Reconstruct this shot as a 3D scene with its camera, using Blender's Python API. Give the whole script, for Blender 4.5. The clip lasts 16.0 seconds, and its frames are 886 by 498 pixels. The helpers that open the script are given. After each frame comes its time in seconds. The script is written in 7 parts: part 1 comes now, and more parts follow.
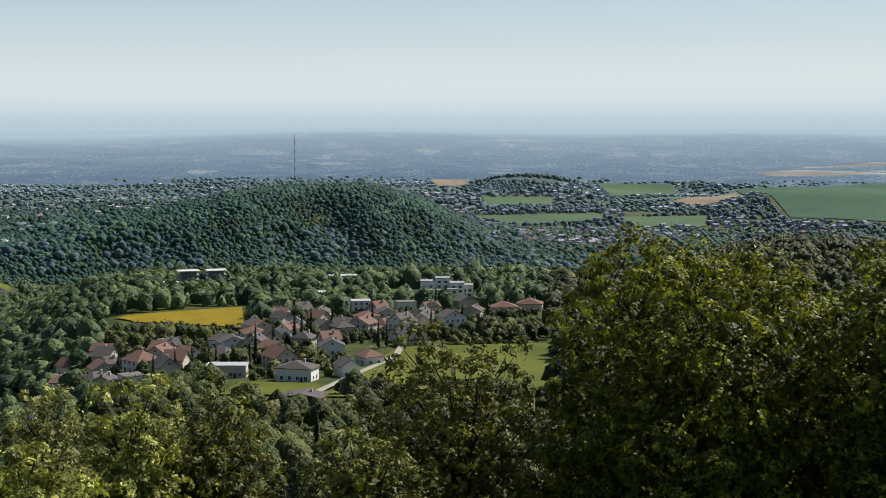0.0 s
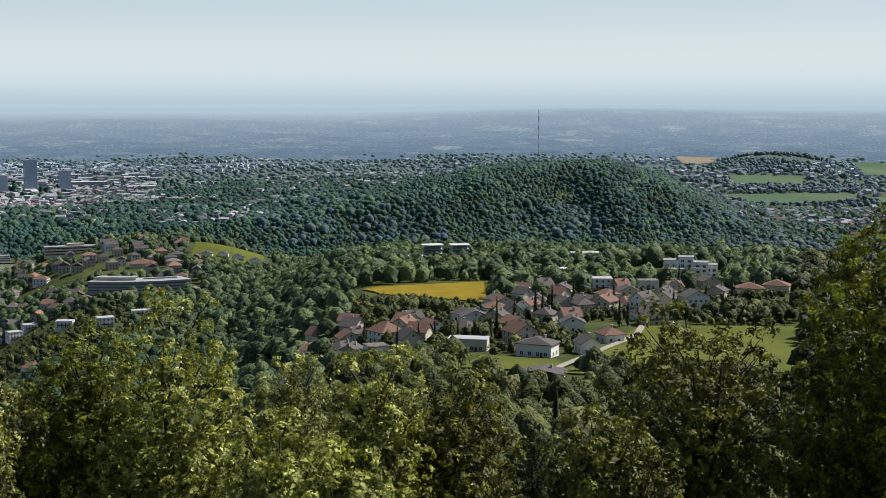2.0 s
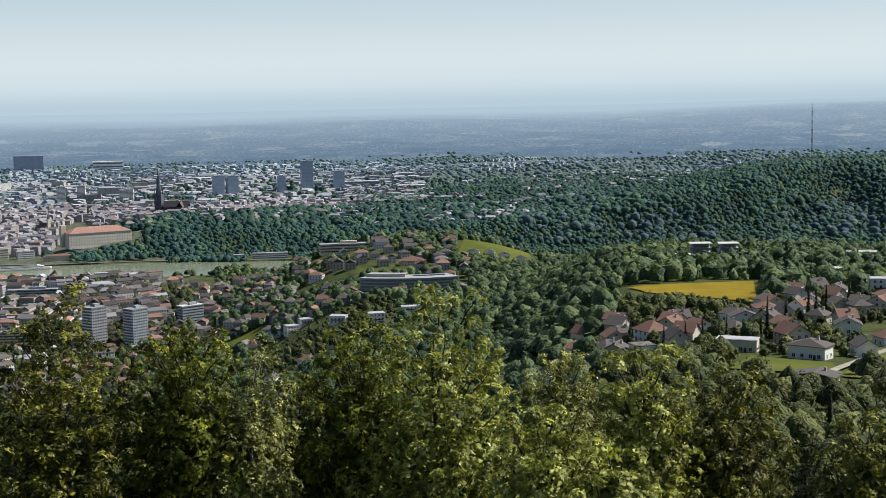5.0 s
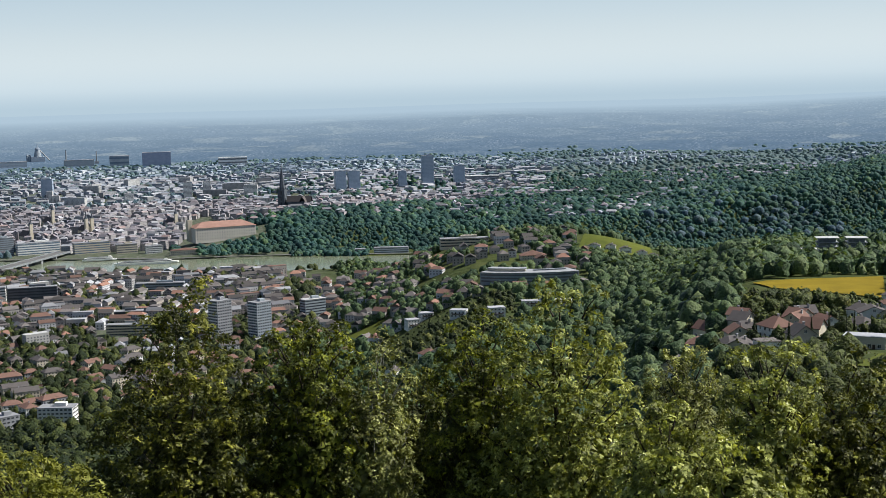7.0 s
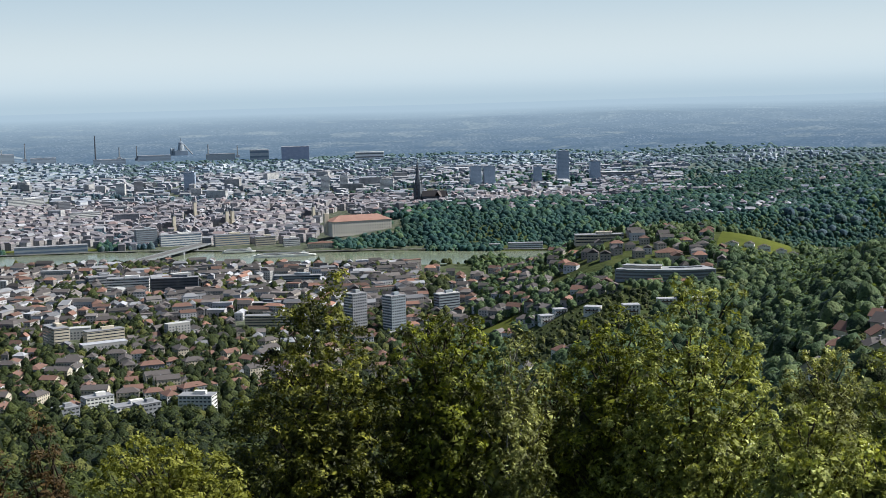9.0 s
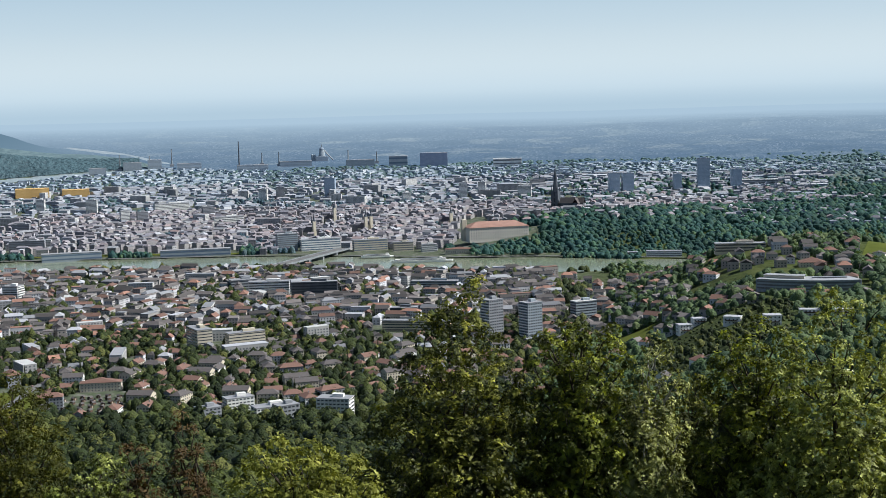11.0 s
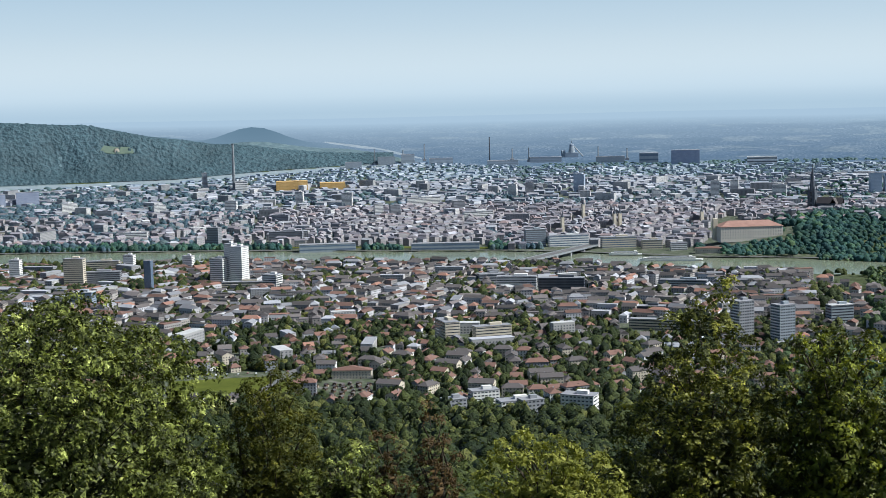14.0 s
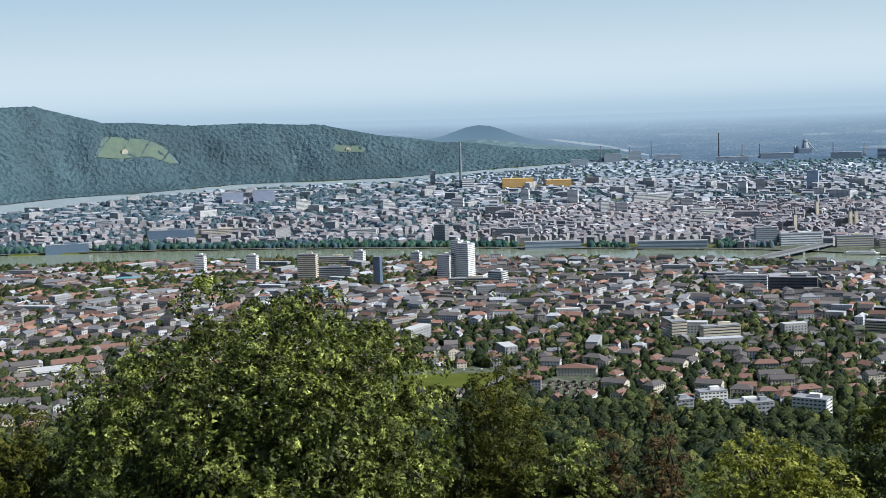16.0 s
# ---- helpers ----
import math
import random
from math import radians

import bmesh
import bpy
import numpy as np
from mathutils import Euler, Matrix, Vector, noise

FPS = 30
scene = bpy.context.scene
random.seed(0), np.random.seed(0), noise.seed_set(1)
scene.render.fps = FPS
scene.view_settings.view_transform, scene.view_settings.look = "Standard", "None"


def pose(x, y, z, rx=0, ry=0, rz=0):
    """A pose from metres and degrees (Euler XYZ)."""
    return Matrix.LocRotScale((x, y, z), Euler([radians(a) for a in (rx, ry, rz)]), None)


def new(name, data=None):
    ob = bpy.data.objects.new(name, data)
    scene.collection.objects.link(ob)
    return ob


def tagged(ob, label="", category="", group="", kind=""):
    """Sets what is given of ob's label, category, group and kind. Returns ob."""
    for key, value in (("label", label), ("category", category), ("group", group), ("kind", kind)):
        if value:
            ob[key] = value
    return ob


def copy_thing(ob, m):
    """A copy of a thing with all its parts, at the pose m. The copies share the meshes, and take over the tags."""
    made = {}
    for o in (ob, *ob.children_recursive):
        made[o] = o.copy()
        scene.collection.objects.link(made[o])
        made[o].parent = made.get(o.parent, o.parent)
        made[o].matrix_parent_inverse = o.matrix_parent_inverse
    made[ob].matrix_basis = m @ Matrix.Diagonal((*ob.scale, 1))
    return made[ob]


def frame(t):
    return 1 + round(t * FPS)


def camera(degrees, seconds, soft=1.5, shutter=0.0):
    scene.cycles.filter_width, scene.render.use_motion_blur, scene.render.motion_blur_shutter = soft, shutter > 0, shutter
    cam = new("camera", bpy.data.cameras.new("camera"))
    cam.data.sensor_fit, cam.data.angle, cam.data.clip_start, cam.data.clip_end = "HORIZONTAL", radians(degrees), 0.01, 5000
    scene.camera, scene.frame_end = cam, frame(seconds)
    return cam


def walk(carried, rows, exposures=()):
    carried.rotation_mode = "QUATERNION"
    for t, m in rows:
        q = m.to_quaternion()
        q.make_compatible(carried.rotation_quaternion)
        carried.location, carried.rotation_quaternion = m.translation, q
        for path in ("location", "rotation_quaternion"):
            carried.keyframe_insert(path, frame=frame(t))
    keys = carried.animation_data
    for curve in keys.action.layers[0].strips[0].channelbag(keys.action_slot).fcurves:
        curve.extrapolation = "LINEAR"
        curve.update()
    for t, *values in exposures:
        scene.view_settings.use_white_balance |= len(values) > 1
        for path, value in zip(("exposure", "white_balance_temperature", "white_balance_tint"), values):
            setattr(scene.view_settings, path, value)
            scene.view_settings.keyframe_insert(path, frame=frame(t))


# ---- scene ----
EYE = 270.0      # the eye above the river plain
REACH = 0.25     # from the turning body to the lens
cam = camera(36.18, 16.0, soft=0.8)
# seconds, yaw, pitch, roll
ROWS = [
    (0.0, 0.00, -5.20, 0.00),
    (0.5, 2.78, -5.61, -0.03),
    (1.0, 5.62, -5.94, 0.05),
    (1.5, 8.14, -6.10, 0.16),
    (2.0, 10.25, -6.19, -0.04),
    (2.5, 12.16, -6.36, -0.12),
    (3.0, 14.57, -6.44, -0.17),
    (3.5, 16.75, -6.43, 0.07),
    (4.0, 18.63, -6.24, 0.46),
    (6.5, 24.98, -6.40, 1.46),
    (7.0, 26.43, -6.31, 1.50),
    (7.5, 27.61, -6.24, 1.15),
    (8.0, 29.36, -6.37, 1.32),
    (8.5, 30.70, -6.36, 1.35),
    (9.0, 32.14, -6.36, 1.45),
    (11.5, 39.34, -5.80, 1.41),
    (12.0, 40.80, -5.74, 1.39),
    (12.5, 42.68, -5.88, 1.39),
    (13.0, 44.67, -5.91, 1.25),
    (13.5, 46.39, -5.88, 1.33),
    (14.0, 48.47, -5.85, 1.28),
    (14.5, 50.88, -5.89, 1.59),
    (15.0, 53.22, -5.85, 2.00),
    (15.5, 55.34, -5.78, 2.01),
    (16.0, 57.96, -5.70, 1.90),
]
walk(cam, [(t, pose(-REACH * math.sin(radians(yaw)), REACH * math.cos(radians(yaw)) - REACH, EYE, 90 + pitch, roll, yaw)) for t, yaw, pitch, roll in ROWS],
     exposures=((0.0, 0.44, 6420, 10), (4.0, 0.48, 6350, 10), (9.0, 0.45, 6090, 9), (12.5, 0.44, 5860, 8), (16.0, 0.43, 5790, 8)))

# ---- sky and sun ----
SUN_RIGHT, SUN_UP = 52.0, 47.0   # degrees to the right of the first view, and above the horizon
world = bpy.data.worlds.new("sky")
scene.world = world
world.use_nodes = True
wn, wl = world.node_tree.nodes, world.node_tree.links
wn.clear()
w_out = wn.new("ShaderNodeOutputWorld")
w_bg = wn.new("ShaderNodeBackground")
w_bg.inputs["Strength"].default_value = 0.055
w_sky = wn.new("ShaderNodeTexSky")
w_sky.sky_type = "NISHITA"
w_sky.sun_disc = False
w_sky.sun_elevation = radians(SUN_UP)
w_sky.sun_rotation = radians(SUN_RIGHT)
w_sky.altitude = 500
w_sky.dust_density = 2.2
w_sky.ozone_density = 1.6
w_co = wn.new("ShaderNodeTexCoord")
w_sep = wn.new("ShaderNodeSeparateXYZ")
w_max = wn.new("ShaderNodeMath")
w_max.operation = "MAXIMUM"
w_max.inputs[1].default_value = 0.012
w_com = wn.new("ShaderNodeCombineXYZ")
wl.new(w_co.outputs["Generated"], w_sep.inputs[0])
wl.new(w_sep.outputs["X"], w_com.inputs["X"])
wl.new(w_sep.outputs["Y"], w_com.inputs["Y"])
wl.new(w_sep.outputs["Z"], w_max.inputs[0])
wl.new(w_max.outputs[0], w_com.inputs["Z"])
wl.new(w_com.outputs[0], w_sky.inputs["Vector"])
# milky air low over the plain: a pale veil that thins out with height
w_ramp = wn.new("ShaderNodeValToRGB")
w_ramp.color_ramp.elements[0].position, w_ramp.color_ramp.elements[0].color = 0.015, (1, 1, 1, 1)
w_ramp.color_ramp.elements[1].position, w_ramp.color_ramp.elements[1].color = 0.17, (0, 0, 0, 1)
w_r = w_ramp.color_ramp.elements.new(0.10)
w_r.color = (0.62, 0.62, 0.62, 1)
w_tone = wn.new("ShaderNodeValToRGB")
w_tone.color_ramp.interpolation = "B_SPLINE"
w_tone.color_ramp.elements[0].position, w_tone.color_ramp.elements[0].color = 0.0, (0.42, 0.53, 0.60, 1)
w_tone.color_ramp.elements[1].position, w_tone.color_ramp.elements[1].color = 0.11, (0.515, 0.672, 0.785, 1)
for w_p, w_c in ((0.012, (0.568, 0.658, 0.695, 1)), (0.032, (0.685, 0.752, 0.757, 1)), (0.06, (0.625, 0.716, 0.752, 1))):
    w_e = w_tone.color_ramp.elements.new(w_p)
    w_e.color = w_c
w_mix = wn.new("ShaderNodeMix")
w_mix.data_type = "RGBA"
wl.new(w_sep.outputs["Z"], w_ramp.inputs[0])
wl.new(w_sep.outputs["Z"], w_tone.inputs[0])
wl.new(w_ramp.outputs["Color"], w_mix.inputs["Factor"])
wl.new(w_sky.outputs["Color"], w_mix.inputs["A"])
w_up = wn.new("ShaderNodeVectorMath")
w_up.operation = "SCALE"
w_up.inputs["Scale"].default_value = 14.5
wl.new(w_tone.outputs["Color"], w_up.inputs[0])
wl.new(w_up.outputs[0], w_mix.inputs["B"])
wl.new(w_mix.outputs["Result"], w_bg.inputs["Color"])
wl.new(w_bg.outputs[0], w_out.inputs["Surface"])

sun_data = bpy.data.lights.new("sun", "SUN")
sun_data.energy, sun_data.angle, sun_data.color = 5.0, radians(0.55), (1.0, 0.94, 0.82)
sun = new("sun", sun_data)
_a, _e = radians(SUN_RIGHT), radians(SUN_UP)
sun_way = Vector((math.sin(_a) * math.cos(_e), math.cos(_a) * math.cos(_e), math.sin(_e)))
sun.matrix_world = Matrix.Translation((0, 0, 600)) @ sun_way.to_track_quat("Z", "Y").to_matrix().to_4x4()


# ---- the lie of the land ----
# Plan in metres from the eye: bearings in degrees to the left of the first view. Past 2.7 km the plain is drawn in, each thing
# shrunk in step with its distance, so that the whole valley lies within five kilometres.
NEAR_END, DRAW_IN = 2700.0, 2200.0


def shrink(d):
    d = np.asarray(d, float)
    u = np.maximum(d - NEAR_END, 0) / DRAW_IN
    far = NEAR_END + DRAW_IN * u / (1 + u)
    return np.where(d > NEAR_END, far / np.maximum(d, 1), 1.0)


def at(bearing, d, z=0.0):
    """Scene place and scale for a bearing, a true distance and a true height."""
    s = float(shrink(d))
    b = radians(bearing)
    return Vector((-math.sin(b) * d * s, math.cos(b) * d * s, EYE + (z - EYE) * s)), s


SLOPE_CITY = ((0, 268.4), (3, 268.4), (7, 263.5), (15, 258), (45, 244), (75, 232), (120, 213), (200, 183), (350, 140), (500, 105), (700, 66), (900, 33), (1100, 8), (1250, 1), (1400, 0), (9e4, 0))
SLOPE_SHELF = ((0, 268.4), (3, 268.4), (7, 263.5), (15, 258), (45, 244), (75, 232), (120, 213), (200, 197), (330, 186), (480, 176), (600, 167), (750, 162), (900, 154), (1050, 147), (1200, 133), (1400, 95), (1700, 40), (2000, 5), (2200, 0), (9e4, 0))
SLOPE_GARDEN = ((0, 268.4), (3, 268.4), (7, 263.5), (15, 258), (45, 244), (75, 232), (120, 213), (200, 188), (400, 150), (600, 122), (800, 105), (1000, 93), (1200, 82), (1400, 75), (1600, 80), (1760, 92), (1870, 72), (2100, 6), (2200, 0), (9e4, 0))


def profile(p, d):
    return np.interp(d, [q[0] for q in p], [q[1] for q in p])


def bump(v, lo, hi):
    t = np.clip((v - lo) / (hi - lo), 0, 1)
    return t * t * (3 - 2 * t)


RIVER_NEAR = ((-40, 2600), (10, 2330), (28.8, 2240), (33, 2205), (38, 2195), (45, 2335), (50.6, 2372), (60, 2500), (75, 2692), (85, 2850), (110, 3000))
RIVER_FAR = ((-40, 2720), (10, 2420), (28.8, 2365), (33, 2410), (38, 2430), (45, 2560), (50.6, 2605), (60, 2740), (75, 3004), (85, 3180), (110, 3350))
BEND_NEAR = ((46, 7000), (49.6, 7000), (51.2, 6780), (54, 6290), (56, 6095), (59.8, 5574), (66.8, 5440), (70.3, 5110), (73.6, 4757), (80, 3950), (90, 3600))
BEND_FAR = ((46, 7100), (49.6, 7500), (51.2, 7080), (54, 6720), (56, 6456), (59.8, 5880), (66.8, 5800), (70.3, 5430), (73.6, 5300), (80, 4600), (90, 4100))
REACH_NEAR = ((49.4, 7400), (50.0, 7700), (50.6, 8500), (51.2, 9400), (52.0, 9900), (53.4, 11700), (54.2, 12050))
REACH_FAR = ((49.4, 7550), (50.0, 8150), (50.6, 8900), (51.2, 9750), (52.0, 10600), (53.4, 12300), (54.2, 12100))


def in_river(b, d):
    return (d > profile(RIVER_NEAR, b)) & (d < profile(RIVER_FAR, b)) | ((b > 49.6) & (d > profile(BEND_NEAR, b)) & (d < profile(BEND_FAR, b)))


def height(b, d):
    """True height of the ground at bearings b and true distances d."""
    b, d = np.asarray(b, float), np.asarray(d, float)
    pc, ps, pg = profile(SLOPE_CITY, d), profile(SLOPE_SHELF, d), profile(SLOPE_GARDEN, d)
    k1, k2 = bump(b, 13, 21), bump(b, 24, 33)
    h = ps * (1 - k1) + pg * k1 * (1 - k2) + pc * k2
    back = bump(np.abs(b - 20), 110, 150)
    h = h * (1 - back) + back * (268.4 - 220 * bump(d, 60, 2500))
    # wooded hill with the mast, and its long lower back towards the castle
    crest = np.interp(b, (-6.2, -4.5, -2.8, -0.4, 1.05, 3.4, 4.9, 9.1, 12.6, 17, 21, 31, 34, 36.5, 38.5), (0, 4, 15, 62, 97, 124, 127, 108, 71, 40, 33, 31, 26, 12, 0))
    crest = crest * (1.04 + 0.02 * np.sin(b * 1.3 + d / 300))
    rise = bump(d, 2430, 2580 + 480 * np.exp(-((b - 5) / 7) ** 2))
    h = h + crest * rise * (1 - 0.9 * bump(d, 2950 + 250 * np.exp(-((b - 5) / 8) ** 2), 3500 + 500 * np.exp(-((b - 5) / 8) ** 2)))
    # gullies down its flank
    h = h + 2.2 * crest / 100 * rise * (1 - rise) * (24 * np.sin(b * 0.9 + d / 150 + 0.4) + 10 * np.sin(b * 2.3 - d / 90))
    # far knoll with fields, and rolling country to the south
    east, north = -np.sin(np.radians(b)) * d, np.cos(np.radians(b)) * d
    h = h + 52 * np.exp(-np.abs((b + 3.7) / 2.4) ** 3 - ((d - 5600) / 520) ** 2)
    h = h + 55 * np.exp(-((b + 16.5) / 4.5) ** 2 - ((d - 4700) / 700) ** 2)
    roll = bump(d, 2800, 4200) * (1 - bump(b, 22, 34))
    h = h + roll * (9 * np.sin(east / 310 + 1) * np.cos(north / 420) + 5 * np.sin(east / 170 + north / 230))
    # ridge beyond the second reach of the river
    foot = profile(BEND_FAR, b) + 120
    top = np.interp(b, (52, 54, 56, 58.5, 60.5, 63.3, 66, 68.6, 70.7, 72, 74.6, 78, 90), (0, 30, 70, 110, 155, 225, 235, 232, 262, 266, 352, 330, 250))
    up_ridge = bump(d, foot, foot + 1150)
    h = h + np.where((b > 52) & (b < 120), top / 240 * 4 * up_ridge * (1 - up_ridge) * (1 - np.exp(-((b - 70.8) / 1.4) ** 2) - np.exp(-((b - 62.3) / 1.0) ** 2)) * (26 * np.sin(b * 1.4 + d / 420) + 8 * np.sin(b * 3.3 - d / 260)), 0)
    h = h + np.where((b > 50) & (b < 120), top * bump(d, foot, foot + 1150) * (1 - 0.7 * bump(d, foot + 1500, foot + 4000)), 0)
    h = h + 150 * np.exp(-((b - 56.4) / 1.7) ** 2 - ((d - 11000) / 900) ** 2)
    h = h + 60 * np.exp(-((b - 60.2) / 1.1) ** 2 - ((d - 11500) / 900) ** 2)
    # distant hills along the horizon
    h = h + bump(d, 11000, 20000) * (30 + 40 * np.sin(b / 9.0 + 2) + 26 * np.sin(b / 3.1)) * (1 - bump(b, 30, 44))
    h = h + bump(d, 9000, 16000) * (1 - bump(b, 8, 36)) * 60 * np.exp(-((b + 2) / 30) ** 2)
    h = h + bump(d, 12500, 14500) * (1 - bump(d, 15500, 20000)) * 34 * bump(b, 14, 22) * (1 - bump(b, 30, 46)) * (1 + 0.2 * np.sin(b * 1.1))
    h = h + 26 * bump(-b, 7, 14) * bump(d, 600, 1050) * (1 - bump(d, 1450, 1950))
    small = bump(d, 12, 60) * (1 - bump(d, 120, 260))
    h = h + small * (2.2 * np.sin(east / 23 + 0.7) * np.cos(north / 31) + 1.2 * np.sin(east / 11 - north / 9))
    return np.where(in_river(b, d), np.minimum(h, 0) - 4.0, h)


def on_ground(b, d, lift=0.0):
    return at(b, d, float(height(b, d)) + lift)


# ---- materials ----
def nodes_of(name):
    m = bpy.data.materials.new(name)
    m.use_nodes = True
    n, l = m.node_tree.nodes, m.node_tree.links
    return m, n, l, n["Principled BSDF"]


def noise_of(n, l, scale, detail=4.0, coords="Object", stretch=None):
    tc = n.new("ShaderNodeTexCoord") if coords == "Object" else n.new("ShaderNodeNewGeometry")
    src = tc.outputs["Object"] if coords == "Object" else tc.outputs["Position"]
    if stretch:
        mp = n.new("ShaderNodeMapping")
        mp.inputs["Scale"].default_value = stretch
        l.new(src, mp.inputs["Vector"])
        src = mp.outputs[0]
    t = n.new("ShaderNodeTexNoise")
    t.inputs["Scale"].default_value, t.inputs["Detail"].default_value = scale, detail
    l.new(src, t.inputs["Vector"])
    return t.outputs["Fac"]


def ramp_of(n, l, fac, stops):
    r = n.new("ShaderNodeValToRGB")
    e = r.color_ramp.elements
    e[0].position, e[0].color = stops[0][0], (*stops[0][1], 1)
    e[1].position, e[1].color = stops[-1][0], (*stops[-1][1], 1)
    for p, c in stops[1:-1]:
        q = e.new(p)
        q.color = (*c, 1)
    l.new(fac, r.inputs[0])
    return r.outputs["Color"]


def mix_of(n, l, fac, a, b, mode="MIX"):
    m = n.new("ShaderNodeMix")
    m.data_type, m.blend_type = "RGBA", mode
    for sock, v in (("Factor", fac), ("A", a), ("B", b)):
        if isinstance(v, (int, float)):
            m.inputs[sock].default_value = v
        elif isinstance(v, tuple):
            m.inputs[sock].default_value = (*v, 1)
        else:
            l.new(v, m.inputs[sock])
    return m.outputs["Result"]


def bump_of(n, l, fac, strength, distance, shader):
    b = n.new("ShaderNodeBump")
    b.inputs["Strength"].default_value, b.inputs["Distance"].default_value = strength, distance
    l.new(fac, b.inputs["Height"])
    l.new(b.outputs[0], shader.inputs["Normal"])


def leaf_material(name, stops, glow=0.4, coarse=0.35, clumps=0.0, gloss=0.12, depth=0.58, patchy=0.25):
    """Foliage: each leaf or clump its own tone, with shaded gaps and lit tufts put into the colour, larger patches, and
    light through the leaf.
    """
    m, n, l, p = nodes_of(name)
    g = n.new("ShaderNodeNewGeometry")
    fac = g.outputs["Random Per Island"]
    # tuft-sized noise paints sunlit sprays and dark gaps into the leaf colour
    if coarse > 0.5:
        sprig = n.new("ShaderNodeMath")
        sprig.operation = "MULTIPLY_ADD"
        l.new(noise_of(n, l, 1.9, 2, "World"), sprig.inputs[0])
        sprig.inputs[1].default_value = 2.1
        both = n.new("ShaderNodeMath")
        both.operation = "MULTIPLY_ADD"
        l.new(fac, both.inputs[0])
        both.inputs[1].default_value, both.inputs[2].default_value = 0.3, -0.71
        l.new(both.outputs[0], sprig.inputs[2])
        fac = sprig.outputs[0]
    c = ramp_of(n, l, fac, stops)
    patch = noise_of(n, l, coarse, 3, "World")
    # shade between clumps painted in, darkest where the bump is lowest
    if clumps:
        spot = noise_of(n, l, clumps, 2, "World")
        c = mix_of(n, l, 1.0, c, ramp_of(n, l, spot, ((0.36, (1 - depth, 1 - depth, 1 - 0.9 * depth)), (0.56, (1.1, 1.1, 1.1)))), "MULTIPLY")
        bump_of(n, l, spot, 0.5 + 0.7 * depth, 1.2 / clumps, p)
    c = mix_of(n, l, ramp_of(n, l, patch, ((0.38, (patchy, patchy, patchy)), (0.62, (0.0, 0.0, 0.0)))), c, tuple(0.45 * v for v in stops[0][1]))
    l.new(c, p.inputs["Base Color"])
    p.inputs["Roughness"].default_value = 0.55
    p.inputs["Specular IOR Level"].default_value = gloss
    if glow:
        tr = n.new("ShaderNodeBsdfTranslucent")
        l.new(mix_of(n, l, 1.0, c, (1.35, 1.3, 0.45), "MULTIPLY"), tr.inputs["Color"])
        mx = n.new("ShaderNodeMixShader")
        mx.inputs[0].default_value = glow
        l.new(p.outputs[0], mx.inputs[1])
        l.new(tr.outputs[0], mx.inputs[2])
        l.new(mx.outputs[0], n["Material Output"].inputs["Surface"])
    return m


def plain_material(name, stops, rough=0.8, scale=0.4, island=0.0, bump=0.0, metal=0.0, detail=5.0):
    """A surface with stains at two scales; island: how much each separate piece takes a shade of its own."""
    m, n, l, p = nodes_of(name)
    f1 = noise_of(n, l, scale, detail)
    f2 = noise_of(n, l, scale * 9, 3)
    if island:
        g = n.new("ShaderNodeNewGeometry")
        c = ramp_of(n, l, g.outputs["Random Per Island"], stops)
        f = mix_of(n, l, f1, (0.82, 0.82, 0.82), (1.12, 1.11, 1.1))
        c = mix_of(n, l, 1.0, c, f, "MULTIPLY")
    else:
        c = ramp_of(n, l, f1, stops)
    c = mix_of(n, l, 1.0, c, mix_of(n, l, f2, (0.86, 0.86, 0.86), (1.1, 1.1, 1.1)), "MULTIPLY")
    l.new(c, p.inputs["Base Color"])
    p.inputs["Roughness"].default_value, p.inputs["Metallic"].default_value = rough, metal
    p.inputs["Specular IOR Level"].default_value = 0.12 if rough > 0.7 else 0.4
    if bump:
        bump_of(n, l, f2, 0.5, bump, p)
    return m


def glass_material(name, colour, rough=0.12):
    m, n, l, p = nodes_of(name)
    f = noise_of(n, l, 0.35, 2)
    l.new(mix_of(n, l, f, tuple(0.5 * v for v in colour), tuple(1.4 * v for v in colour)), p.inputs["Base Color"])
    p.inputs["Roughness"].default_value = rough
    p.inputs["Specular IOR Level"].default_value = 0.6
    return m


# near leaves: ramps run from shaded-gap dark to sunlit-tip bright
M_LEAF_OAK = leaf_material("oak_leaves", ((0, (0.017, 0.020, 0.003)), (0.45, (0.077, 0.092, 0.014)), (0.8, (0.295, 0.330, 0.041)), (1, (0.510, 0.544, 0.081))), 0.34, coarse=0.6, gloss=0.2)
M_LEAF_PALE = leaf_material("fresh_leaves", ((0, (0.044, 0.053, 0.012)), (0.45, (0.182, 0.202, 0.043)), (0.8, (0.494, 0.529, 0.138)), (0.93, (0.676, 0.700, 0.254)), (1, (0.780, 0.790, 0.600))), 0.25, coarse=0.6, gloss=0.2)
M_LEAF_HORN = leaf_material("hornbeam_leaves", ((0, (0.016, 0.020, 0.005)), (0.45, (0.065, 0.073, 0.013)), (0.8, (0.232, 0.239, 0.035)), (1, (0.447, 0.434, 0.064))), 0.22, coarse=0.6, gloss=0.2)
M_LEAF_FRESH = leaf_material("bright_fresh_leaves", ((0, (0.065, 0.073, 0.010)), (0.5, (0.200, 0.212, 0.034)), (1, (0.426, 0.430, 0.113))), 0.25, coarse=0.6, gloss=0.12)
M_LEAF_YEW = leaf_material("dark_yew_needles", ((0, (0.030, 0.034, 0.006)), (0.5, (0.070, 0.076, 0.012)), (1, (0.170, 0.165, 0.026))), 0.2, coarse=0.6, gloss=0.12)
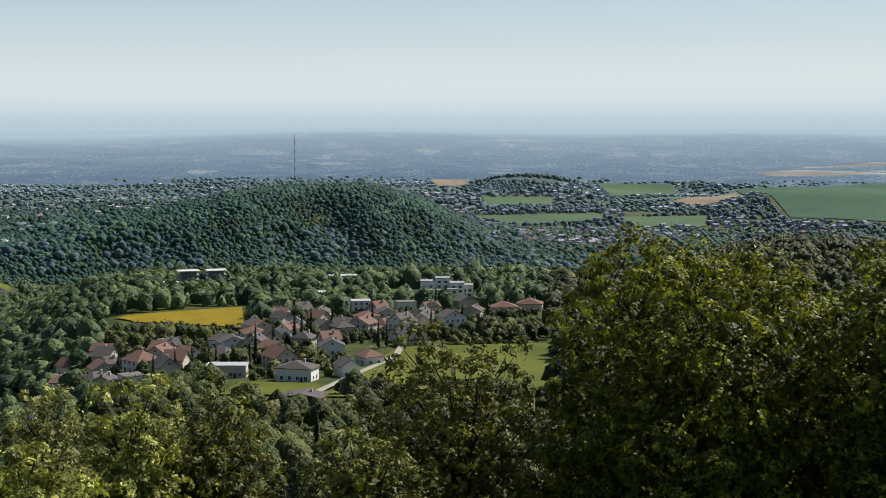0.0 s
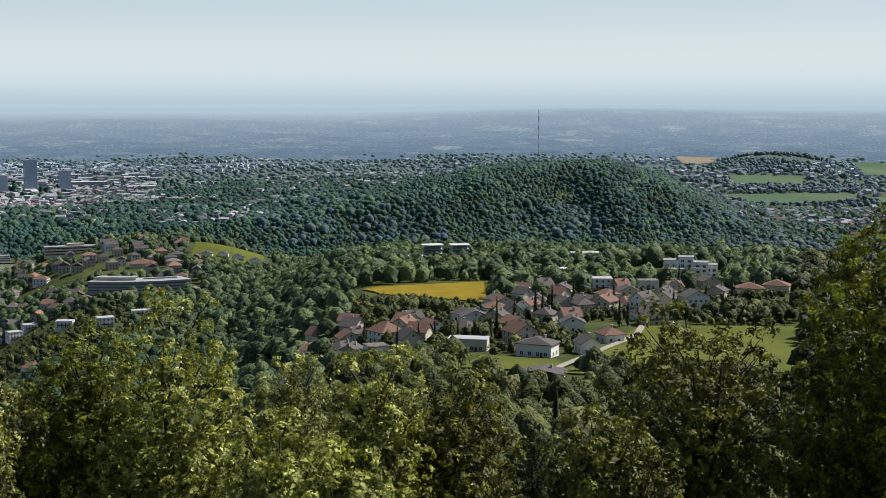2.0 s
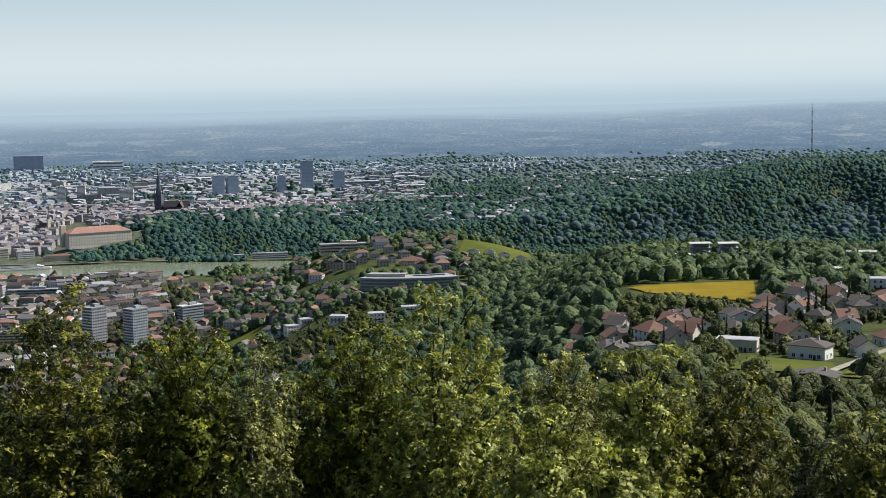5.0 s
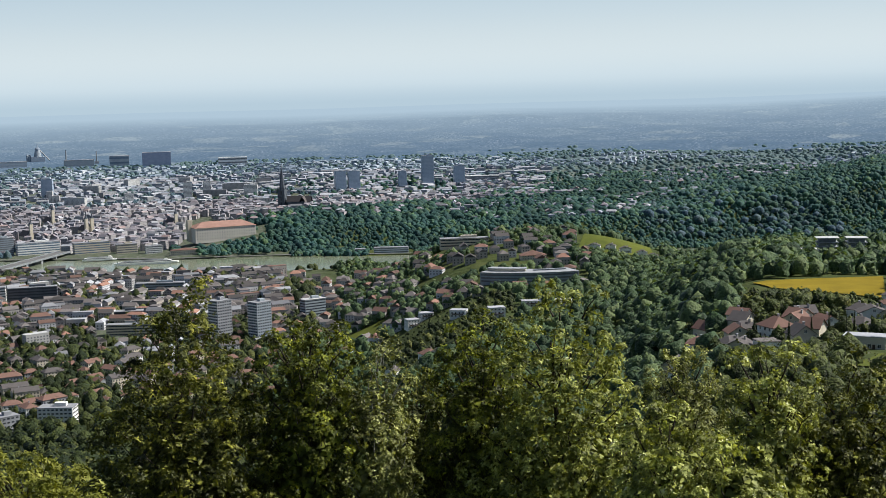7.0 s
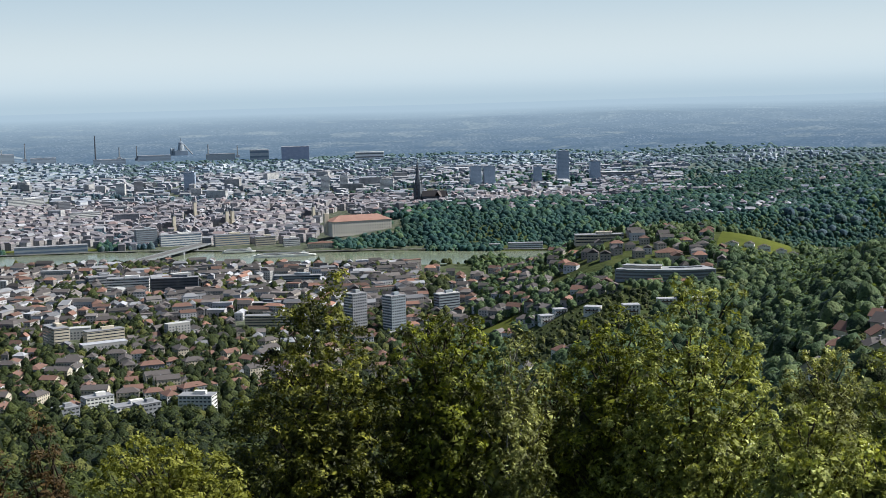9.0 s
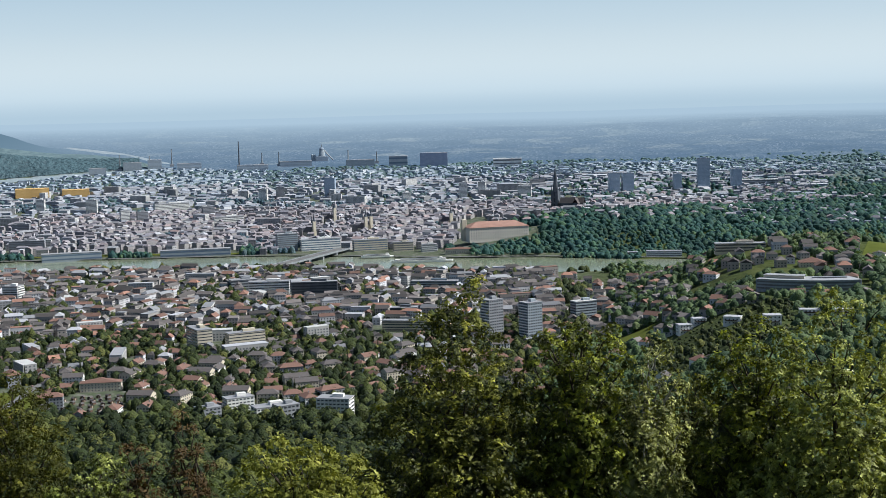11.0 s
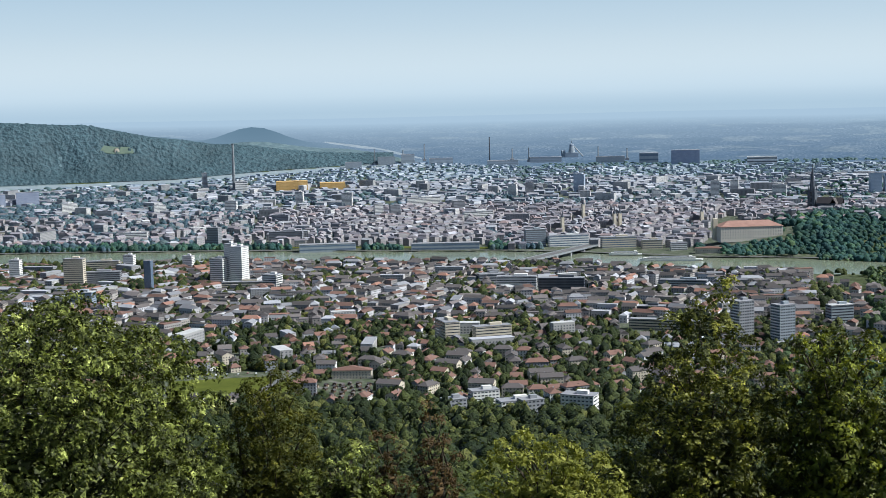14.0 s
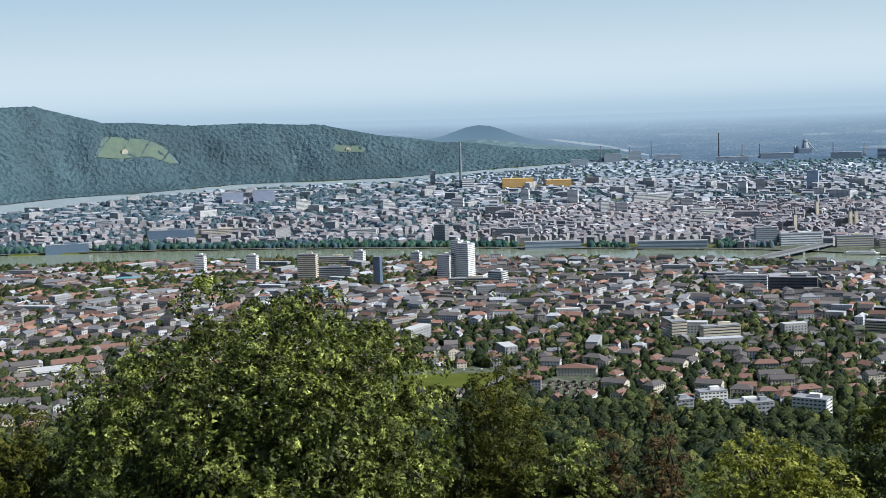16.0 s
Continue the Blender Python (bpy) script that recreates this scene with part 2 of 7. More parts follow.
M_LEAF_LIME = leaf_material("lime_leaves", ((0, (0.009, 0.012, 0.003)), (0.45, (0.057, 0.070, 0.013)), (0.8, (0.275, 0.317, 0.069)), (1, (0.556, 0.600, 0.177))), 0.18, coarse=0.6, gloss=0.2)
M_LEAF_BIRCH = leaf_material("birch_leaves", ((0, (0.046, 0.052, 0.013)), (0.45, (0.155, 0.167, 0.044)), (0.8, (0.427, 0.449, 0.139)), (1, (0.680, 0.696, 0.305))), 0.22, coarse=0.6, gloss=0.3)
M_NEEDLE = leaf_material("spruce_needles", ((0.0, (0.015, 0.024, 0.010)), (1.0, (0.038, 0.053, 0.019))), 0.15)
M_NEEDLE_DEAD = leaf_material("dry_brown_needles", ((0.0, (0.050, 0.034, 0.015)), (1.0, (0.130, 0.082, 0.034))), 0.15)
M_BARK = plain_material("bark", ((0.3, (0.024, 0.019, 0.014)), (0.7, (0.072, 0.060, 0.044))), 0.95, 3.0, bump=0.02)
M_BARK_BIRCH = plain_material("pale_bark", ((0.3, (0.085, 0.076, 0.068)), (0.6, (0.297, 0.289, 0.264))), 0.9, 4.0, bump=0.01)
WOOD_STOPS = ((0.0, (0.036, 0.050, 0.015)), (0.45, (0.066, 0.086, 0.024)), (0.8, (0.098, 0.120, 0.034)), (1.0, (0.162, 0.172, 0.050)))
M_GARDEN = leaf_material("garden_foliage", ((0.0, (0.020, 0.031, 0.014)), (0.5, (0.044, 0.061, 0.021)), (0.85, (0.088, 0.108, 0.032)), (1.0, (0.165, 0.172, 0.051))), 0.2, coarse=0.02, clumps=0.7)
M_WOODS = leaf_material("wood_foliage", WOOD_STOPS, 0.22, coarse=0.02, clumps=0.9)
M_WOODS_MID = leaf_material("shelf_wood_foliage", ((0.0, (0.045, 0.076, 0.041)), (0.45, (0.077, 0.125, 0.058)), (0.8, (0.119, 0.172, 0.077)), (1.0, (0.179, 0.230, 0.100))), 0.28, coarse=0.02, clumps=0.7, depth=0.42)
# far foliage: haze put into the base colour as a paler, bluer green
M_WOODS_FAR = leaf_material("hazy_wood_foliage", ((0.0, (0.052, 0.121, 0.125)), (0.5, (0.074, 0.159, 0.138)), (0.9, (0.114, 0.211, 0.134)), (1.0, (0.156, 0.244, 0.123))), 0.45, coarse=0.012, clumps=0.35, depth=0.3, patchy=0.6)
# ridge: haze blue in the colour, darker patches standing in for shaded folds
M_RIDGE = leaf_material("hazy_ridge_foliage", ((0.0, (0.060, 0.102, 0.122)), (1.0, (0.060, 0.102, 0.122))), 0.0, coarse=0.005, clumps=0.09, depth=0.3, patchy=0.5)
M_MEADOW = plain_material("meadow_grass", ((0.3, (0.062, 0.078, 0.012)), (0.7, (0.104, 0.118, 0.018))), 0.95, 0.03)
M_VINE = plain_material("vineyard_rows", ((0.3, (0.102, 0.143, 0.120)), (0.7, (0.136, 0.175, 0.133))), 0.95, 0.06)
M_RAPE = plain_material("rape_in_flower", ((0.3, (0.160, 0.118, 0.006)), (0.7, (0.225, 0.165, 0.009))), 0.95, 0.05)
M_FIELD = plain_material("young_corn", ((0.3, (0.062, 0.110, 0.063)), (0.7, (0.087, 0.138, 0.078))), 0.95, 0.01)
M_FIELD_BLUE = plain_material("young_wheat", ((0.3, (0.043, 0.092, 0.061)), (0.7, (0.061, 0.115, 0.075))), 0.95, 0.01)
M_PLOUGHED = plain_material("ploughed_soil", ((0.3, (0.187, 0.153, 0.115)), (0.7, (0.238, 0.196, 0.149))), 0.95, 0.01)
M_STRAW = plain_material("stubble_field", ((0.3, (0.214, 0.221, 0.216)), (0.7, (0.275, 0.281, 0.271))), 0.95, 0.01)
M_LANE = plain_material("lane_gravel", ((0.3, (0.240, 0.222, 0.190)), (0.7, (0.330, 0.305, 0.268))), 0.95, 0.2)
M_ASPHALT = plain_material("asphalt", ((0.3, (0.111, 0.111, 0.115)), (0.7, (0.170, 0.170, 0.170))), 0.9, 0.05)
M_PLASTER = plain_material("house_plaster", ((0.0, (0.270, 0.260, 0.258)), (0.3, (0.396, 0.377, 0.366)), (0.5, (0.360, 0.329, 0.299)), (0.7, (0.477, 0.473, 0.491)), (1.0, (0.621, 0.631, 0.678))), 0.9, 0.15, island=1.0)
M_WHITE = plain_material("white_plaster", ((0.3, (0.700, 0.696, 0.680)), (0.7, (0.770, 0.768, 0.755))), 0.85, 0.1)
M_CREAM = plain_material("cream_plaster", ((0.3, (0.506, 0.453, 0.365)), (0.7, (0.593, 0.540, 0.444))), 0.88, 0.06)
M_CONCRETE = plain_material("concrete_panels", ((0.3, (0.241, 0.252, 0.276)), (0.7, (0.319, 0.332, 0.359))), 0.85, 0.08)
M_CONCRETE_BLUE = plain_material("blue_grey_panels", ((0.3, (0.255, 0.297, 0.340)), (0.7, (0.323, 0.365, 0.408))), 0.8, 0.08)
M_STONE = plain_material("dark_weathered_stone", ((0.3, (0.071, 0.082, 0.102)), (0.7, (0.128, 0.143, 0.163))), 0.95, 0.08)
M_TILE_RED = plain_material("clay_roof_tiles", ((0.0, (0.115, 0.075, 0.064)), (0.45, (0.170, 0.105, 0.088)), (0.8, (0.240, 0.139, 0.111)), (1.0, (0.330, 0.186, 0.141))), 0.85, 0.5, island=1.0)
M_TILE_GREY = plain_material("weathered_roofing", ((0.0, (0.058, 0.055, 0.056)), (0.5, (0.104, 0.095, 0.096)), (1.0, (0.190, 0.172, 0.171))), 0.85, 0.5, island=1.0)
M_FLAT_ROOF = plain_material("flat_roofing", ((0.0, (0.137, 0.141, 0.158)), (0.6, (0.263, 0.271, 0.296)), (1.0, (0.413, 0.425, 0.471))), 0.85, 0.1, island=1.0)
M_ROOF_LIGHT = plain_material("pale_sheet_roof", ((0.3, (0.422, 0.428, 0.428)), (0.7, (0.510, 0.510, 0.510))), 0.6, 0.2)
# town palettes: haze put into the base colours, paler and bluer with distance
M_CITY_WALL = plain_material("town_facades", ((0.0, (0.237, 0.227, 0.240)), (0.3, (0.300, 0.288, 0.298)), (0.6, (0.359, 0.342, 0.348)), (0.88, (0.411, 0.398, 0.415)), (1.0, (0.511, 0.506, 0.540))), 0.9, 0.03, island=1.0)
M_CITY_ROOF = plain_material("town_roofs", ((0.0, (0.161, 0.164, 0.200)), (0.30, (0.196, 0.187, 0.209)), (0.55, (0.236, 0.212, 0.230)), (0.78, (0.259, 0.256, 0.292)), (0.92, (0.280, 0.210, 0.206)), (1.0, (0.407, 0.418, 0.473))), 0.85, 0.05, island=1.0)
M_FAR_WALL = plain_material("distant_hazy_facades", ((0.0, (0.263, 0.290, 0.353)), (0.6, (0.319, 0.338, 0.394)), (0.92, (0.369, 0.390, 0.447)), (1.0, (0.516, 0.537, 0.586))), 0.9, 0.03, island=1.0)
M_FAR_ROOF = plain_material("distant_hazy_roofs", ((0.0, (0.244, 0.277, 0.334)), (0.5, (0.276, 0.299, 0.353)), (0.78, (0.317, 0.305, 0.328)), (0.96, (0.350, 0.365, 0.408)), (1.0, (0.497, 0.517, 0.560))), 0.85, 0.05, island=1.0)
# farthest walls and roofs, with the most haze in their colour
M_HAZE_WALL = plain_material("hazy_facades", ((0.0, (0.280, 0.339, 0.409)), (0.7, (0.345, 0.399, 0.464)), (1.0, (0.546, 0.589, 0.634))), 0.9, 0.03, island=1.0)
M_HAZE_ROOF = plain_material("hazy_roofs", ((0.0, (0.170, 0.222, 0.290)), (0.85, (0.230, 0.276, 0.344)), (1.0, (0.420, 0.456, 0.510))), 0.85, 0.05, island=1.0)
M_BLOCK = plain_material("pale_block_plaster", ((0.0, (0.275, 0.284, 0.300)), (0.5, (0.405, 0.405, 0.405)), (1.0, (0.567, 0.567, 0.567))), 0.88, 0.08, island=1.0)
M_GLASS = glass_material("window_glass", (0.043, 0.051, 0.064))
M_GLASS_FAR = glass_material("town_window_glass", (0.111, 0.119, 0.136), 0.3)
# station towers: haze and sky reflection put into pale blue base colours
M_TOWER_GLASS = glass_material("hazy_tower_glass", (0.270, 0.340, 0.430), 0.3)
M_TOWER_PANEL = plain_material("hazy_tower_panels", ((0.3, (0.300, 0.372, 0.470)), (0.7, (0.350, 0.424, 0.525))), 0.6, 0.08)
# blue glass, its base colour lightened to stand in for haze
M_BLUE_GLASS = glass_material("dark_blue_glass", (0.125, 0.175, 0.250), 0.25)
M_STEEL = plain_material("grey_painted_steel", ((0.3, (0.170, 0.187, 0.204)), (0.7, (0.255, 0.272, 0.289))), 0.5, 0.2)
M_RED_PAINT = plain_material("red_mast_paint", ((0.3, (0.170, 0.102, 0.102)), (0.7, (0.238, 0.136, 0.128))), 0.6, 0.2)
M_WHITE_PAINT = plain_material("white_mast_paint", ((0.3, (0.468, 0.493, 0.510)), (0.7, (0.561, 0.578, 0.595))), 0.6, 0.2)
M_ORANGE = plain_material("orange_cladding", ((0.3, (0.493, 0.306, 0.102)), (0.7, (0.578, 0.383, 0.153))), 0.7, 0.05)
# violet cladding, blued and lightened by haze put into its colour
M_PURPLE = plain_material("hazed_violet_cladding", ((0.3, (0.240, 0.279, 0.385)), (0.7, (0.325, 0.364, 0.469))), 0.7, 0.05)
M_TEAL = plain_material("teal_sheet_roof", ((0.3, (0.102, 0.238, 0.289)), (0.7, (0.170, 0.323, 0.374))), 0.5, 0.05)
M_BROWN = plain_material("brown_wood", ((0.3, (0.076, 0.051, 0.038)), (0.7, (0.128, 0.085, 0.064))), 0.85, 1.0)


def water_material(name, lo, hi, rough):
    m, n, l, p = nodes_of(name)
    f = noise_of(n, l, 0.012, 5, stretch=(1.0, 2.5, 1.0))
    l.new(mix_of(n, l, f, lo, hi), p.inputs["Base Color"])
    p.inputs["Roughness"].default_value = rough
    p.inputs["IOR"].default_value = 1.33
    bump_of(n, l, noise_of(n, l, 0.3, 3), 0.04, 0.15, p)
    return m


M_WATER = water_material("river_water", (0.159, 0.183, 0.126), (0.211, 0.238, 0.169), 0.14)
# far reaches: the sky's pale reflection is put into the base colour
M_WATER_FAR = water_material("sky_pale_river_water", (0.25, 0.30, 0.33), (0.33, 0.38, 0.41), 0.05)
# copses and town trees: bluish haze painted into the leaf colour
M_COPSE = leaf_material("hazy_copse_foliage", ((0.0, (0.132, 0.208, 0.244)), (1.0, (0.185, 0.267, 0.291))), 0.45, coarse=0.004)
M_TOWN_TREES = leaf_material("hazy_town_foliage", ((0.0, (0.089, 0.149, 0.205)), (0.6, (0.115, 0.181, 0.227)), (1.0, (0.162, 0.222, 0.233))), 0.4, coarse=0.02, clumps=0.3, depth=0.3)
# red tiles with the distance haze mixed into their colour
M_CASTLE_ROOF = plain_material("hazed_castle_tiles", ((0.3, (0.261, 0.157, 0.128)), (0.7, (0.333, 0.204, 0.168))), 0.85, 0.1)
M_CASTLE_WALL = plain_material("castle_plaster", ((0.3, (0.561, 0.521, 0.468)), (0.7, (0.659, 0.620, 0.559))), 0.88, 0.06)
M_LEAF_GREEN = leaf_material("sunlit_leaves", ((0, (0.018, 0.022, 0.005)), (0.45, (0.071, 0.079, 0.014)), (0.8, (0.218, 0.228, 0.041)), (1, (0.364, 0.369, 0.078))), 0.22, coarse=0.6, gloss=0.2)


def ground_material():
    """Grass, soil and woodland floor, paler stony ground where the attribute 'town' says streets and yards, and hazed
    blue-green where 'ridge' says so.
    """
    m, n, l, p = nodes_of("land")
    a = n.new("ShaderNodeAttribute")
    a.attribute_name = "town"
    f = noise_of(n, l, 0.02, 6)
    g = noise_of(n, l, 0.11, 4)
    green = ramp_of(n, l, f, ((0.3, (0.027, 0.039, 0.010)), (0.5, (0.043, 0.058, 0.014)), (0.7, (0.072, 0.083, 0.025))))
    stony = ramp_of(n, l, g, ((0.3, (0.051, 0.072, 0.034)), (0.52, (0.081, 0.093, 0.064)), (0.72, (0.162, 0.157, 0.145))))
    c = mix_of(n, l, a.outputs["Fac"], green, stony)
    # 'ridge' mixes in a canopy tone with blue haze painted into it
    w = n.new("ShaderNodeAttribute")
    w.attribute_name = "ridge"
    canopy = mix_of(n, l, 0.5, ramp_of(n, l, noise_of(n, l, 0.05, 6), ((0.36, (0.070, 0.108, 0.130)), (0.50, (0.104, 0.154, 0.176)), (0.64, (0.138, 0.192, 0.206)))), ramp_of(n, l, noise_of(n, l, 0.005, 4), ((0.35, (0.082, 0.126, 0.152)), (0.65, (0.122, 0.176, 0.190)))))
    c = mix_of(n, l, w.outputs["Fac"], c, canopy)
    l.new(c, p.inputs["Base Color"])
    p.inputs["Roughness"].default_value = 0.95
    p.inputs["Specular IOR Level"].default_value = 0.15
    bump_of(n, l, noise_of(n, l, 0.06, 4), 0.8, 5.0, p)
    return m


M_LAND = ground_material()


def distance_material():
    """The far plain as a glowing backdrop: haze put into its colour, streaked with fields, woods and settlements."""
    m, n, l, p = nodes_of("hazy_distance")
    def drawn(scale, detail):
        plan = n.new("ShaderNodeAttribute")
        plan.attribute_name = "plan"
        t = n.new("ShaderNodeTexNoise")
        t.inputs["Scale"].default_value, t.inputs["Detail"].default_value = scale, detail
        l.new(plan.outputs["Vector"], t.inputs["Vector"])
        return t.outputs["Fac"]

    a = n.new("ShaderNodeAttribute")
    a.attribute_name = "far"
    plots = n.new("ShaderNodeTexVoronoi")
    plots.inputs["Scale"].default_value = 0.8
    where = n.new("ShaderNodeAttribute")
    where.attribute_name = "plan"
    l.new(where.outputs["Vector"], plots.inputs["Vector"])
    one = n.new("ShaderNodeSeparateColor")
    l.new(plots.outputs["Color"], one.inputs[0])
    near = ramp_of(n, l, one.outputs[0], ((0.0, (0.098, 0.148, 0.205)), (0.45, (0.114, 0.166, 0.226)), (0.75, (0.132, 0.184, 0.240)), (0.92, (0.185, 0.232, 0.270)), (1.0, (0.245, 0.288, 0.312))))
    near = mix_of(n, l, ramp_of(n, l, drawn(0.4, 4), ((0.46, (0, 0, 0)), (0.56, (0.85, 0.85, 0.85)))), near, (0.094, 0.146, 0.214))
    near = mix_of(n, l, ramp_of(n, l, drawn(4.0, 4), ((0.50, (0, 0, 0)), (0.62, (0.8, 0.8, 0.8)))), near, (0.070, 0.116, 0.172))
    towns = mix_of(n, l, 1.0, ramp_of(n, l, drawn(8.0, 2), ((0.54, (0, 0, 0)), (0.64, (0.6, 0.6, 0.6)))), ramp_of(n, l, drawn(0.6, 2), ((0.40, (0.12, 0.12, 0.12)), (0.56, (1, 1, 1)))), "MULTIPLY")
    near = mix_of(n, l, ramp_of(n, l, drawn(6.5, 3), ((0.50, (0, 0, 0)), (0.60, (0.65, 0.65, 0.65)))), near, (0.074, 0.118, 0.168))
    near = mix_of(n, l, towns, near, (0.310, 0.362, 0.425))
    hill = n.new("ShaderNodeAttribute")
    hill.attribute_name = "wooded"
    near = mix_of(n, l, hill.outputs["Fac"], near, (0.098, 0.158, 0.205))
    # painted haze: every colour fades to pale blue as 'far' grows
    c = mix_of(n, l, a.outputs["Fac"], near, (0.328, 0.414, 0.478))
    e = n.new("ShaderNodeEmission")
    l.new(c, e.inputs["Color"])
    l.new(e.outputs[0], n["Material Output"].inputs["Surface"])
    return m


M_DISTANCE = distance_material()


# ---- mesh helpers ----
def part(name, data, material, parent=None, label=""):
    """One mesh object out of a bmesh or mesh, under a thing or a part."""
    if isinstance(data, bmesh.types.BMesh):
        me = bpy.data.meshes.new(name)
        data.to_mesh(me)
        data.free()
    else:
        me = data
    for mt in (material if isinstance(material, (list, tuple)) else [material]):
        if mt is not None and mt.name not in [q.name for q in me.materials if q]:
            me.materials.append(mt)
    ob = new(name, me)
    ob.parent = parent
    if label:
        ob["label"] = label
    return ob


def empty(name, where=(0, 0, 0), turn=0.0, scale=1.0):
    ob = new(name)
    ob.matrix_basis = Matrix.Translation(where) @ Matrix.Rotation(turn, 4, "Z") @ Matrix.Scale(scale, 4)
    return ob


class Soup:
    """Many small pieces gathered into one mesh, with a material index for each face."""

    def __init__(self):
        self.v, self.f, self.m, self.n = [], [], [], 0

    def add(self, verts, faces, mat=0):
        verts = np.asarray(verts, float).reshape(-1, 3)
        self.v.append(verts)
        for q in faces:
            self.f.append([i + self.n for i in q])
            self.m.append(mat)
        self.n += len(verts)

    def mesh(self, name, materials, smooth=False):
        me = bpy.data.meshes.new(name)
        me.from_pydata(np.concatenate(self.v).tolist() if self.v else [], [], self.f)
        for q in materials:
            me.materials.append(q)
        me.polygons.foreach_set("material_index", self.m)
        if smooth:
            me.polygons.foreach_set("use_smooth", [True] * len(self.f))
        me.update()
        return me


def quads_mesh(name, verts, count, corners, materials, mat_index=None):
    """A mesh of count separate faces of so many corners each, out of one array of corners."""
    me = bpy.data.meshes.new(name)
    me.vertices.add(count * corners)
    me.vertices.foreach_set("co", np.asarray(verts, np.float32).ravel())
    me.loops.add(count * corners)
    me.loops.foreach_set("vertex_index", np.arange(count * corners, dtype=np.int32))
    me.polygons.add(count)
    me.polygons.foreach_set("loop_start", np.arange(0, count * corners, corners, dtype=np.int32))
    for q in materials:
        me.materials.append(q)
    if mat_index is not None:
        me.polygons.foreach_set("material_index", np.asarray(mat_index, np.int32))
    me.update(calc_edges=True)
    return me


def box_bm(size, centre=(0, 0, 0), bevel=0.0, bm=None):
    bm = bm or bmesh.new()
    r = bmesh.ops.create_cube(bm, size=1.0, matrix=Matrix.Translation(centre) @ Matrix.Diagonal((*size, 1)))
    if bevel:
        edges = list({e for v in r["verts"] for e in v.link_edges})
        bmesh.ops.bevel(bm, geom=edges, offset=bevel, segments=1, affect="EDGES")
    return bm


def tube_bm(points, radii, sides=7, bm=None):
    """A tapered tube through points."""
    bm = bm or bmesh.new()
    rings = []
    for i, (p, r) in enumerate(zip(points, radii)):
        p, r = Vector(p), float(r)
        d = (Vector(points[min(i + 1, len(points) - 1)]) - Vector(points[max(i - 1, 0)])).normalized()
        a = d.orthogonal().normalized()
        c = d.cross(a)
        rings.append([bm.verts.new(p + r * (math.cos(t) * a + math.sin(t) * c)) for t in (2 * math.pi * k / sides for k in range(sides))])
    for lo, hi in zip(rings, rings[1:]):
        off = min(range(sides), key=lambda k: (hi[k].co - lo[0].co).length)
        for k in range(sides):
            bm.faces.new((lo[k], lo[(k + 1) % sides], hi[(k + 1 + off) % sides], hi[(k + off) % sides]))
    bm.faces.new(rings[-1])
    bm.faces.new(rings[0][::-1])
    return bm


# ---- ground, water, distance ----
def sheet_mesh(name, co, material, wrap=False, value=None, attribute="town"):
    r, c = co.shape[:2]
    faces = []
    for i in range(r - 1):
        for j in range(c if wrap else c - 1):
            k = (j + 1) % c
            faces.append((i * c + j, (i + 1) * c + j, (i + 1) * c + k, i * c + k))
    me = bpy.data.meshes.new(name)
    me.from_pydata(co.reshape(-1, 3).tolist(), [], faces)
    me.materials.append(material)
    me.polygons.foreach_set("use_smooth", [True] * len(faces))
    if value is not None:
        at_ = me.attributes.new(attribute, "FLOAT", "POINT")
        at_.data.foreach_set("value", np.asarray(value, np.float32).ravel())
    me.update()
    return me


BEARINGS = np.concatenate([np.arange(-180, -32, 4.0), np.arange(-32, 96, 0.5), np.arange(96, 180, 4.0)])
FAR_START = 6200.0
RINGS = np.concatenate([np.arange(0, 60, 4.0), np.arange(60, 300, 12.0), np.arange(300, 2200, 30.0), np.arange(2200, 3100, 20.0), np.geomspace(3100, FAR_START, 60)])


def stretched(bearings, dists):
    """The rings past 3.1 km reach further out where the wooded ridge stands."""
    B, D = np.meshgrid(bearings, dists)
    end = FAR_START + 3800 * bump(B, 48, 53) * (1 - bump(B, 112, 118))
    u = np.clip(np.log(np.maximum(D, 1) / 3100) / np.log(FAR_START / 3100), 0, 1)
    return B, np.where(D > 3100, 3100 * (end / 3100) ** u, D), end


def sheet_points(B, D, lift=0.0):
    s = shrink(D)
    return np.stack([-np.sin(np.radians(B)) * D * s, np.cos(np.radians(B)) * D * s, EYE + (height(B, D) + lift - EYE) * s], -1)


B, D, END = stretched(BEARINGS, RINGS)
town = bump(B, 29, 36) * bump(D, 1080, 1350) + bump(D, 3000, 3600) * bump(B, 6, 20) * 0.8 + 0.35 * bump(D, 2600, 3000)
town = np.clip(town, 0, 1) * (1 - bump(B, 50, 53) * (D > profile(BEND_FAR, B)))
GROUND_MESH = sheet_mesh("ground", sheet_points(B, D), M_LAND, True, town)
# wooded ridge, and the far plain too, where the tint stands in for haze
ridge_haze_value = GROUND_MESH.attributes.new("ridge", "FLOAT", "POINT")
ridge_haze_value.data.foreach_set("value", (bump(B, 48, 51) * (1 - bump(B, 105, 118)) * (D > profile(BEND_FAR, B) + 20) + 0.8 * bump(D, 3900, 6200) * (1 - bump(B, 47, 51))).clip(0, 1).astype(np.float32).ravel())
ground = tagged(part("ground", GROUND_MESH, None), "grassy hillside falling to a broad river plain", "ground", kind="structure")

B, U = np.meshgrid(BEARINGS, np.linspace(0, 1, 44))
D = END[-1][None, :] * (60000 / END[-1][None, :]) ** U
# share of painted haze, full towards the horizon
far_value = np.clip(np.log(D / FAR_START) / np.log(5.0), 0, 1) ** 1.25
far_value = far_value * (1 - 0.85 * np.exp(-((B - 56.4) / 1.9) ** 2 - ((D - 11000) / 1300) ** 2))
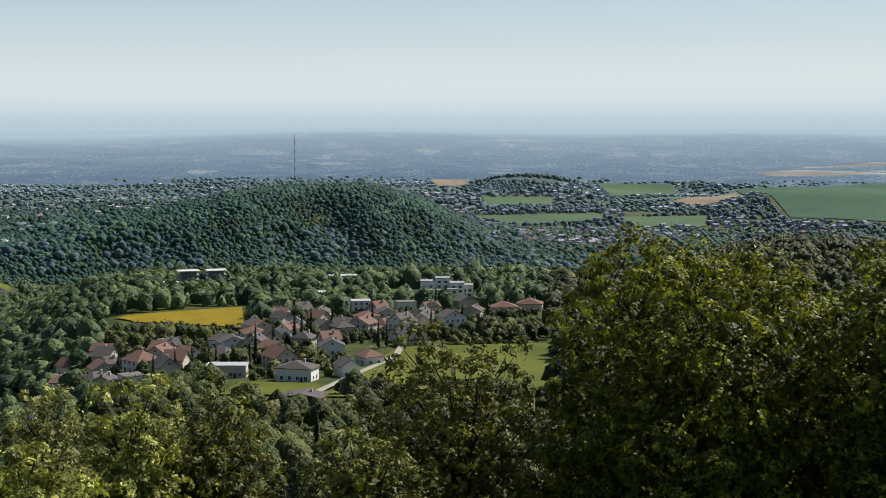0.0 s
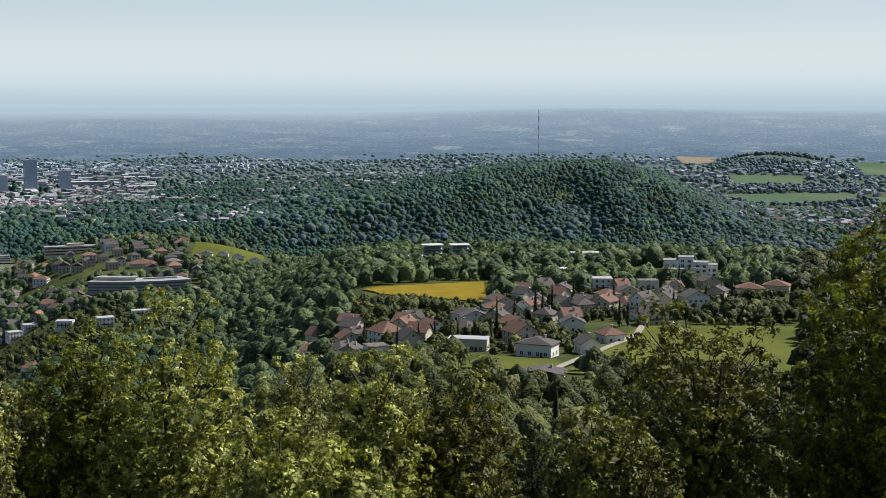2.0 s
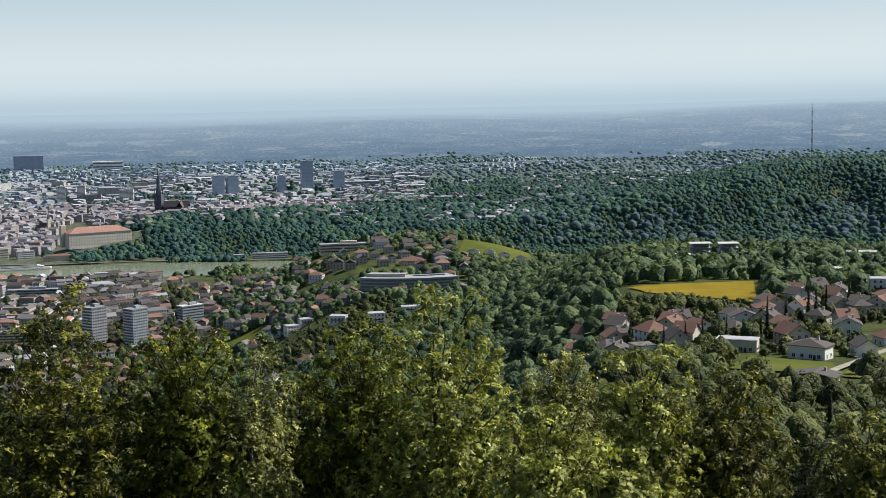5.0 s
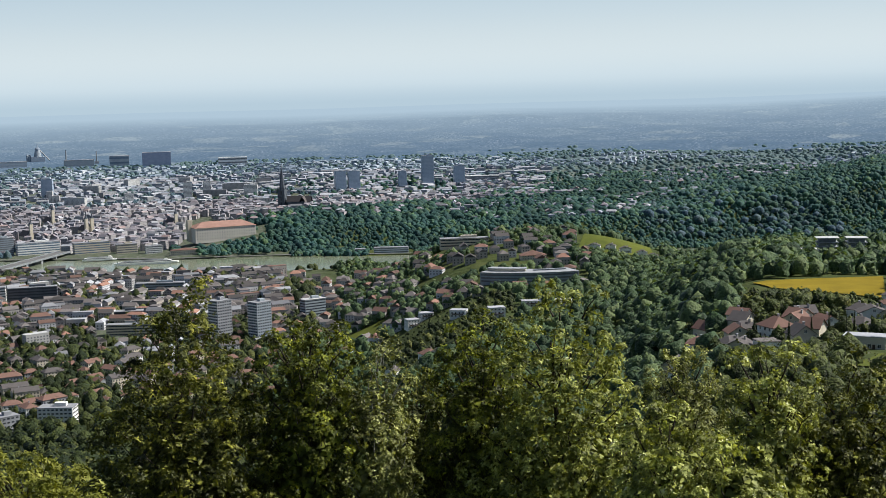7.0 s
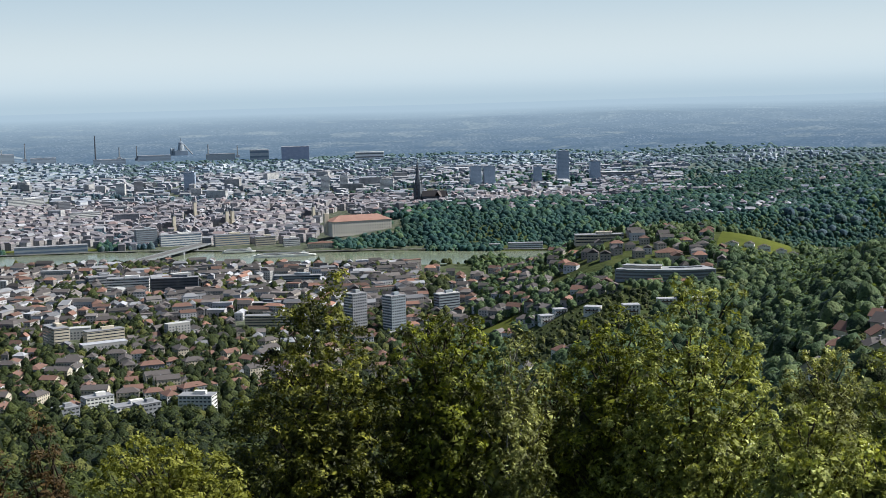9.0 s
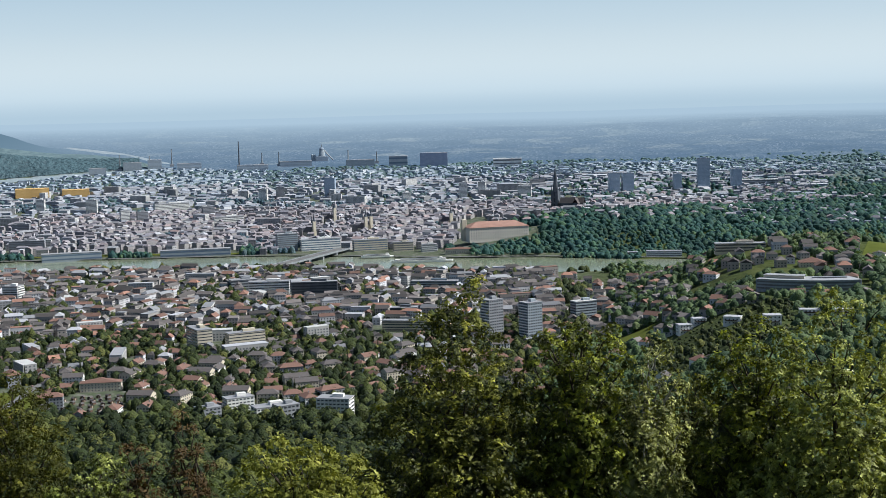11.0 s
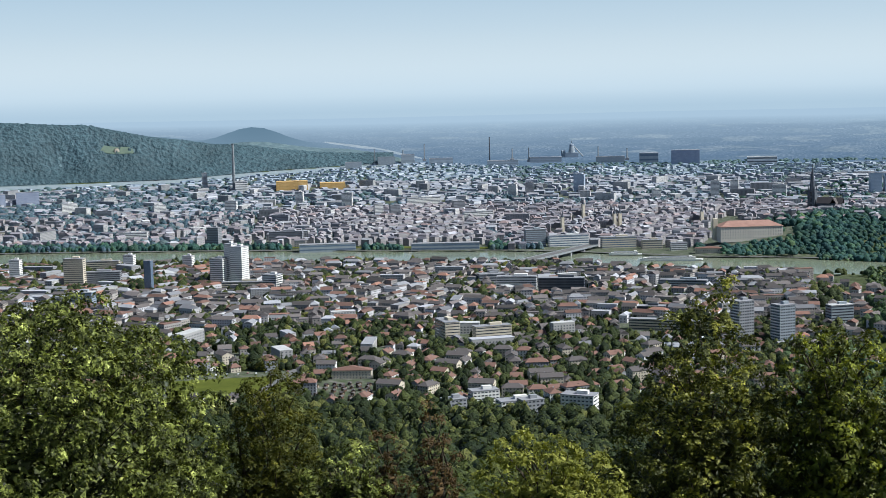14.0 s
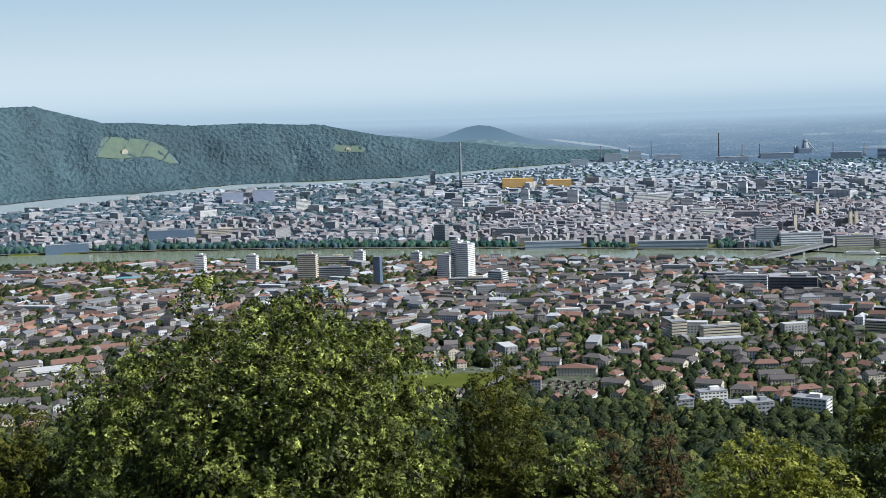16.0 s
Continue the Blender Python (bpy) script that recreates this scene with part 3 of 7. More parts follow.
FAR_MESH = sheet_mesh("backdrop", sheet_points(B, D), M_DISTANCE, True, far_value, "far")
plan_value = FAR_MESH.attributes.new("plan", "FLOAT_VECTOR", "POINT")
plan_value.data.foreach_set("vector", np.stack([B, np.degrees(np.arctan(EYE / D)) * 11.0, 0 * B], -1).astype(np.float32).ravel())
wooded_value = FAR_MESH.attributes.new("wooded", "FLOAT", "POINT")
wooded_value.data.foreach_set("value", np.clip(np.exp(-((B - 57.5) / 3.6) ** 2 - ((D - 10800) / 2300) ** 2) * 1.8, 0, 1).astype(np.float32).ravel())
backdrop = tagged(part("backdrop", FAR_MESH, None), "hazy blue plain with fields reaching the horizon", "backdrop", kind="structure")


def water_strip(name, near, far, bearings, label, material, level=-1.2):
    rows = []
    for t in np.linspace(-0.06, 1.06, 8):
        d = profile(near, bearings) * (1 - t) + profile(far, bearings) * t
        s = shrink(d)
        rows.append(np.stack([-np.sin(np.radians(bearings)) * d * s, np.cos(np.radians(bearings)) * d * s, EYE + (level - EYE) * s], -1))
    return tagged(part(name, sheet_mesh(name, np.stack(rows), material), None), label, "river", kind="structure")


water_strip("water_main", RIVER_NEAR, RIVER_FAR, np.arange(-30, 100, 0.5), "broad grey-green river crossing the town", M_WATER)
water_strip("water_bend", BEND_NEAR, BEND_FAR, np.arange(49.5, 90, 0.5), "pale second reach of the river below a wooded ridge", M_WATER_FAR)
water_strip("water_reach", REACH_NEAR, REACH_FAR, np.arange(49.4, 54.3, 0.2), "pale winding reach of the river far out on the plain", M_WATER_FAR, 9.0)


def patch(name, corners, material, label, category="field", lift=0.6, n=10, kind="structure"):
    """A field laid on the ground: four corners as bearing and true distance."""
    (b0, d0), (b1, d1), (b2, d2), (b3, d3) = corners
    u, v = np.meshgrid(np.linspace(0, 1, n), np.linspace(0, 1, n))
    b = (1 - v) * ((1 - u) * b0 + u * b1) + v * ((1 - u) * b3 + u * b2)
    d = (1 - v) * ((1 - u) * d0 + u * d1) + v * ((1 - u) * d3 + u * d2)
    s = shrink(d)
    z = EYE + (height(b, d) + lift - EYE) * s
    co = np.stack([-np.sin(np.radians(b)) * d * s, np.cos(np.radians(b)) * d * s, z], -1)
    return tagged(part(name, sheet_mesh(name, co, material), None), label, category, kind=kind)


# ---- woods ----
rng = np.random.default_rng(7)


def scatter(b0, b1, d0, d1, spacing, keep=None):
    """Bearings and distances spread evenly over a sector, jittered, kept where keep(b, d) allows."""
    nx = max(1, int(radians(b1 - b0) * (d0 + d1) / 2 / spacing))
    ny = max(1, int((d1 - d0) / spacing))
    gx, gy = np.meshgrid(np.arange(nx), np.arange(ny))
    n = nx * ny
    b = b0 + (b1 - b0) * (gx.ravel() + 0.5 + 0.5 * (gy.ravel() % 2) + rng.uniform(-0.42, 0.42, n)) / nx
    d = np.sqrt(d0 * d0 + (d1 * d1 - d0 * d0) * (gy.ravel() + 0.5 + rng.uniform(-0.42, 0.42, n)) / ny)
    mix = rng.permutation(n)
    b, d = b[mix], d[mix]
    if keep is not None:
        k = keep(b, d)
        k = k if k.dtype == bool else rng.random(n) < k
        b, d = b[k], d[k]
    return b, d


def lumpy(b, d, scale, seed=0.0):
    """Soft irregular patches between 0 and 1 over the plan."""
    x, y = -np.sin(np.radians(b)) * d / scale, np.cos(np.radians(b)) * d / scale
    return 0.5 + 0.25 * np.sin(x + 1.7 * np.sin(y * 0.7 + seed)) + 0.25 * np.sin(y * 1.3 + seed + 1.3 * np.sin(x * 0.6 + 2 * seed))


def foliage(centres, radii, tall, count, leaf, corners=4, low=-0.35):
    """Corner array of clumps over the crowns: centres (n,3), radii (n,), tall: height ratio, leaf: clump size."""
    n = len(centres)
    v = rng.normal(size=(n, count, 3))
    v /= np.linalg.norm(v, axis=2, keepdims=True)
    v[..., 2] = np.where(v[..., 2] < low, -v[..., 2], v[..., 2])
    lump = 1 + 0.16 * np.sin(v[..., 0] * 5 + rng.uniform(0, 6, (n, 1))) * np.sin(v[..., 1] * 4 + rng.uniform(0, 6, (n, 1))) + 0.10 * np.sin(v[..., 2] * 9 + rng.uniform(0, 6, (n, 1)))
    r = radii[:, None] * lump * rng.uniform(0.72, 1.04, (n, count)) ** 0.7
    p = v * r[..., None]
    p[..., 2] *= np.broadcast_to(np.asarray(tall, float).reshape(-1, 1), (n, count))
    p += centres[:, None, :]
    nrm = v + rng.normal(size=v.shape) * 0.3
    nrm[..., 2] += 0.25
    nrm /= np.linalg.norm(nrm, axis=2, keepdims=True)
    t = np.cross(nrm, rng.normal(size=v.shape))
    t /= np.linalg.norm(t, axis=2, keepdims=True)
    q = np.cross(nrm, t)
    size = (np.asarray(leaf, float).reshape(-1, 1) * rng.uniform(0.6, 1.3, (n, count)))[..., None]
    ang = [2 * math.pi * k / corners for k in range(corners)]
    out = [p + size * (math.cos(a) * t + math.sin(a) * q) * rng.uniform(0.55, 1.25, (n, count, 1)) for a in ang]
    return np.stack(out, 2).reshape(-1, 3), n * count


def crown_template(level, low):
    """Vertices and triangles of a rounded crown, open below."""
    bm = bmesh.new()
    bmesh.ops.create_icosphere(bm, subdivisions=level, radius=1.0)
    bmesh.ops.delete(bm, geom=[f for f in bm.faces if f.calc_center_median().z < low], context="FACES")
    bmesh.ops.delete(bm, geom=[v for v in bm.verts if not v.link_faces], context="VERTS")
    bm.verts.index_update()
    v = np.array([q.co[:] for q in bm.verts])
    f = np.array([[q.index for q in p.verts] for p in bm.faces])
    bm.free()
    return v, f


CROWN = {1: crown_template(1, -0.5), 2: crown_template(2, -0.12), 3: crown_template(3, -0.3)}


def rounded(centres, radii, tall, level, rough=1.0):
    """Lumpy rounded crowns as one array of points and triangles."""
    v, f = CROWN[level]
    n = len(centres)
    ph = rng.uniform(0, 6.28, (n, 1, 4))
    lump = 1 + 0.22 * np.sin(v[None, :, 0] * 4.2 + ph[..., 0]) * np.sin(v[None, :, 1] * 4.6 + ph[..., 1]) + 0.12 * np.sin(v[None, :, 2] * 7 + v[None, :, 0] * 5 + ph[..., 2]) + rough * rng.uniform(-0.13, 0.13, (n, len(v)))
    p = v[None] * (radii[:, None] * lump)[..., None]
    p[..., 2] *= tall[:, None]
    p += centres[:, None, :]
    faces = (f[None] + (np.arange(n) * len(v))[:, None, None]).reshape(-1, 3)
    return p.reshape(-1, 3), faces


def wood(name, b, d, radius, material, count, leaf, label, tall=1.15, level=2, spread=0.3, sink=0.55, rough=1.0):
    """Many crowns standing on the ground, as one piece of woodland: rounded crowns with count leafy clumps on each."""
    s = shrink(d)
    r = radius * rng.uniform(1 - spread, 1 + spread, len(b)) * (0.8 + 0.4 * lumpy(b, d, radius * 9, radius))
    t = tall * rng.uniform(0.85, 1.25, len(b))
    h = height(b, d) + r * tall * sink
    c = np.stack([-np.sin(np.radians(b)) * d * s, np.cos(np.radians(b)) * d * s, EYE + (h - EYE) * s], -1)
    v, f = rounded(c, r * s * (0.9 if count else 1.0), t, level, rough)
    me = bpy.data.meshes.new(name)
    m = 0
    if count:
        q, m = foliage(c, r * s, t, count, leaf * r / radius * s, 4)
        v = np.concatenate([v, q])
    me.vertices.add(len(v))
    me.vertices.foreach_set("co", v.astype(np.float32).ravel())
    start = len(v) - 4 * m
    loops = np.concatenate([f.ravel(), np.arange(start, len(v))]).astype(np.int32)
    me.loops.add(len(loops))
    me.loops.foreach_set("vertex_index", loops)
    me.polygons.add(len(f) + m)
    me.polygons.foreach_set("loop_start", np.concatenate([np.arange(len(f)) * 3, 3 * len(f) + np.arange(m) * 4]).astype(np.int32))
    me.polygons.foreach_set("use_smooth", np.ones(len(f) + m, bool))
    me.materials.append(material)
    me.update(calc_edges=True)
    return tagged(part(name, me, None), label, "woodland", kind="stuff")


FIELDS = (
    (((-1.3, 4150), (-2.8, 3800), (-6.8, 3940), (-6.6, 4180)), M_FIELD, "green field below the wooded hill"),
    (((-7.2, 4010), (-8.2, 3680), (-11.0, 3640), (-11.0, 3990)), M_FIELD, "pale green field beside a village"),
    (((-6.6, 6300), (-7.0, 5080), (-9.7, 5450), (-9.6, 6130)), M_FIELD, "wide green field beyond the village"),
    (((-1.6, 4900), (-1.9, 4500), (-4.6, 4620), (-4.6, 4950)), M_FIELD, "grassy slope below the far knoll"),
    (((-12.2, 5800), (-14.4, 3850), (-20.0, 3800), (-20.0, 7000)), M_FIELD_BLUE, "large dark green field with a track"),
    (((-9.6, 4780), (-10.8, 4490), (-12.5, 4760), (-12.2, 5700)), M_PLOUGHED, "brown ploughed field"),
    (((0.5, 6900), (0.3, 5837), (-1.1, 5622), (-1.1, 6900)), M_PLOUGHED, "brown field at the foot of the knoll"),
    (((-12.9, 7900), (-14.0, 7400), (-20.5, 7900), (-20.5, 8700)), M_STRAW, "pale stubble field far out"),
    (((-14.6, 9300), (-15.0, 8800), (-20.5, 9700), (-20.5, 10400)), M_STRAW, "pale field strip far out"),
)
# open land where no wood grows: bearing and distance boxes
OPEN = [(4.4, 7.4, 398, 456), (7.4, 9.6, 425, 456), (54.8, 60.8, 1250, 1402), (28.9, 31.8, 1385, 1485), (0.9, 3.1, 925, 1000), (4.7, 9.7, 455, 512),
    (8.9, 12.0, 965, 1050), (-1.4, 1.3, 850, 925), (3.5, 4.9, 1000, 1052), (-4.8, 4.3, 445, 640), (17.4, 21.1, 1625, 1790), (20.8, 25.2, 1360, 1470),
]


def clear(b, d):
    k = np.ones(len(b), bool)
    for b0, b1, d0, d1 in OPEN:
        k &= ~((b > b0) & (b < b1) & (d > d0) & (d < d1))
    for corners, _, _ in FIELDS:
        k &= ~inside(corners, b, d, 1.06)
    field = (b > 8.1) & (b < 15.0) & (d > 640 + (b - 8.4) * 15) & (d < 866 - (b - 8.5) * 8.0)
    return k & ~field & ~in_river(b, d)




VINEYARD = ((72.3, 5965), (69.1, 6190), (69.6, 6330), (71.9, 6290))
CLEARING = ((62.7, 6540), (61.3, 6530), (61.4, 6650), (62.5, 6660))


def inside(corners, b, d, grow=1.0):
    """Whether places lie in a four-cornered field, grown about its middle."""
    mb, md = sum(c[0] for c in corners) / 4, sum(c[1] for c in corners) / 4
    q = [(mb + (c[0] - mb) * grow, md + (c[1] - md) * grow) for c in corners]
    side = [(q[(i + 1) % 4][0] - q[i][0]) * (d - q[i][1]) - (q[(i + 1) % 4][1] - q[i][1]) * (b - q[i][0]) for i in range(4)]
    return np.all([v > 0 for v in side], axis=0) | np.all([v < 0 for v in side], axis=0)


# ---- the near trees on the slope below the viewpoint ----
def leaf_faces(p, nrm, size, r, width=0.62, fold=0.25):
    """Corners of one folded leaf at each place p with normal nrm."""
    t = np.cross(nrm, r.normal(size=p.shape))
    t /= np.linalg.norm(t, axis=1, keepdims=True) + 1e-9
    q = np.cross(nrm, t)
    f = nrm * size * fold
    return np.stack([p - t * size * 0.8 - q * size * width, p + t * size, p - t * size * 0.5 + q * size * width + f], 1).reshape(-1, 3)


def spread_out(points, gap):
    """Indices of points taken in turn, none nearer than gap to one taken before."""
    cells, keep = {}, []
    for i, q in enumerate((points / gap).tolist()):
        c = (math.floor(q[0]), math.floor(q[1]), math.floor(q[2]))
        if any((q[0] - o[0]) ** 2 + (q[1] - o[1]) ** 2 + (q[2] - o[2]) ** 2 < 1 for x in (-1, 0, 1) for y in (-1, 0, 1) for z in (-1, 0, 1) for o in cells.get((c[0] + x, c[1] + y, c[2] + z), ())):
            continue
        cells.setdefault(c, []).append(q)
        keep.append(i)
    return np.array(keep)


def near_tree(name, bearing, d, up, width, material, label, leaf=0.12, bark=None, tall=1.0, seed=1, droop=0.0, lobes=16, tuft=0.9, pad=0.40, airy=0.0, cone=0.0, spikes=0.0):
    """A tree with trunk, limbs, twigs and a crown of single leaves in sprays. up: degrees at which its top stands from the eye; width: the crown's, in metres."""
    r = np.random.default_rng(seed)
    base, _ = on_ground(bearing, d)
    ob = tagged(empty(name, base - Vector((0, 0, 0.3)), 0.0), label, "tree")
    full = EYE + d * math.tan(radians(up)) - base.z + 0.3
    rad = width / 2
    crown_h = min(full * 0.88, width * tall)
    bark = bark or M_BARK
    trunk_top = full * 0.9
    lean = r.normal(0, 0.35, 2)

    def axis(z):
        t = z / trunk_top
        return np.array((lean[0] * t * t + 0.12 * math.sin(5 * t + seed), lean[1] * t * t + 0.12 * math.cos(4 * t + seed), z))

    zs = np.linspace(0, trunk_top, 9)
    r0 = 0.013 * full + 0.04
    part("trunk", tube_bm([axis(z) for z in zs], [r0 * (1 - 0.92 * z / trunk_top) + 0.012 for z in zs], 8), bark, ob)
    # the crown's outline: a rounded body with humps where the limbs end
    bottom = full - crown_h
    mid_z = bottom + crown_h * (0.36 if not cone else 0.2)
    hump = r.normal(size=(lobes, 3))
    hump[:, 2] = np.abs(hump[:, 2]) * 1.1 - 0.25
    hump /= np.linalg.norm(hump, axis=1, keepdims=True)
    hump[0] = (0.1, 0.05, 0.99)
    power = r.uniform(0.04, 0.18, lobes)
    # clumps: tufts about a metre wide all over it, with dark gaps between
    tufts = int(min(420, 2.1 * (rad / tuft) ** 2 + 30))
    small = r.normal(size=(tufts * 2, 3))
    small /= np.linalg.norm(small, axis=1, keepdims=True)
    small = small[small[:, 2] > -0.7][:tufts]
    edge = math.cos(min(1.15 * tuft / rad, 0.6))
    lift = r.uniform(0.02, 0.14, len(small))

    def surface(v):
        near = np.clip((v @ hump.T - 0.72) / 0.28, 0, 1)
        k = 0.84 + np.max(near * near * (3 - 2 * near) * power, axis=1)
        dot = v @ small.T
        k += np.max(np.sqrt(np.clip((dot - edge) / (1 - edge), 0, 1)) * lift, axis=1)
        k *= np.where(v[:, 2] > 0, 1 - cone * 0.42 * np.sin(np.pi * np.clip(v[:, 2], 0, 1)), 1)
        if not cone:
            # fuller than a ball: broad shoulders
            flat = np.hypot(v[:, 0], v[:, 1])
            k *= np.where(v[:, 2] > 0, (np.abs(flat) ** 2.7 + np.abs(v[:, 2]) ** 2.7) ** (-1 / 2.7), 1)
        up_h, down_h = full - mid_z, mid_z - bottom
        return np.stack([v[:, 0] * rad * k, v[:, 1] * rad * k, mid_z + v[:, 2] * k * np.where(v[:, 2] > 0, up_h * reach, down_h)], 1)

    reach = 1.0
    probe = r.normal(size=(3000, 3)) * np.array((0.5, 0.5, 1))
    reach = (full - pad * 0.7 - mid_z) / (np.max(surface(probe / np.linalg.norm(probe, axis=1, keepdims=True))[:, 2]) - mid_z)

    ends = surface(hump)
    for i in range(min(lobes, 13)):
        e = ends[i] * 0.86 + np.array((0, 0, mid_z)) * 0.14
        z0 = float(np.clip(e[2] - np.hypot(e[0], e[1]) * r.uniform(0.7, 1.2) - 0.6, full * 0.15, trunk_top * 0.9))
        s0 = axis(z0)
        mid = s0 * 0.5 + e * 0.5 + np.array((0, 0, -0.06 * np.hypot(e[0], e[1]))) + r.normal(0, 0.14, 3)
        w = r0 * (1 - 0.85 * z0 / trunk_top) * r.uniform(0.4, 0.6) + 0.014 + 0.03 * airy
        part("limb", tube_bm([s0, mid, e], [w, w * 0.6, 0.012], 5), bark, ob)
    # leafy pads at the branch ends, set apart from one another: one layer outside, one deeper in the shade
    area = 4 * math.pi * rad * rad * (0.5 + 0.5 * crown_h / width) * 0.75
    mid = np.array((0, 0, mid_z))
    layers, ways = [], []
    for gap, near_, far_ in ((1.75 * pad * (1 + 0.35 * airy), 0.86 - 0.28 * airy, 1.06), (2.2 * pad * (1 + 0.35 * airy), 0.66 - 0.2 * airy, 0.82)):
        many = int(area / gap / gap * 5)
        w = r.normal(size=(many, 3))
        w /= np.linalg.norm(w, axis=1, keepdims=True)
        w = w[(w[:, 2] > -0.8) & (r.random(many) < np.where(w[:, 2] < -0.2, 0.6, 1))]
        q = mid + (surface(w) - mid) * r.uniform(near_, far_, (len(w), 1))
        k = spread_out(q, gap)
        layers.append(q[k])
        ways.append(w[k])
    sp, v = np.concatenate(layers), np.concatenate(ways)
    pads = len(sp)
    cover = 1.4 - 0.4 * airy
    if spikes:
        tip = (v[:, 2] > 0.35) & (r.random(pads) < spikes)
        sp[tip, 2] += r.uniform(0, 1, tip.sum()) ** 2 * crown_h * 0.07
    if droop:
        sp[:, 2] -= droop * 0.5 * r.uniform(0, 1, pads) ** 1.5
    # fine twigs run out to some of the sprays
    twig = bmesh.new()
    for i in r.choice(pads, min(170, pads), replace=False):
        c = np.array((sp[i][0] * 0.55, sp[i][1] * 0.55, sp[i][2] - 0.5 - 0.25 * np.hypot(sp[i][0], sp[i][1])))
        tube_bm([c, c * 0.45 + sp[i] * 0.55 + r.normal(0, 0.06, 3), sp[i]], [0.035, 0.02, 0.007], 4, twig)
    tagged(part("twig_work", twig, bark, ob), kind="stuff")
    # each pad: a domed clump of sprigs, open below; a sprig is a rosette of leaves
    each = max(int(cover * 6.3 * pad * pad / (1.12 * (leaf * 0.6) ** 2) / 6), 3)
    n = pads * each
    idx = np.repeat(np.arange(pads), each)
    lean_up = v * 0.55 + np.array((0, 0, 0.6)) + r.normal(size=v.shape) * 0.3
    lean_up /= np.linalg.norm(lean_up, axis=1, keepdims=True)
    ball = r.normal(size=(n, 3))
    ball /= np.linalg.norm(ball, axis=1, keepdims=True)
    under = np.sum(ball * lean_up[idx], axis=1, keepdims=True)
    ball = np.where((under < 0.12) & (r.random((n, 1)) < 0.88), ball - 2 * under * lean_up[idx], ball)
    tip = np.clip(np.sum(ball * lean_up[idx], axis=1, keepdims=True), 0, 1)
    wide = (pad * r.uniform(0.6, 1.45, pads))[idx][:, None] * r.uniform(0.8, 1.1, (n, 1))
    sprig = sp[idx] + (ball + 0.35 * tip * lean_up[idx]) * wide * np.array((1, 1, 0.85 + 0.5 * min(droop, 1)))
    if droop:
        sprig[:, 2] -= droop * 0.45 * r.random(n) ** 1.3
    way = ball * 0.8 + np.array((0, 0, 0.25)) + r.normal(size=(n, 3)) * 0.22
    way /= np.linalg.norm(way, axis=1, keepdims=True)
    six = np.repeat(np.arange(n), 6)
    n *= 6
    off = r.normal(size=(n, 3))
    off -= 0.75 * np.sum(off * way[six], axis=1, keepdims=True) * way[six]
    p = sprig[six] + off * leaf * 0.5
    out = way[six] + r.normal(size=(n, 3)) * 0.28
    out /= np.linalg.norm(out, axis=1, keepdims=True)
    size = (leaf * 0.55 * r.uniform(0.6, 1.3, n))[:, None]
    # larger shaded leaves deep in the crown close it off
    deep = int(4800 * rad * (1 - min(airy * 1.2, 0.85)))
    w = r.normal(size=(deep, 3))
    w /= np.linalg.norm(w, axis=1, keepdims=True)
    core = np.array((0, 0, mid_z)) + (surface(w) - np.array((0, 0, mid_z))) * r.uniform(0.3, 0.8, (deep, 1))
    p, out = np.concatenate([p, core]), np.concatenate([out, w])
    size = np.concatenate([size, r.uniform(0.12, 0.2, (deep, 1))])
    n += deep
    part("crown", quads_mesh("crown", leaf_faces(p, out, size, r), n, 3, [material]), None, ob)
    return ob


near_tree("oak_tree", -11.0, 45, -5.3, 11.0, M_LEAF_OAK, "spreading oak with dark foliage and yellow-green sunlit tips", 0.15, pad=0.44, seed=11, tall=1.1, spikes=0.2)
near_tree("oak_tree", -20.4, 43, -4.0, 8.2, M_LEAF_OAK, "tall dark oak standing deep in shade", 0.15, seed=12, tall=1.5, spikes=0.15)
near_tree("ash_tree", -0.7, 42, -8.25, 5.7, M_LEAF_GREEN, "young ash with light open foliage", 0.12, pad=0.3, seed=13, tall=1.9, airy=0.55, spikes=0.2)
near_tree("hazel_bush", 3.3, 36, -13.0, 3.4, M_LEAF_GREEN, "leafy hazel with bright yellow-green leaves", 0.12, pad=0.3, seed=14, tall=1.6)
near_tree("spruce_tree", 6.2, 60, -13.3, 4.2, M_NEEDLE, "dark pointed spruce in a gap between leafy trees", 0.11, pad=0.28, seed=31, tall=2.6, cone=0.7)
near_tree("maple_tree", 10.0, 45, -10.9, 4.6, M_LEAF_GREEN, "rounded maple with olive-green leaves", 0.12, pad=0.34, seed=15, tall=2.1, airy=0.25)
near_tree("elder_tree", 13.1, 42, -9.9, 2.9, M_LEAF_PALE, "slender tree with pale blossom among fresh leaves", 0.12, pad=0.28, seed=16, tall=3.2, airy=0.35, spikes=0.25)
near_tree("elder_bush", 17.4, 35, -13.0, 3.1, M_LEAF_PALE, "elder bush with creamy blossom and fresh leaves", 0.11, pad=0.3, seed=17, tall=1.8, airy=0.2)
near_tree("elder_bush", 14.3, 34, -14.3, 2.0, M_LEAF_PALE, "small elder bush in creamy blossom", 0.11, pad=0.28, seed=32, tall=1.8, airy=0.2)
near_tree("willow_tree", 16.5, 54, -10.7, 3.4, M_LEAF_BIRCH, "slim willow with fine olive leaves", 0.10, pad=0.3, seed=33, tall=2.8, airy=0.3, droop=0.6)
near_tree("ash_tree", 21.7, 45, -7.75, 7.1, M_LEAF_PALE, "tall ash with airy crown and pale green shoots", 0.135, pad=0.32, seed=18, tall=1.6, airy=0.48, spikes=0.3, cone=0.25)
near_tree("beech_tree", 25.3, 48, -9.4, 3.8, M_LEAF_OAK, "leafy beech with dark inner crown", 0.12, pad=0.34, seed=19, tall=2.6, airy=0.1)
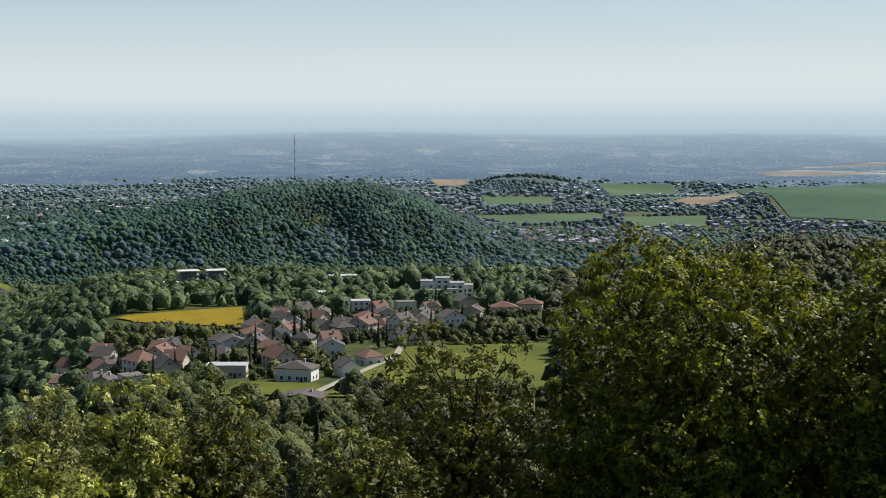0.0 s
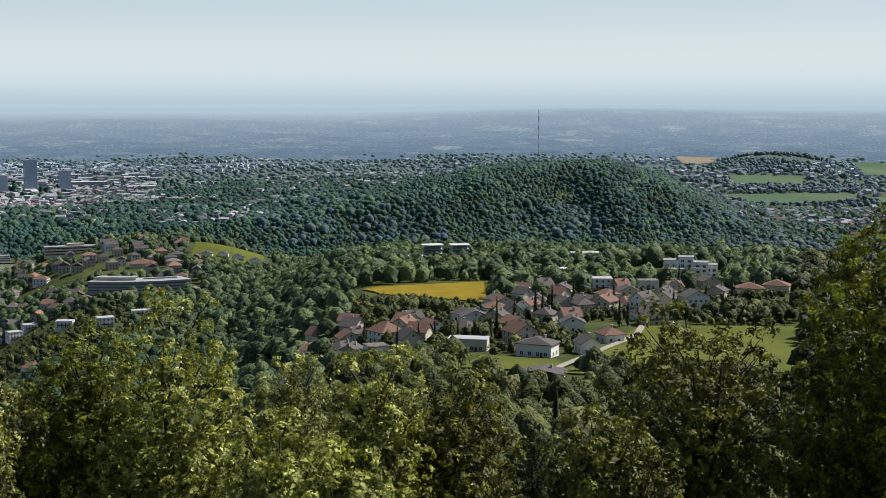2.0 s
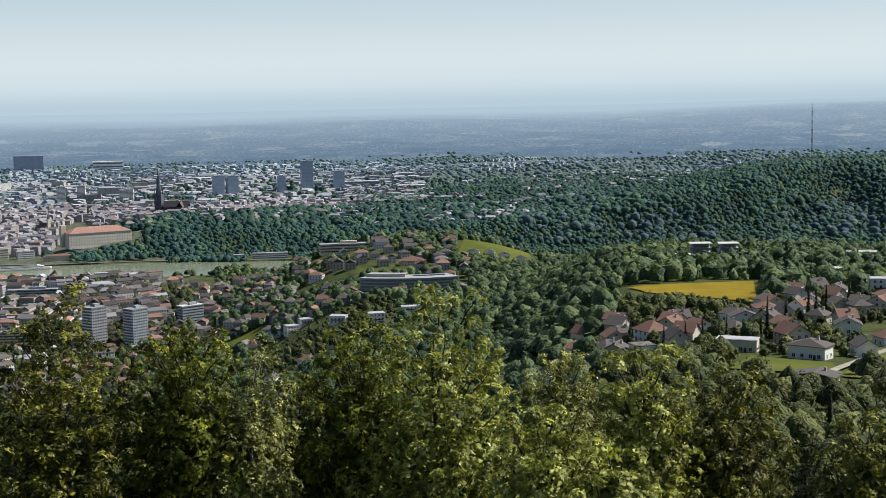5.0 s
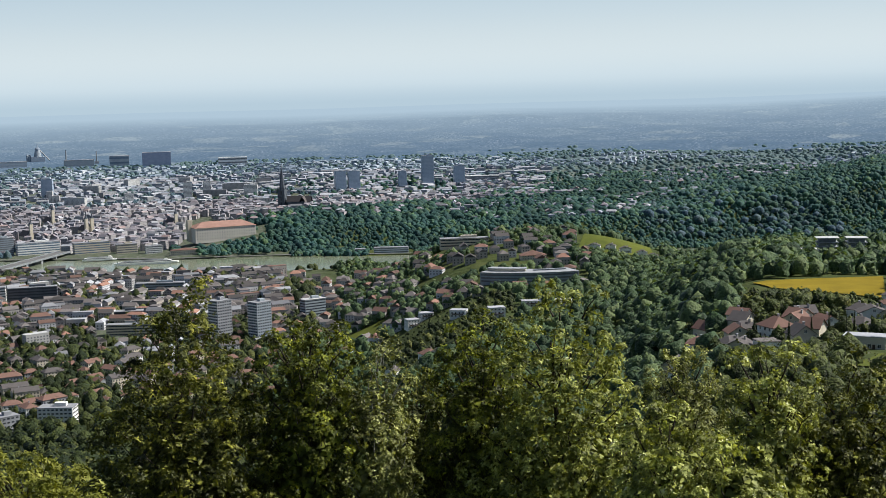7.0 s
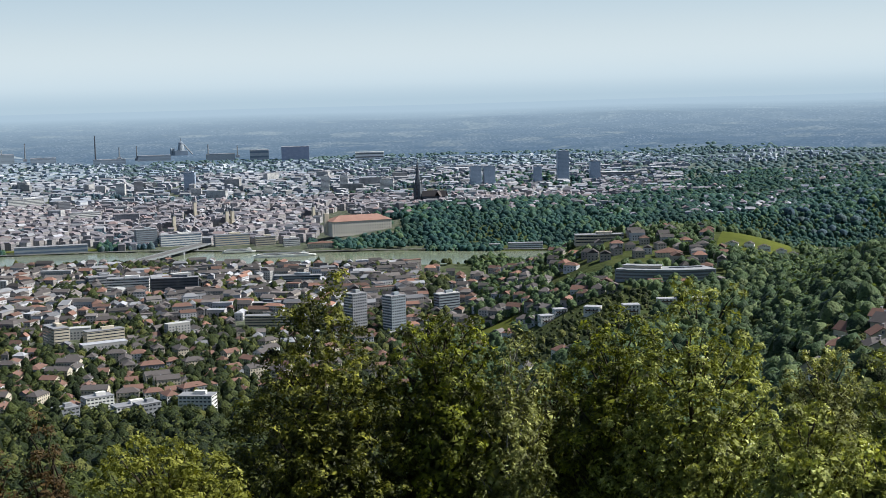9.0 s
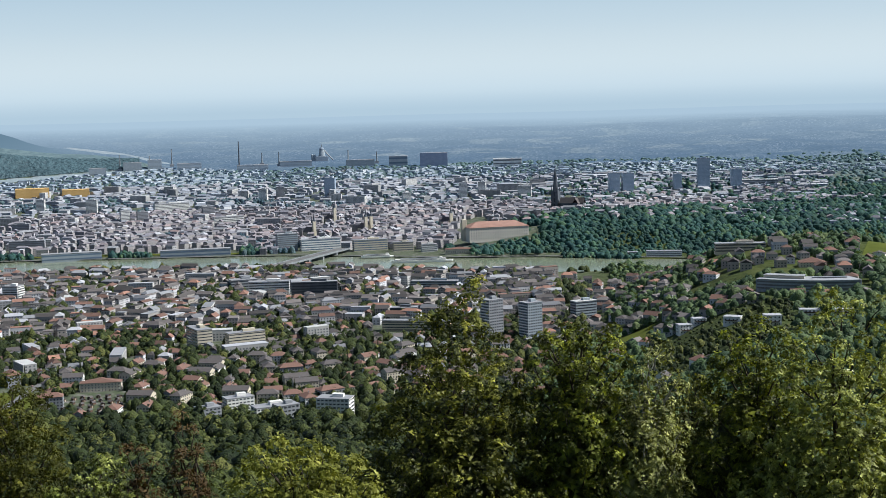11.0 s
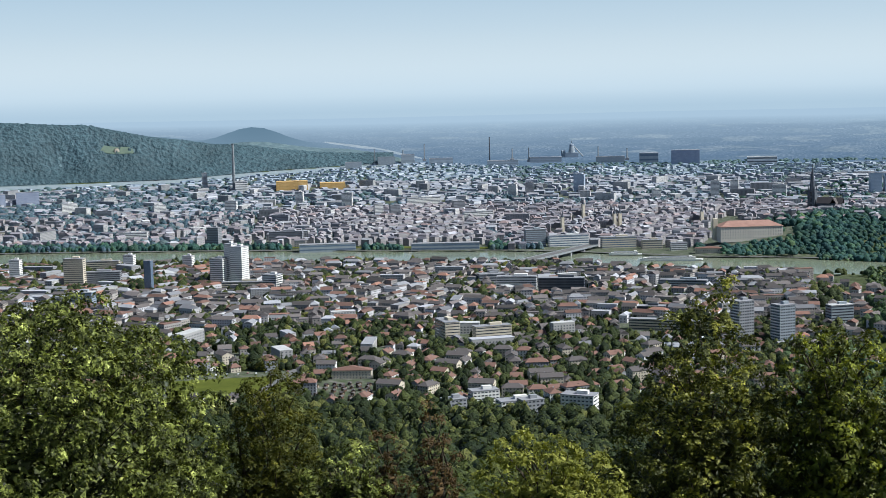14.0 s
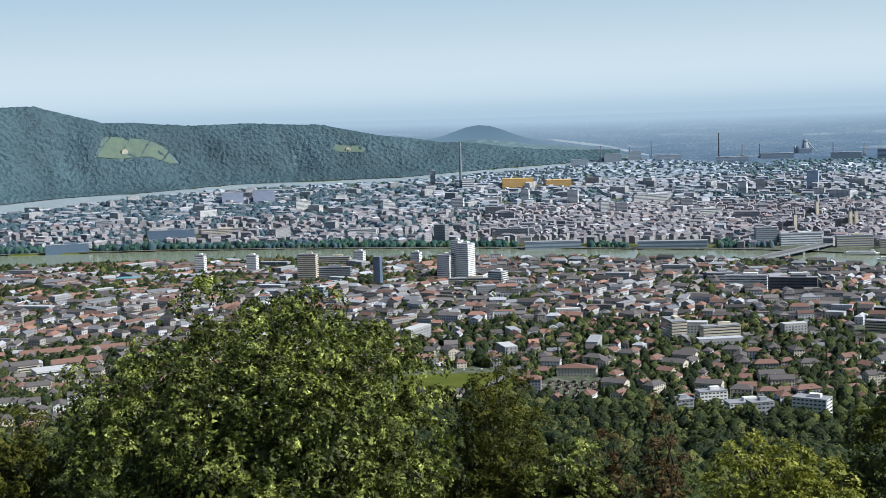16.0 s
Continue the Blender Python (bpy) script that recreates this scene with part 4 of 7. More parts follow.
near_tree("beech_tree", 28.0, 51, -11.4, 3.4, M_LEAF_GREEN, "low dark beech between taller neighbours", 0.12, pad=0.34, seed=34, tall=2.4)
near_tree("birch_tree", 30.0, 45, -9.9, 3.0, M_LEAF_BIRCH, "birch with fine drooping twigs and silvery leaves", 0.095, M_BARK_BIRCH, pad=0.28, seed=20, tall=3.0, droop=1.3, airy=0.3)
near_tree("cherry_tree", 32.8, 45, -9.05, 3.6, M_LEAF_OAK, "upright wild cherry with sunlit yellow-green top", 0.12, pad=0.32, seed=21, tall=2.6, spikes=0.3, airy=0.2)
near_tree("hornbeam_tree", 37.9, 45, -8.45, 7.0, M_LEAF_HORN, "dense hornbeam with a pointed top and dark sides", 0.125, pad=0.38, seed=22, tall=1.6, spikes=0.25, cone=0.3)
near_tree("rowan_tree", 44.3, 38, -14.0, 4.1, M_LEAF_FRESH, "low rowan with bright yellow-green leaves", 0.115, pad=0.3, seed=23, tall=1.3)
near_tree("larch_tree", 49.4, 45, -12.2, 2.8, M_NEEDLE_DEAD, "withered brown conifer with bare twigs", 0.10, pad=0.24, seed=24, tall=3.0, cone=0.6, airy=0.55)
near_tree("larch_tree", 51.5, 46, -13.1, 2.5, M_NEEDLE_DEAD, "half-withered conifer with brown needles", 0.10, pad=0.24, seed=25, tall=3.0, cone=0.6, airy=0.55)
near_tree("maple_bush", 53.3, 44, -13.8, 2.8, M_LEAF_LIME, "small olive-green maple beside a dark yew", 0.11, pad=0.3, seed=27, tall=2.2)
near_tree("yew_tree", 56.2, 46, -10.75, 5.6, M_LEAF_YEW, "dark evergreen with dense pointed crown", 0.085, pad=0.32, seed=26, tall=1.9, cone=0.45)
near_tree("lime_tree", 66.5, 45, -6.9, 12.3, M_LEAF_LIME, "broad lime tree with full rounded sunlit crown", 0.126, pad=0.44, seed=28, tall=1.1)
near_tree("maple_tree", 77.0, 46, -11.6, 4.6, M_LEAF_YEW, "dark olive-green maple beside the broad lime tree", 0.12, pad=0.34, seed=29, tall=2.0)


# ---- buildings ----
def building_into(soup, where, s, w, l, h, turn, roof="gable", rh=3.0, mats=(0, 1, 2), windows=True, storey=3.1, sill=1.0, pitch=3.0, pane=(1.3, 1.5), eave=0.4):
    """One house into a soup: walls, roof and window panes. mats: indices of wall, roof and glass."""
    c_, s_ = math.cos(turn), math.sin(turn)

    def put(vs):
        vs = np.asarray(vs, float)
        x, y = vs[:, 0] * c_ - vs[:, 1] * s_, vs[:, 0] * s_ + vs[:, 1] * c_
        return np.stack([where[0] + s * x, where[1] + s * y, where[2] + s * vs[:, 2]], 1)

    a, b = w / 2, l / 2
    soup.add(put([(-a, -b, -3), (a, -b, -3), (a, b, -3), (-a, b, -3), (-a, -b, h), (a, -b, h), (a, b, h), (-a, b, h)]),
             [(0, 1, 5, 4), (1, 2, 6, 5), (2, 3, 7, 6), (3, 0, 4, 7), (4, 5, 6, 7)], mats[0])
    if roof == "flat":
        e, t = 0.15, 0.5
        soup.add(put([(-a - e, -b - e, h), (a + e, -b - e, h), (a + e, b + e, h), (-a - e, b + e, h), (-a - e, -b - e, h + t), (a + e, -b - e, h + t), (a + e, b + e, h + t), (-a - e, b + e, h + t)]),
                 [(0, 1, 5, 4), (1, 2, 6, 5), (2, 3, 7, 6), (3, 0, 4, 7), (4, 5, 6, 7)], mats[1])
    else:
        e = eave
        k = 0.0 if roof == "gable" else min(a, b) * 0.9
        if l >= w:
            r0, r1 = (0, -b - e + k, h + rh), (0, b + e - k, h + rh)
            f = [(0, 1, 4), (1, 2, 5, 4), (2, 3, 5), (3, 0, 4, 5)]
        else:
            r0, r1 = (-a - e + k, 0, h + rh), (a + e - k, 0, h + rh)
            f = [(0, 1, 5, 4), (1, 2, 5), (2, 3, 4, 5), (3, 0, 4)]
        soup.add(put([(-a - e, -b - e, h - 0.15), (a + e, -b - e, h - 0.15), (a + e, b + e, h - 0.15), (-a - e, b + e, h - 0.15), r0, r1]), f + [(3, 2, 1, 0)], mats[1])
    if windows:
        pw, ph = pane
        for (ox, oy, ux, uy, length) in ((0, -b, 1, 0, w), (a, 0, 0, 1, l), (0, b, -1, 0, w), (-a, 0, 0, -1, l)):
            nx, ny = uy, -ux
            wx, wy = nx * c_ - ny * s_, nx * s_ + ny * c_
            if wx * where[0] + wy * where[1] > 0:
                continue
            n = max(1, int((length - 1.2) / pitch))
            for fl in range(max(1, int((h - 0.4) / storey))):
                z0 = fl * storey + sill
                if z0 + ph > h:
                    break
                for i in range(n):
                    q = (i - (n - 1) / 2) * (length - 1.0) / n
                    cx, cy = ox + ux * q + nx * 0.06, oy + uy * q + ny * 0.06
                    soup.add(put([(cx - ux * pw / 2, cy - uy * pw / 2, z0), (cx + ux * pw / 2, cy + uy * pw / 2, z0), (cx + ux * pw / 2, cy + uy * pw / 2, z0 + ph), (cx - ux * pw / 2, cy - uy * pw / 2, z0 + ph)]), [(0, 1, 2, 3)], mats[2])


def quarter(name, b, d, label, sizes, heights, roofs, materials, turn0, windows=True, kinds=("gable",), storey=3.2, pane=(1.4, 1.6), pitch=3.2):
    soup = Soup()
    for bb, dd in zip(b, d):
        where, s = on_ground(bb, dd)
        w, l = rng.uniform(*sizes[0]), rng.uniform(*sizes[1])
        h = rng.uniform(*heights)
        rf = kinds[int(rng.integers(len(kinds)))]
        roof_mat = roofs[int(rng.integers(len(roofs)))]
        turn = turn0 + 0.35 * math.sin(bb * 0.6) + (math.pi / 2 if rng.random() < 0.5 else 0) + rng.normal(0, 0.08)
        building_into(soup, where, s, w, l, h, turn, rf, rng.uniform(2.5, 4.2), (0, roof_mat, 1), windows, storey, 1.0, pitch, pane)
    return tagged(part(name, soup.mesh(name, materials), None), label, "houses", kind="stuff")


def spaced(b, d, gap):
    """Thin a scatter so that no two stand closer than gap."""
    keep, cells = [], {}
    for i, (bb, dd) in enumerate(zip(b, d)):
        x, y = -math.sin(radians(bb)) * dd, math.cos(radians(bb)) * dd
        c = (int(x // gap), int(y // gap))
        if any((x - X) ** 2 + (y - Y) ** 2 < gap * gap for i_ in (-1, 0, 1) for j_ in (-1, 0, 1) for X, Y in cells.get((c[0] + i_, c[1] + j_), ())):
            continue
        cells.setdefault(c, []).append((x, y))
        keep.append(i)
    return b[keep], d[keep]


HOUSE_MATS = [M_PLASTER, M_GLASS, M_TILE_RED, M_TILE_GREY, M_FLAT_ROOF]
TOWN_MATS = [M_CITY_WALL, M_GLASS_FAR, M_CITY_ROOF, M_FLAT_ROOF]
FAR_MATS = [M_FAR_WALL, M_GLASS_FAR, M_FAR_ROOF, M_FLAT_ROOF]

# places kept free for single buildings: bearing, distance, half width in degrees, half depth in metres
TAKEN = []


def free(b, d):
    k = clear(b, d)
    for b0, d0, hb, hd in TAKEN:
        k &= ~((np.abs(b - b0) < hb) & (np.abs(d - d0) < hd))
    return k


def facing(b, turn=0.0):
    """Turn about z so that a thing's -y side looks at the eye, plus so many degrees."""
    return radians(b + turn)


def thing_at(name, b, d, label, category="building", turn=0.0, group="", lift=0.0):
    where, s = on_ground(b, d, lift)
    return tagged(empty(name, where, facing(b, turn), s), label, category, group)


WINDOW_MESH = {}


def window_meshes(w, h):
    """A window frame with its sill, and the pane in it, on the plane y = 0, looking to -y; shared by all windows of a size."""
    if (w, h) not in WINDOW_MESH:
        bm = bmesh.new()
        t = 0.10
        for size, c in (((w + 2 * t, 0.12, t), (0, -0.03, h / 2 + t / 2)), ((w + 2 * t + 0.1, 0.2, t), (0, -0.06, -h / 2 - t / 2)), ((t, 0.12, h), (-w / 2 - t / 2, -0.03, 0)), ((t, 0.12, h), (w / 2 + t / 2, -0.03, 0)), ((0.07, 0.08, h), (0, -0.03, 0))):
            box_bm(size, c, 0, bm)
        f = bpy.data.meshes.new("window")
        bm.to_mesh(f)
        bm.free()
        f.materials.append(M_WHITE)
        bm = box_bm((w, 0.04, h), (0, -0.02, 0))
        p = bpy.data.meshes.new("pane")
        bm.to_mesh(p)
        bm.free()
        p.materials.append(M_GLASS)
        WINDOW_MESH[(w, h)] = (f, p)
    return WINDOW_MESH[(w, h)]


def put_window(parent, x, y, z, turn, w=1.2, h=1.4):
    f, p = window_meshes(w, h)
    o = new("window", f)
    o.parent = parent
    o.matrix_basis = pose(x, y, z, 0, 0, turn)
    q = new("pane", p)
    q.parent = o


def gable_roof(w, l, h, rh, e=0.6, t=0.25, hip=0.0):
    """Two thick slopes with eaves and a ridge along y, on walls w wide, l long and h high."""
    bm = bmesh.new()
    a, b = w / 2 + e, l / 2 + e
    drop = rh * e / (w / 2)
    k = hip * min(a, b)
    lo = [(-a, -b, h - drop), (a, -b, h - drop), (a, b, h - drop), (-a, b, h - drop)]
    top = [(0, -b + k, h + rh), (0, b - k, h + rh)]
    v0 = [bm.verts.new(p) for p in lo + top]
    v1 = [bm.verts.new((p[0], p[1], p[2] + t)) for p in lo + top]
    for q in ((0, 4, 5, 3), (1, 2, 5, 4)) + (((0, 1, 4), (2, 3, 5)) if hip else ()):
        bm.faces.new([v1[i] for i in q])
        bm.faces.new([v0[i] for i in q][::-1])
    rim = ((0, 1), (1, 2), (2, 3), (3, 0)) if hip else ((0, 4), (4, 1), (1, 2), (2, 5), (5, 3), (3, 0))
    for i, j in rim:
        bm.faces.new((v0[i], v0[j], v1[j], v1[i]))
    bmesh.ops.recalc_face_normals(bm, faces=bm.faces)
    return bm


def house_walls(w, l, h, rh, gable=True):
    bm = bmesh.new()
    a, b = w / 2, l / 2
    lo = [bm.verts.new((x, y, -2.5)) for x, y in ((-a, -b), (a, -b), (a, b), (-a, b))]
    hi = [bm.verts.new((x, y, h)) for x, y in ((-a, -b), (a, -b), (a, b), (-a, b))]
    if gable:
        g = [bm.verts.new((0, -b, h + rh)), bm.verts.new((0, b, h + rh))]
        bm.faces.new((lo[0], lo[1], hi[1], g[0], hi[0]))
        bm.faces.new((lo[2], lo[3], hi[3], g[1], hi[2]))
    else:
        bm.faces.new((lo[0], lo[1], hi[1], hi[0]))
        bm.faces.new((lo[2], lo[3], hi[3], hi[2]))
        bm.faces.new(hi)
    bm.faces.new((lo[1], lo[2], hi[2], hi[1]))
    bm.faces.new((lo[3], lo[0], hi[0], hi[3]))
    bmesh.ops.recalc_face_normals(bm, faces=bm.faces)
    return bm


def house(b, d, w, l, h, turn, wall, roof, label, rh=2.8, kind="gable", balcony=False, name="house", group="village houses"):
    """A dwelling with its walls, roof, chimney, door and windows."""
    ob = thing_at(name, b, d, label, "house", turn, group)
    TAKEN.append((b, d - 5, math.degrees((max(w, l) * 0.55 + 2.5) / d), max(w, l) * 0.5 + 10))
    if kind == "flat":
        part("wall", house_walls(w, l, h, 0, False), wall, ob)
        bm = box_bm((w + 0.5, l + 0.5, 0.35), (0, 0, h + 0.18), 0.05)
        box_bm((w - 0.4, l - 0.4, 0.12), (0, 0, h + 0.40), 0, bm)
        part("roof", bm, roof, ob)
    else:
        part("wall", house_walls(w, l, h, rh - 0.02, kind == "gable"), wall, ob)
        part("roof", gable_roof(w, l, h, rh, hip=0.0 if kind == "gable" else 0.75), roof, ob)
        ch = part("chimney", box_bm((0.7, 0.9, 2.2), (w * 0.18, l * 0.15, h + rh * 0.85), 0.05), M_PLASTER, ob)
        part("chimney_cap", box_bm((0.9, 1.1, 0.15), (w * 0.18, l * 0.15, h + rh * 0.85 + 1.15), 0.03), M_CONCRETE, ch)
    part("door", box_bm((1.05, 0.1, 2.1), (w * 0.22, -l / 2 - 0.04, 1.05), 0.02), M_BROWN, ob)
    floors = max(1, int(h / 2.7))
    for fl in range(floors):
        z = 1.55 + fl * 2.75
        n = max(2, int(w / 3.2))
        for i in range(n):
            x = (i + 0.5) / n * (w - 1.2) - (w - 1.2) / 2
            if not (fl == 0 and abs(x - w * 0.22) < 1.4):
                put_window(ob, x, -l / 2 - 0.01, z, 0)
        m = max(2, int(l / 3.6))
        for i in range(m):
            y = (i + 0.5) / m * (l - 1.4) - (l - 1.4) / 2
            put_window(ob, w / 2 + 0.01, y, z, 90)
            put_window(ob, -w / 2 - 0.01, y, z, -90)
    if kind == "gable" and rh > 2.4:
        put_window(ob, 0, -l / 2 - 0.01, h + rh * 0.36, 0, 1.0, 1.1)
    if balcony:
        bal = part("balcony", box_bm((w * 0.7, 1.3, 0.18), (0, -l / 2 - 0.65, 2.95), 0.02), M_CONCRETE, ob)
        part("rail", box_bm((w * 0.7, 0.08, 0.95), (0, -l / 2 - 1.28, 3.5), 0.02), M_BROWN, bal)
    return ob


def tower(name, b, d, w, l, h, turn, wall, label, storeys, glass=M_GLASS, balconies=False, cap=True, category="building", group="", band=0.38, roof=None, single=False):
    """A tall or long block: body, roof, and a row of windows for each storey of each side that is seen."""
    ob = thing_at(name, b, d, label, category, turn, group)
    TAKEN.append((b, d, math.degrees((max(w, l) * 0.62 + 3) / d), max(w, l) * 0.62 + 4))
    part("body", box_bm((w, l, h + 3), (0, 0, (h - 3) / 2), 0.15), wall, ob)
    part("roof", box_bm((w + 0.6, l + 0.6, 0.6), (0, 0, h + 0.3), 0.08), roof or M_FLAT_ROOF, ob)
    if cap:
        part("plant_room", box_bm((w * 0.34, l * 0.34, 3.0), (w * 0.1, 0, h + 2.1), 0.1), wall, ob)
    st = h / storeys
    for side, (length, turn_s, off) in enumerate(((w, 0, l / 2), (l, 90, w / 2), (l, -90, w / 2))):
        n = max(2, int(length / 3.4))
        wide = (length - 1.0) / n * 0.62 if single else length - 0.9
        bm = box_bm((wide, 0.16, st * band), (0, -0.05, 0))
        me = bpy.data.meshes.new("window" if single else "window_band")
        bm.to_mesh(me)
        bm.free()
        me.materials.append(glass)
        for fl in range(storeys):
            for k in range(n if single else 1):
                x = (k + 0.5) / n * (length - 1.0) - (length - 1.0) / 2 if single else 0.0
                o = new("window" if single else "window_band", me)
                o.parent = ob
                o.matrix_basis = Matrix.Rotation(radians(turn_s), 4, "Z") @ Matrix.Translation((x, -off - 0.02, (fl + 0.55) * st))
        if balconies and side == balconies:
            bm = box_bm((length * 0.9, 1.2, st * 0.34), (0, -0.6, 0), 0.04)
            me = bpy.data.meshes.new("balcony")
            bm.to_mesh(me)
            bm.free()
            me.materials.append(M_WHITE)
            for fl in range(storeys):
                o = new("balcony", me)
                o.parent = ob
                o.matrix_basis = Matrix.Rotation(radians(turn_s), 4, "Z") @ Matrix.Translation((0, -off, (fl + 0.2) * st))
    return ob


# ---- firs and poplars ----
def fir_tree(h, width, material, name, label, group, seed):
    """A conifer: trunk and a crown of drooping boughs in whorls, thinning to the tip."""
    r = np.random.default_rng(seed)
    ob = tagged(empty(name, (0, 0, 0)), label, "tree", group)
    part("trunk", tube_bm([(0, 0, -1), (0, 0, h * 0.5), (0, 0, h * 0.97)], [0.02 * h, 0.012 * h, 0.02], 6), M_BARK, ob)
    n = 420
    z = r.uniform(0.06, 1.0, n) ** 0.9
    a = r.uniform(0, 6.283, n)
    reach = width / 2 * (1 - z) ** 0.85 * r.uniform(0.55, 1.1, n) * (0.8 + 0.2 * np.sin(z * 60)) + 0.05
    tip = np.stack([np.cos(a) * reach, np.sin(a) * reach, z * h - reach * 0.25], 1)
    root = np.stack([np.cos(a) * reach * 0.15, np.sin(a) * reach * 0.15, z * h + 0.05 * h * (1 - z)], 1)
    side = np.stack([-np.sin(a), np.cos(a), 0 * a], 1) * (0.22 + 0.16 * reach)[:, None]
    mid = (tip + root) / 2 + np.array((0, 0, 0.1))
    co = np.stack([root, mid + side, tip, mid - side], 1).reshape(-1, 3)
    part("crown", quads_mesh("crown", co, n, 4, [material]), None, ob)
    return ob


FIR = fir_tree(17, 6.0, M_NEEDLE, "fir_tree", "tall dark fir beside the houses", "dark firs", 41)
FIR.matrix_basis = Matrix.Translation(on_ground(6.3, 644)[0])
for b, d, k in ((6.0, 668, 0.8), (5.6, 676, 0.9), (7.2, 640, 0.75), (0.3, 800, 1.0), (2.75, 628, 0.85), (2.4, 634, 0.75), (3.0, 716, 0.8), (11.3, 548, 0.6), (10.6, 572, 0.6), (13.6, 570, 0.55), (12.2, 512, 0.7), (8.2, 560, 0.7), (0.5, 690, 0.8), (4.7, 730, 0.8), (-1.9, 740, 0.9), (4.8, 300, 0.8), (5.4, 310, 1.0), (4.1, 320, 0.7), (47.9, 1290, 0.9), (50.3, 1320, 1.0), (51.6, 1420, 0.9), (46.0, 1330, 0.9), (44.6, 1280, 1.0), (42.3, 1420, 1.1), (53.4, 1480, 0.9), (49.1, 1500, 1.0), (55.6, 1460, 0.9), (41.0, 1500, 1.0), (39.0, 1480, 1.1), (47.0, 1650, 1.0)):
    copy_thing(FIR, Matrix.Translation(on_ground(b, d)[0]) @ Matrix.Rotation(b, 4, "Z") @ Matrix.Scale(k, 4))
POPLAR = fir_tree(19, 4.6, M_GARDEN, "poplar_tree", "slim dark poplar in the village", "poplars", 42)
POPLAR.matrix_basis = Matrix.Translation(on_ground(7.95, 574)[0])
for b, d, k in ((9.9, 560, 0.6), (10.2, 566, 0.6), (9.6, 570, 0.6)):
    copy_thing(POPLAR, Matrix.Translation(on_ground(b, d)[0]) @ Matrix.Rotation(b, 4, "Z") @ Matrix.Scale(k, 4))

# ---- the village on the shelf ----
RED, GREY = M_TILE_RED, M_TILE_GREY
house(6.95, 556, 10.5, 12, 5.6, 28, M_CREAM, RED, "cream house with a large orange tiled gable roof", 3.6, balcony=True)
house(6.2, 512, 14.0, 9.0, 5.2, -20, M_WHITE, GREY, "white house with a low grey roof", 2.2, "hip")
house(4.1, 524, 7.6, 9.5, 4.6, 18, M_WHITE, GREY, "small white gabled house beside the lane", 2.4)
house(3.15, 568, 9.0, 9.0, 4.0, 30, M_WHITE, RED, "white house with a reddish hipped roof", 2.4, "hip")
house(9.15, 530, 15.5, 8.0, 4.8, -8, M_CREAM, M_FLAT_ROOF, "long beige house with a pale flat roof", kind="flat")
house(8.9, 626, 13.0, 9.0, 5.0, 10, M_WHITE, GREY, "white house with a dark roof between firs", 2.6)
house(12.7, 560, 11.0, 11, 5.4, 35, M_WHITE, RED, "villa with a pinkish tent roof", 3.4, "hip")
house(11.9, 590, 9.5, 10, 5.4, -25, M_CREAM, RED, "house with a brick-red gable roof", 3.0)
house(15.6, 650, 8.0, 9, 5.0, 40, M_CREAM, RED, "house with a bright red roof among trees", 3.2)
house(14.3, 570, 9.0, 9, 4.6, 15, M_CREAM, RED, "house with a brown-red roof and garden", 2.8)
house(14.2, 518, 9.5, 9, 4.0, -15, M_CREAM, GREY, "low house with a dark roof at the wood's edge", 2.4)
house(13.1, 515, 8.0, 8, 3.6, 20, M_WHITE, GREY, "small white house with a dark flat roof", kind="flat")
house(15.9, 590, 8.0, 8, 3.6, 0, M_WHITE, GREY, "small house half hidden by trees", 2.2)
house(3.4, 690, 11.5, 10, 5.6, -30, M_CREAM, RED, "house with a broad orange roof", 3.0)
house(4.3, 684, 9.5, 10, 4.6, 25, M_CREAM, GREY, "house with a grey-brown hipped roof", 2.6, "hip")
house(1.35, 640, 12.0, 11, 6.0, 20, M_CREAM, GREY, "two-storey house with a grey-brown gable roof", 3.2, balcony=True)
house(1.75, 690, 11.0, 11, 6.2, -35, M_WHITE, GREY, "steep-roofed house with a dark gable", 4.2)
house(3.5, 786, 11.0, 10, 8.4, 5, M_WHITE, M_FLAT_ROOF, "three-storey flat-roofed apartment house", kind="flat", balcony=True)
house(5.1, 690, 9.0, 9, 4.6, 30, M_CREAM, GREY, "grey-roofed house in a garden", 2.6)
house(6.85, 800, 11.0, 10, 4.4, -15, M_WHITE, GREY, "white house with a dark roof beside the field", 2.8)
house(2.4, 742, 12.0, 10, 5.4, 12, M_CREAM, GREY, "long house with a weathered roof", 2.8)
house(0.9, 742, 11.0, 9, 5.0, -20, M_CREAM, GREY, "house with a dull brown roof", 2.8)
house(5.9, 640, 10.0, 9, 4.6, -28, M_CREAM, GREY, "house with a weathered hipped roof", 2.6, "hip")
house(7.7, 690, 10.0, 9, 4.6, 18, M_CREAM, RED, "house with a dull red roof near the field", 2.8)
house(5.2, 760, 11.0, 9, 4.6, -12, M_WHITE, GREY, "pale house with a dark roof", 2.6)
house(-0.35, 712, 13.0, 10, 6.4, 25, M_WHITE, GREY, "white house with a blue-grey gabled front", 3.2)
house(-1.3, 764, 10.0, 9, 4.8, -15, M_CREAM, GREY, "house with a grey roof and white walls", 2.4)
house(-2.6, 788, 15.0, 10, 4.8, 8, M_CREAM, RED, "long house with a brown tiled roof", 2.8, "hip")
house(-3.7, 812, 15.0, 10, 5.0, -6, M_CREAM, RED, "long house with a red-brown roof at the meadow's edge", 2.8, "hip")
house(-0.9, 830, 12.0, 10, 5.2, 30, M_CREAM, GREY, "house with a dark brown roof behind the village", 2.8)
house(1.6, 820, 12.0, 9, 5.0, 12, M_WHITE, GREY, "low pale house near the apartments", kind="flat")
house(5.3, 890, 18.0, 11, 6.4, -6, M_WHITE, M_ROOF_LIGHT, "white flat-roofed house above the wood", kind="flat")
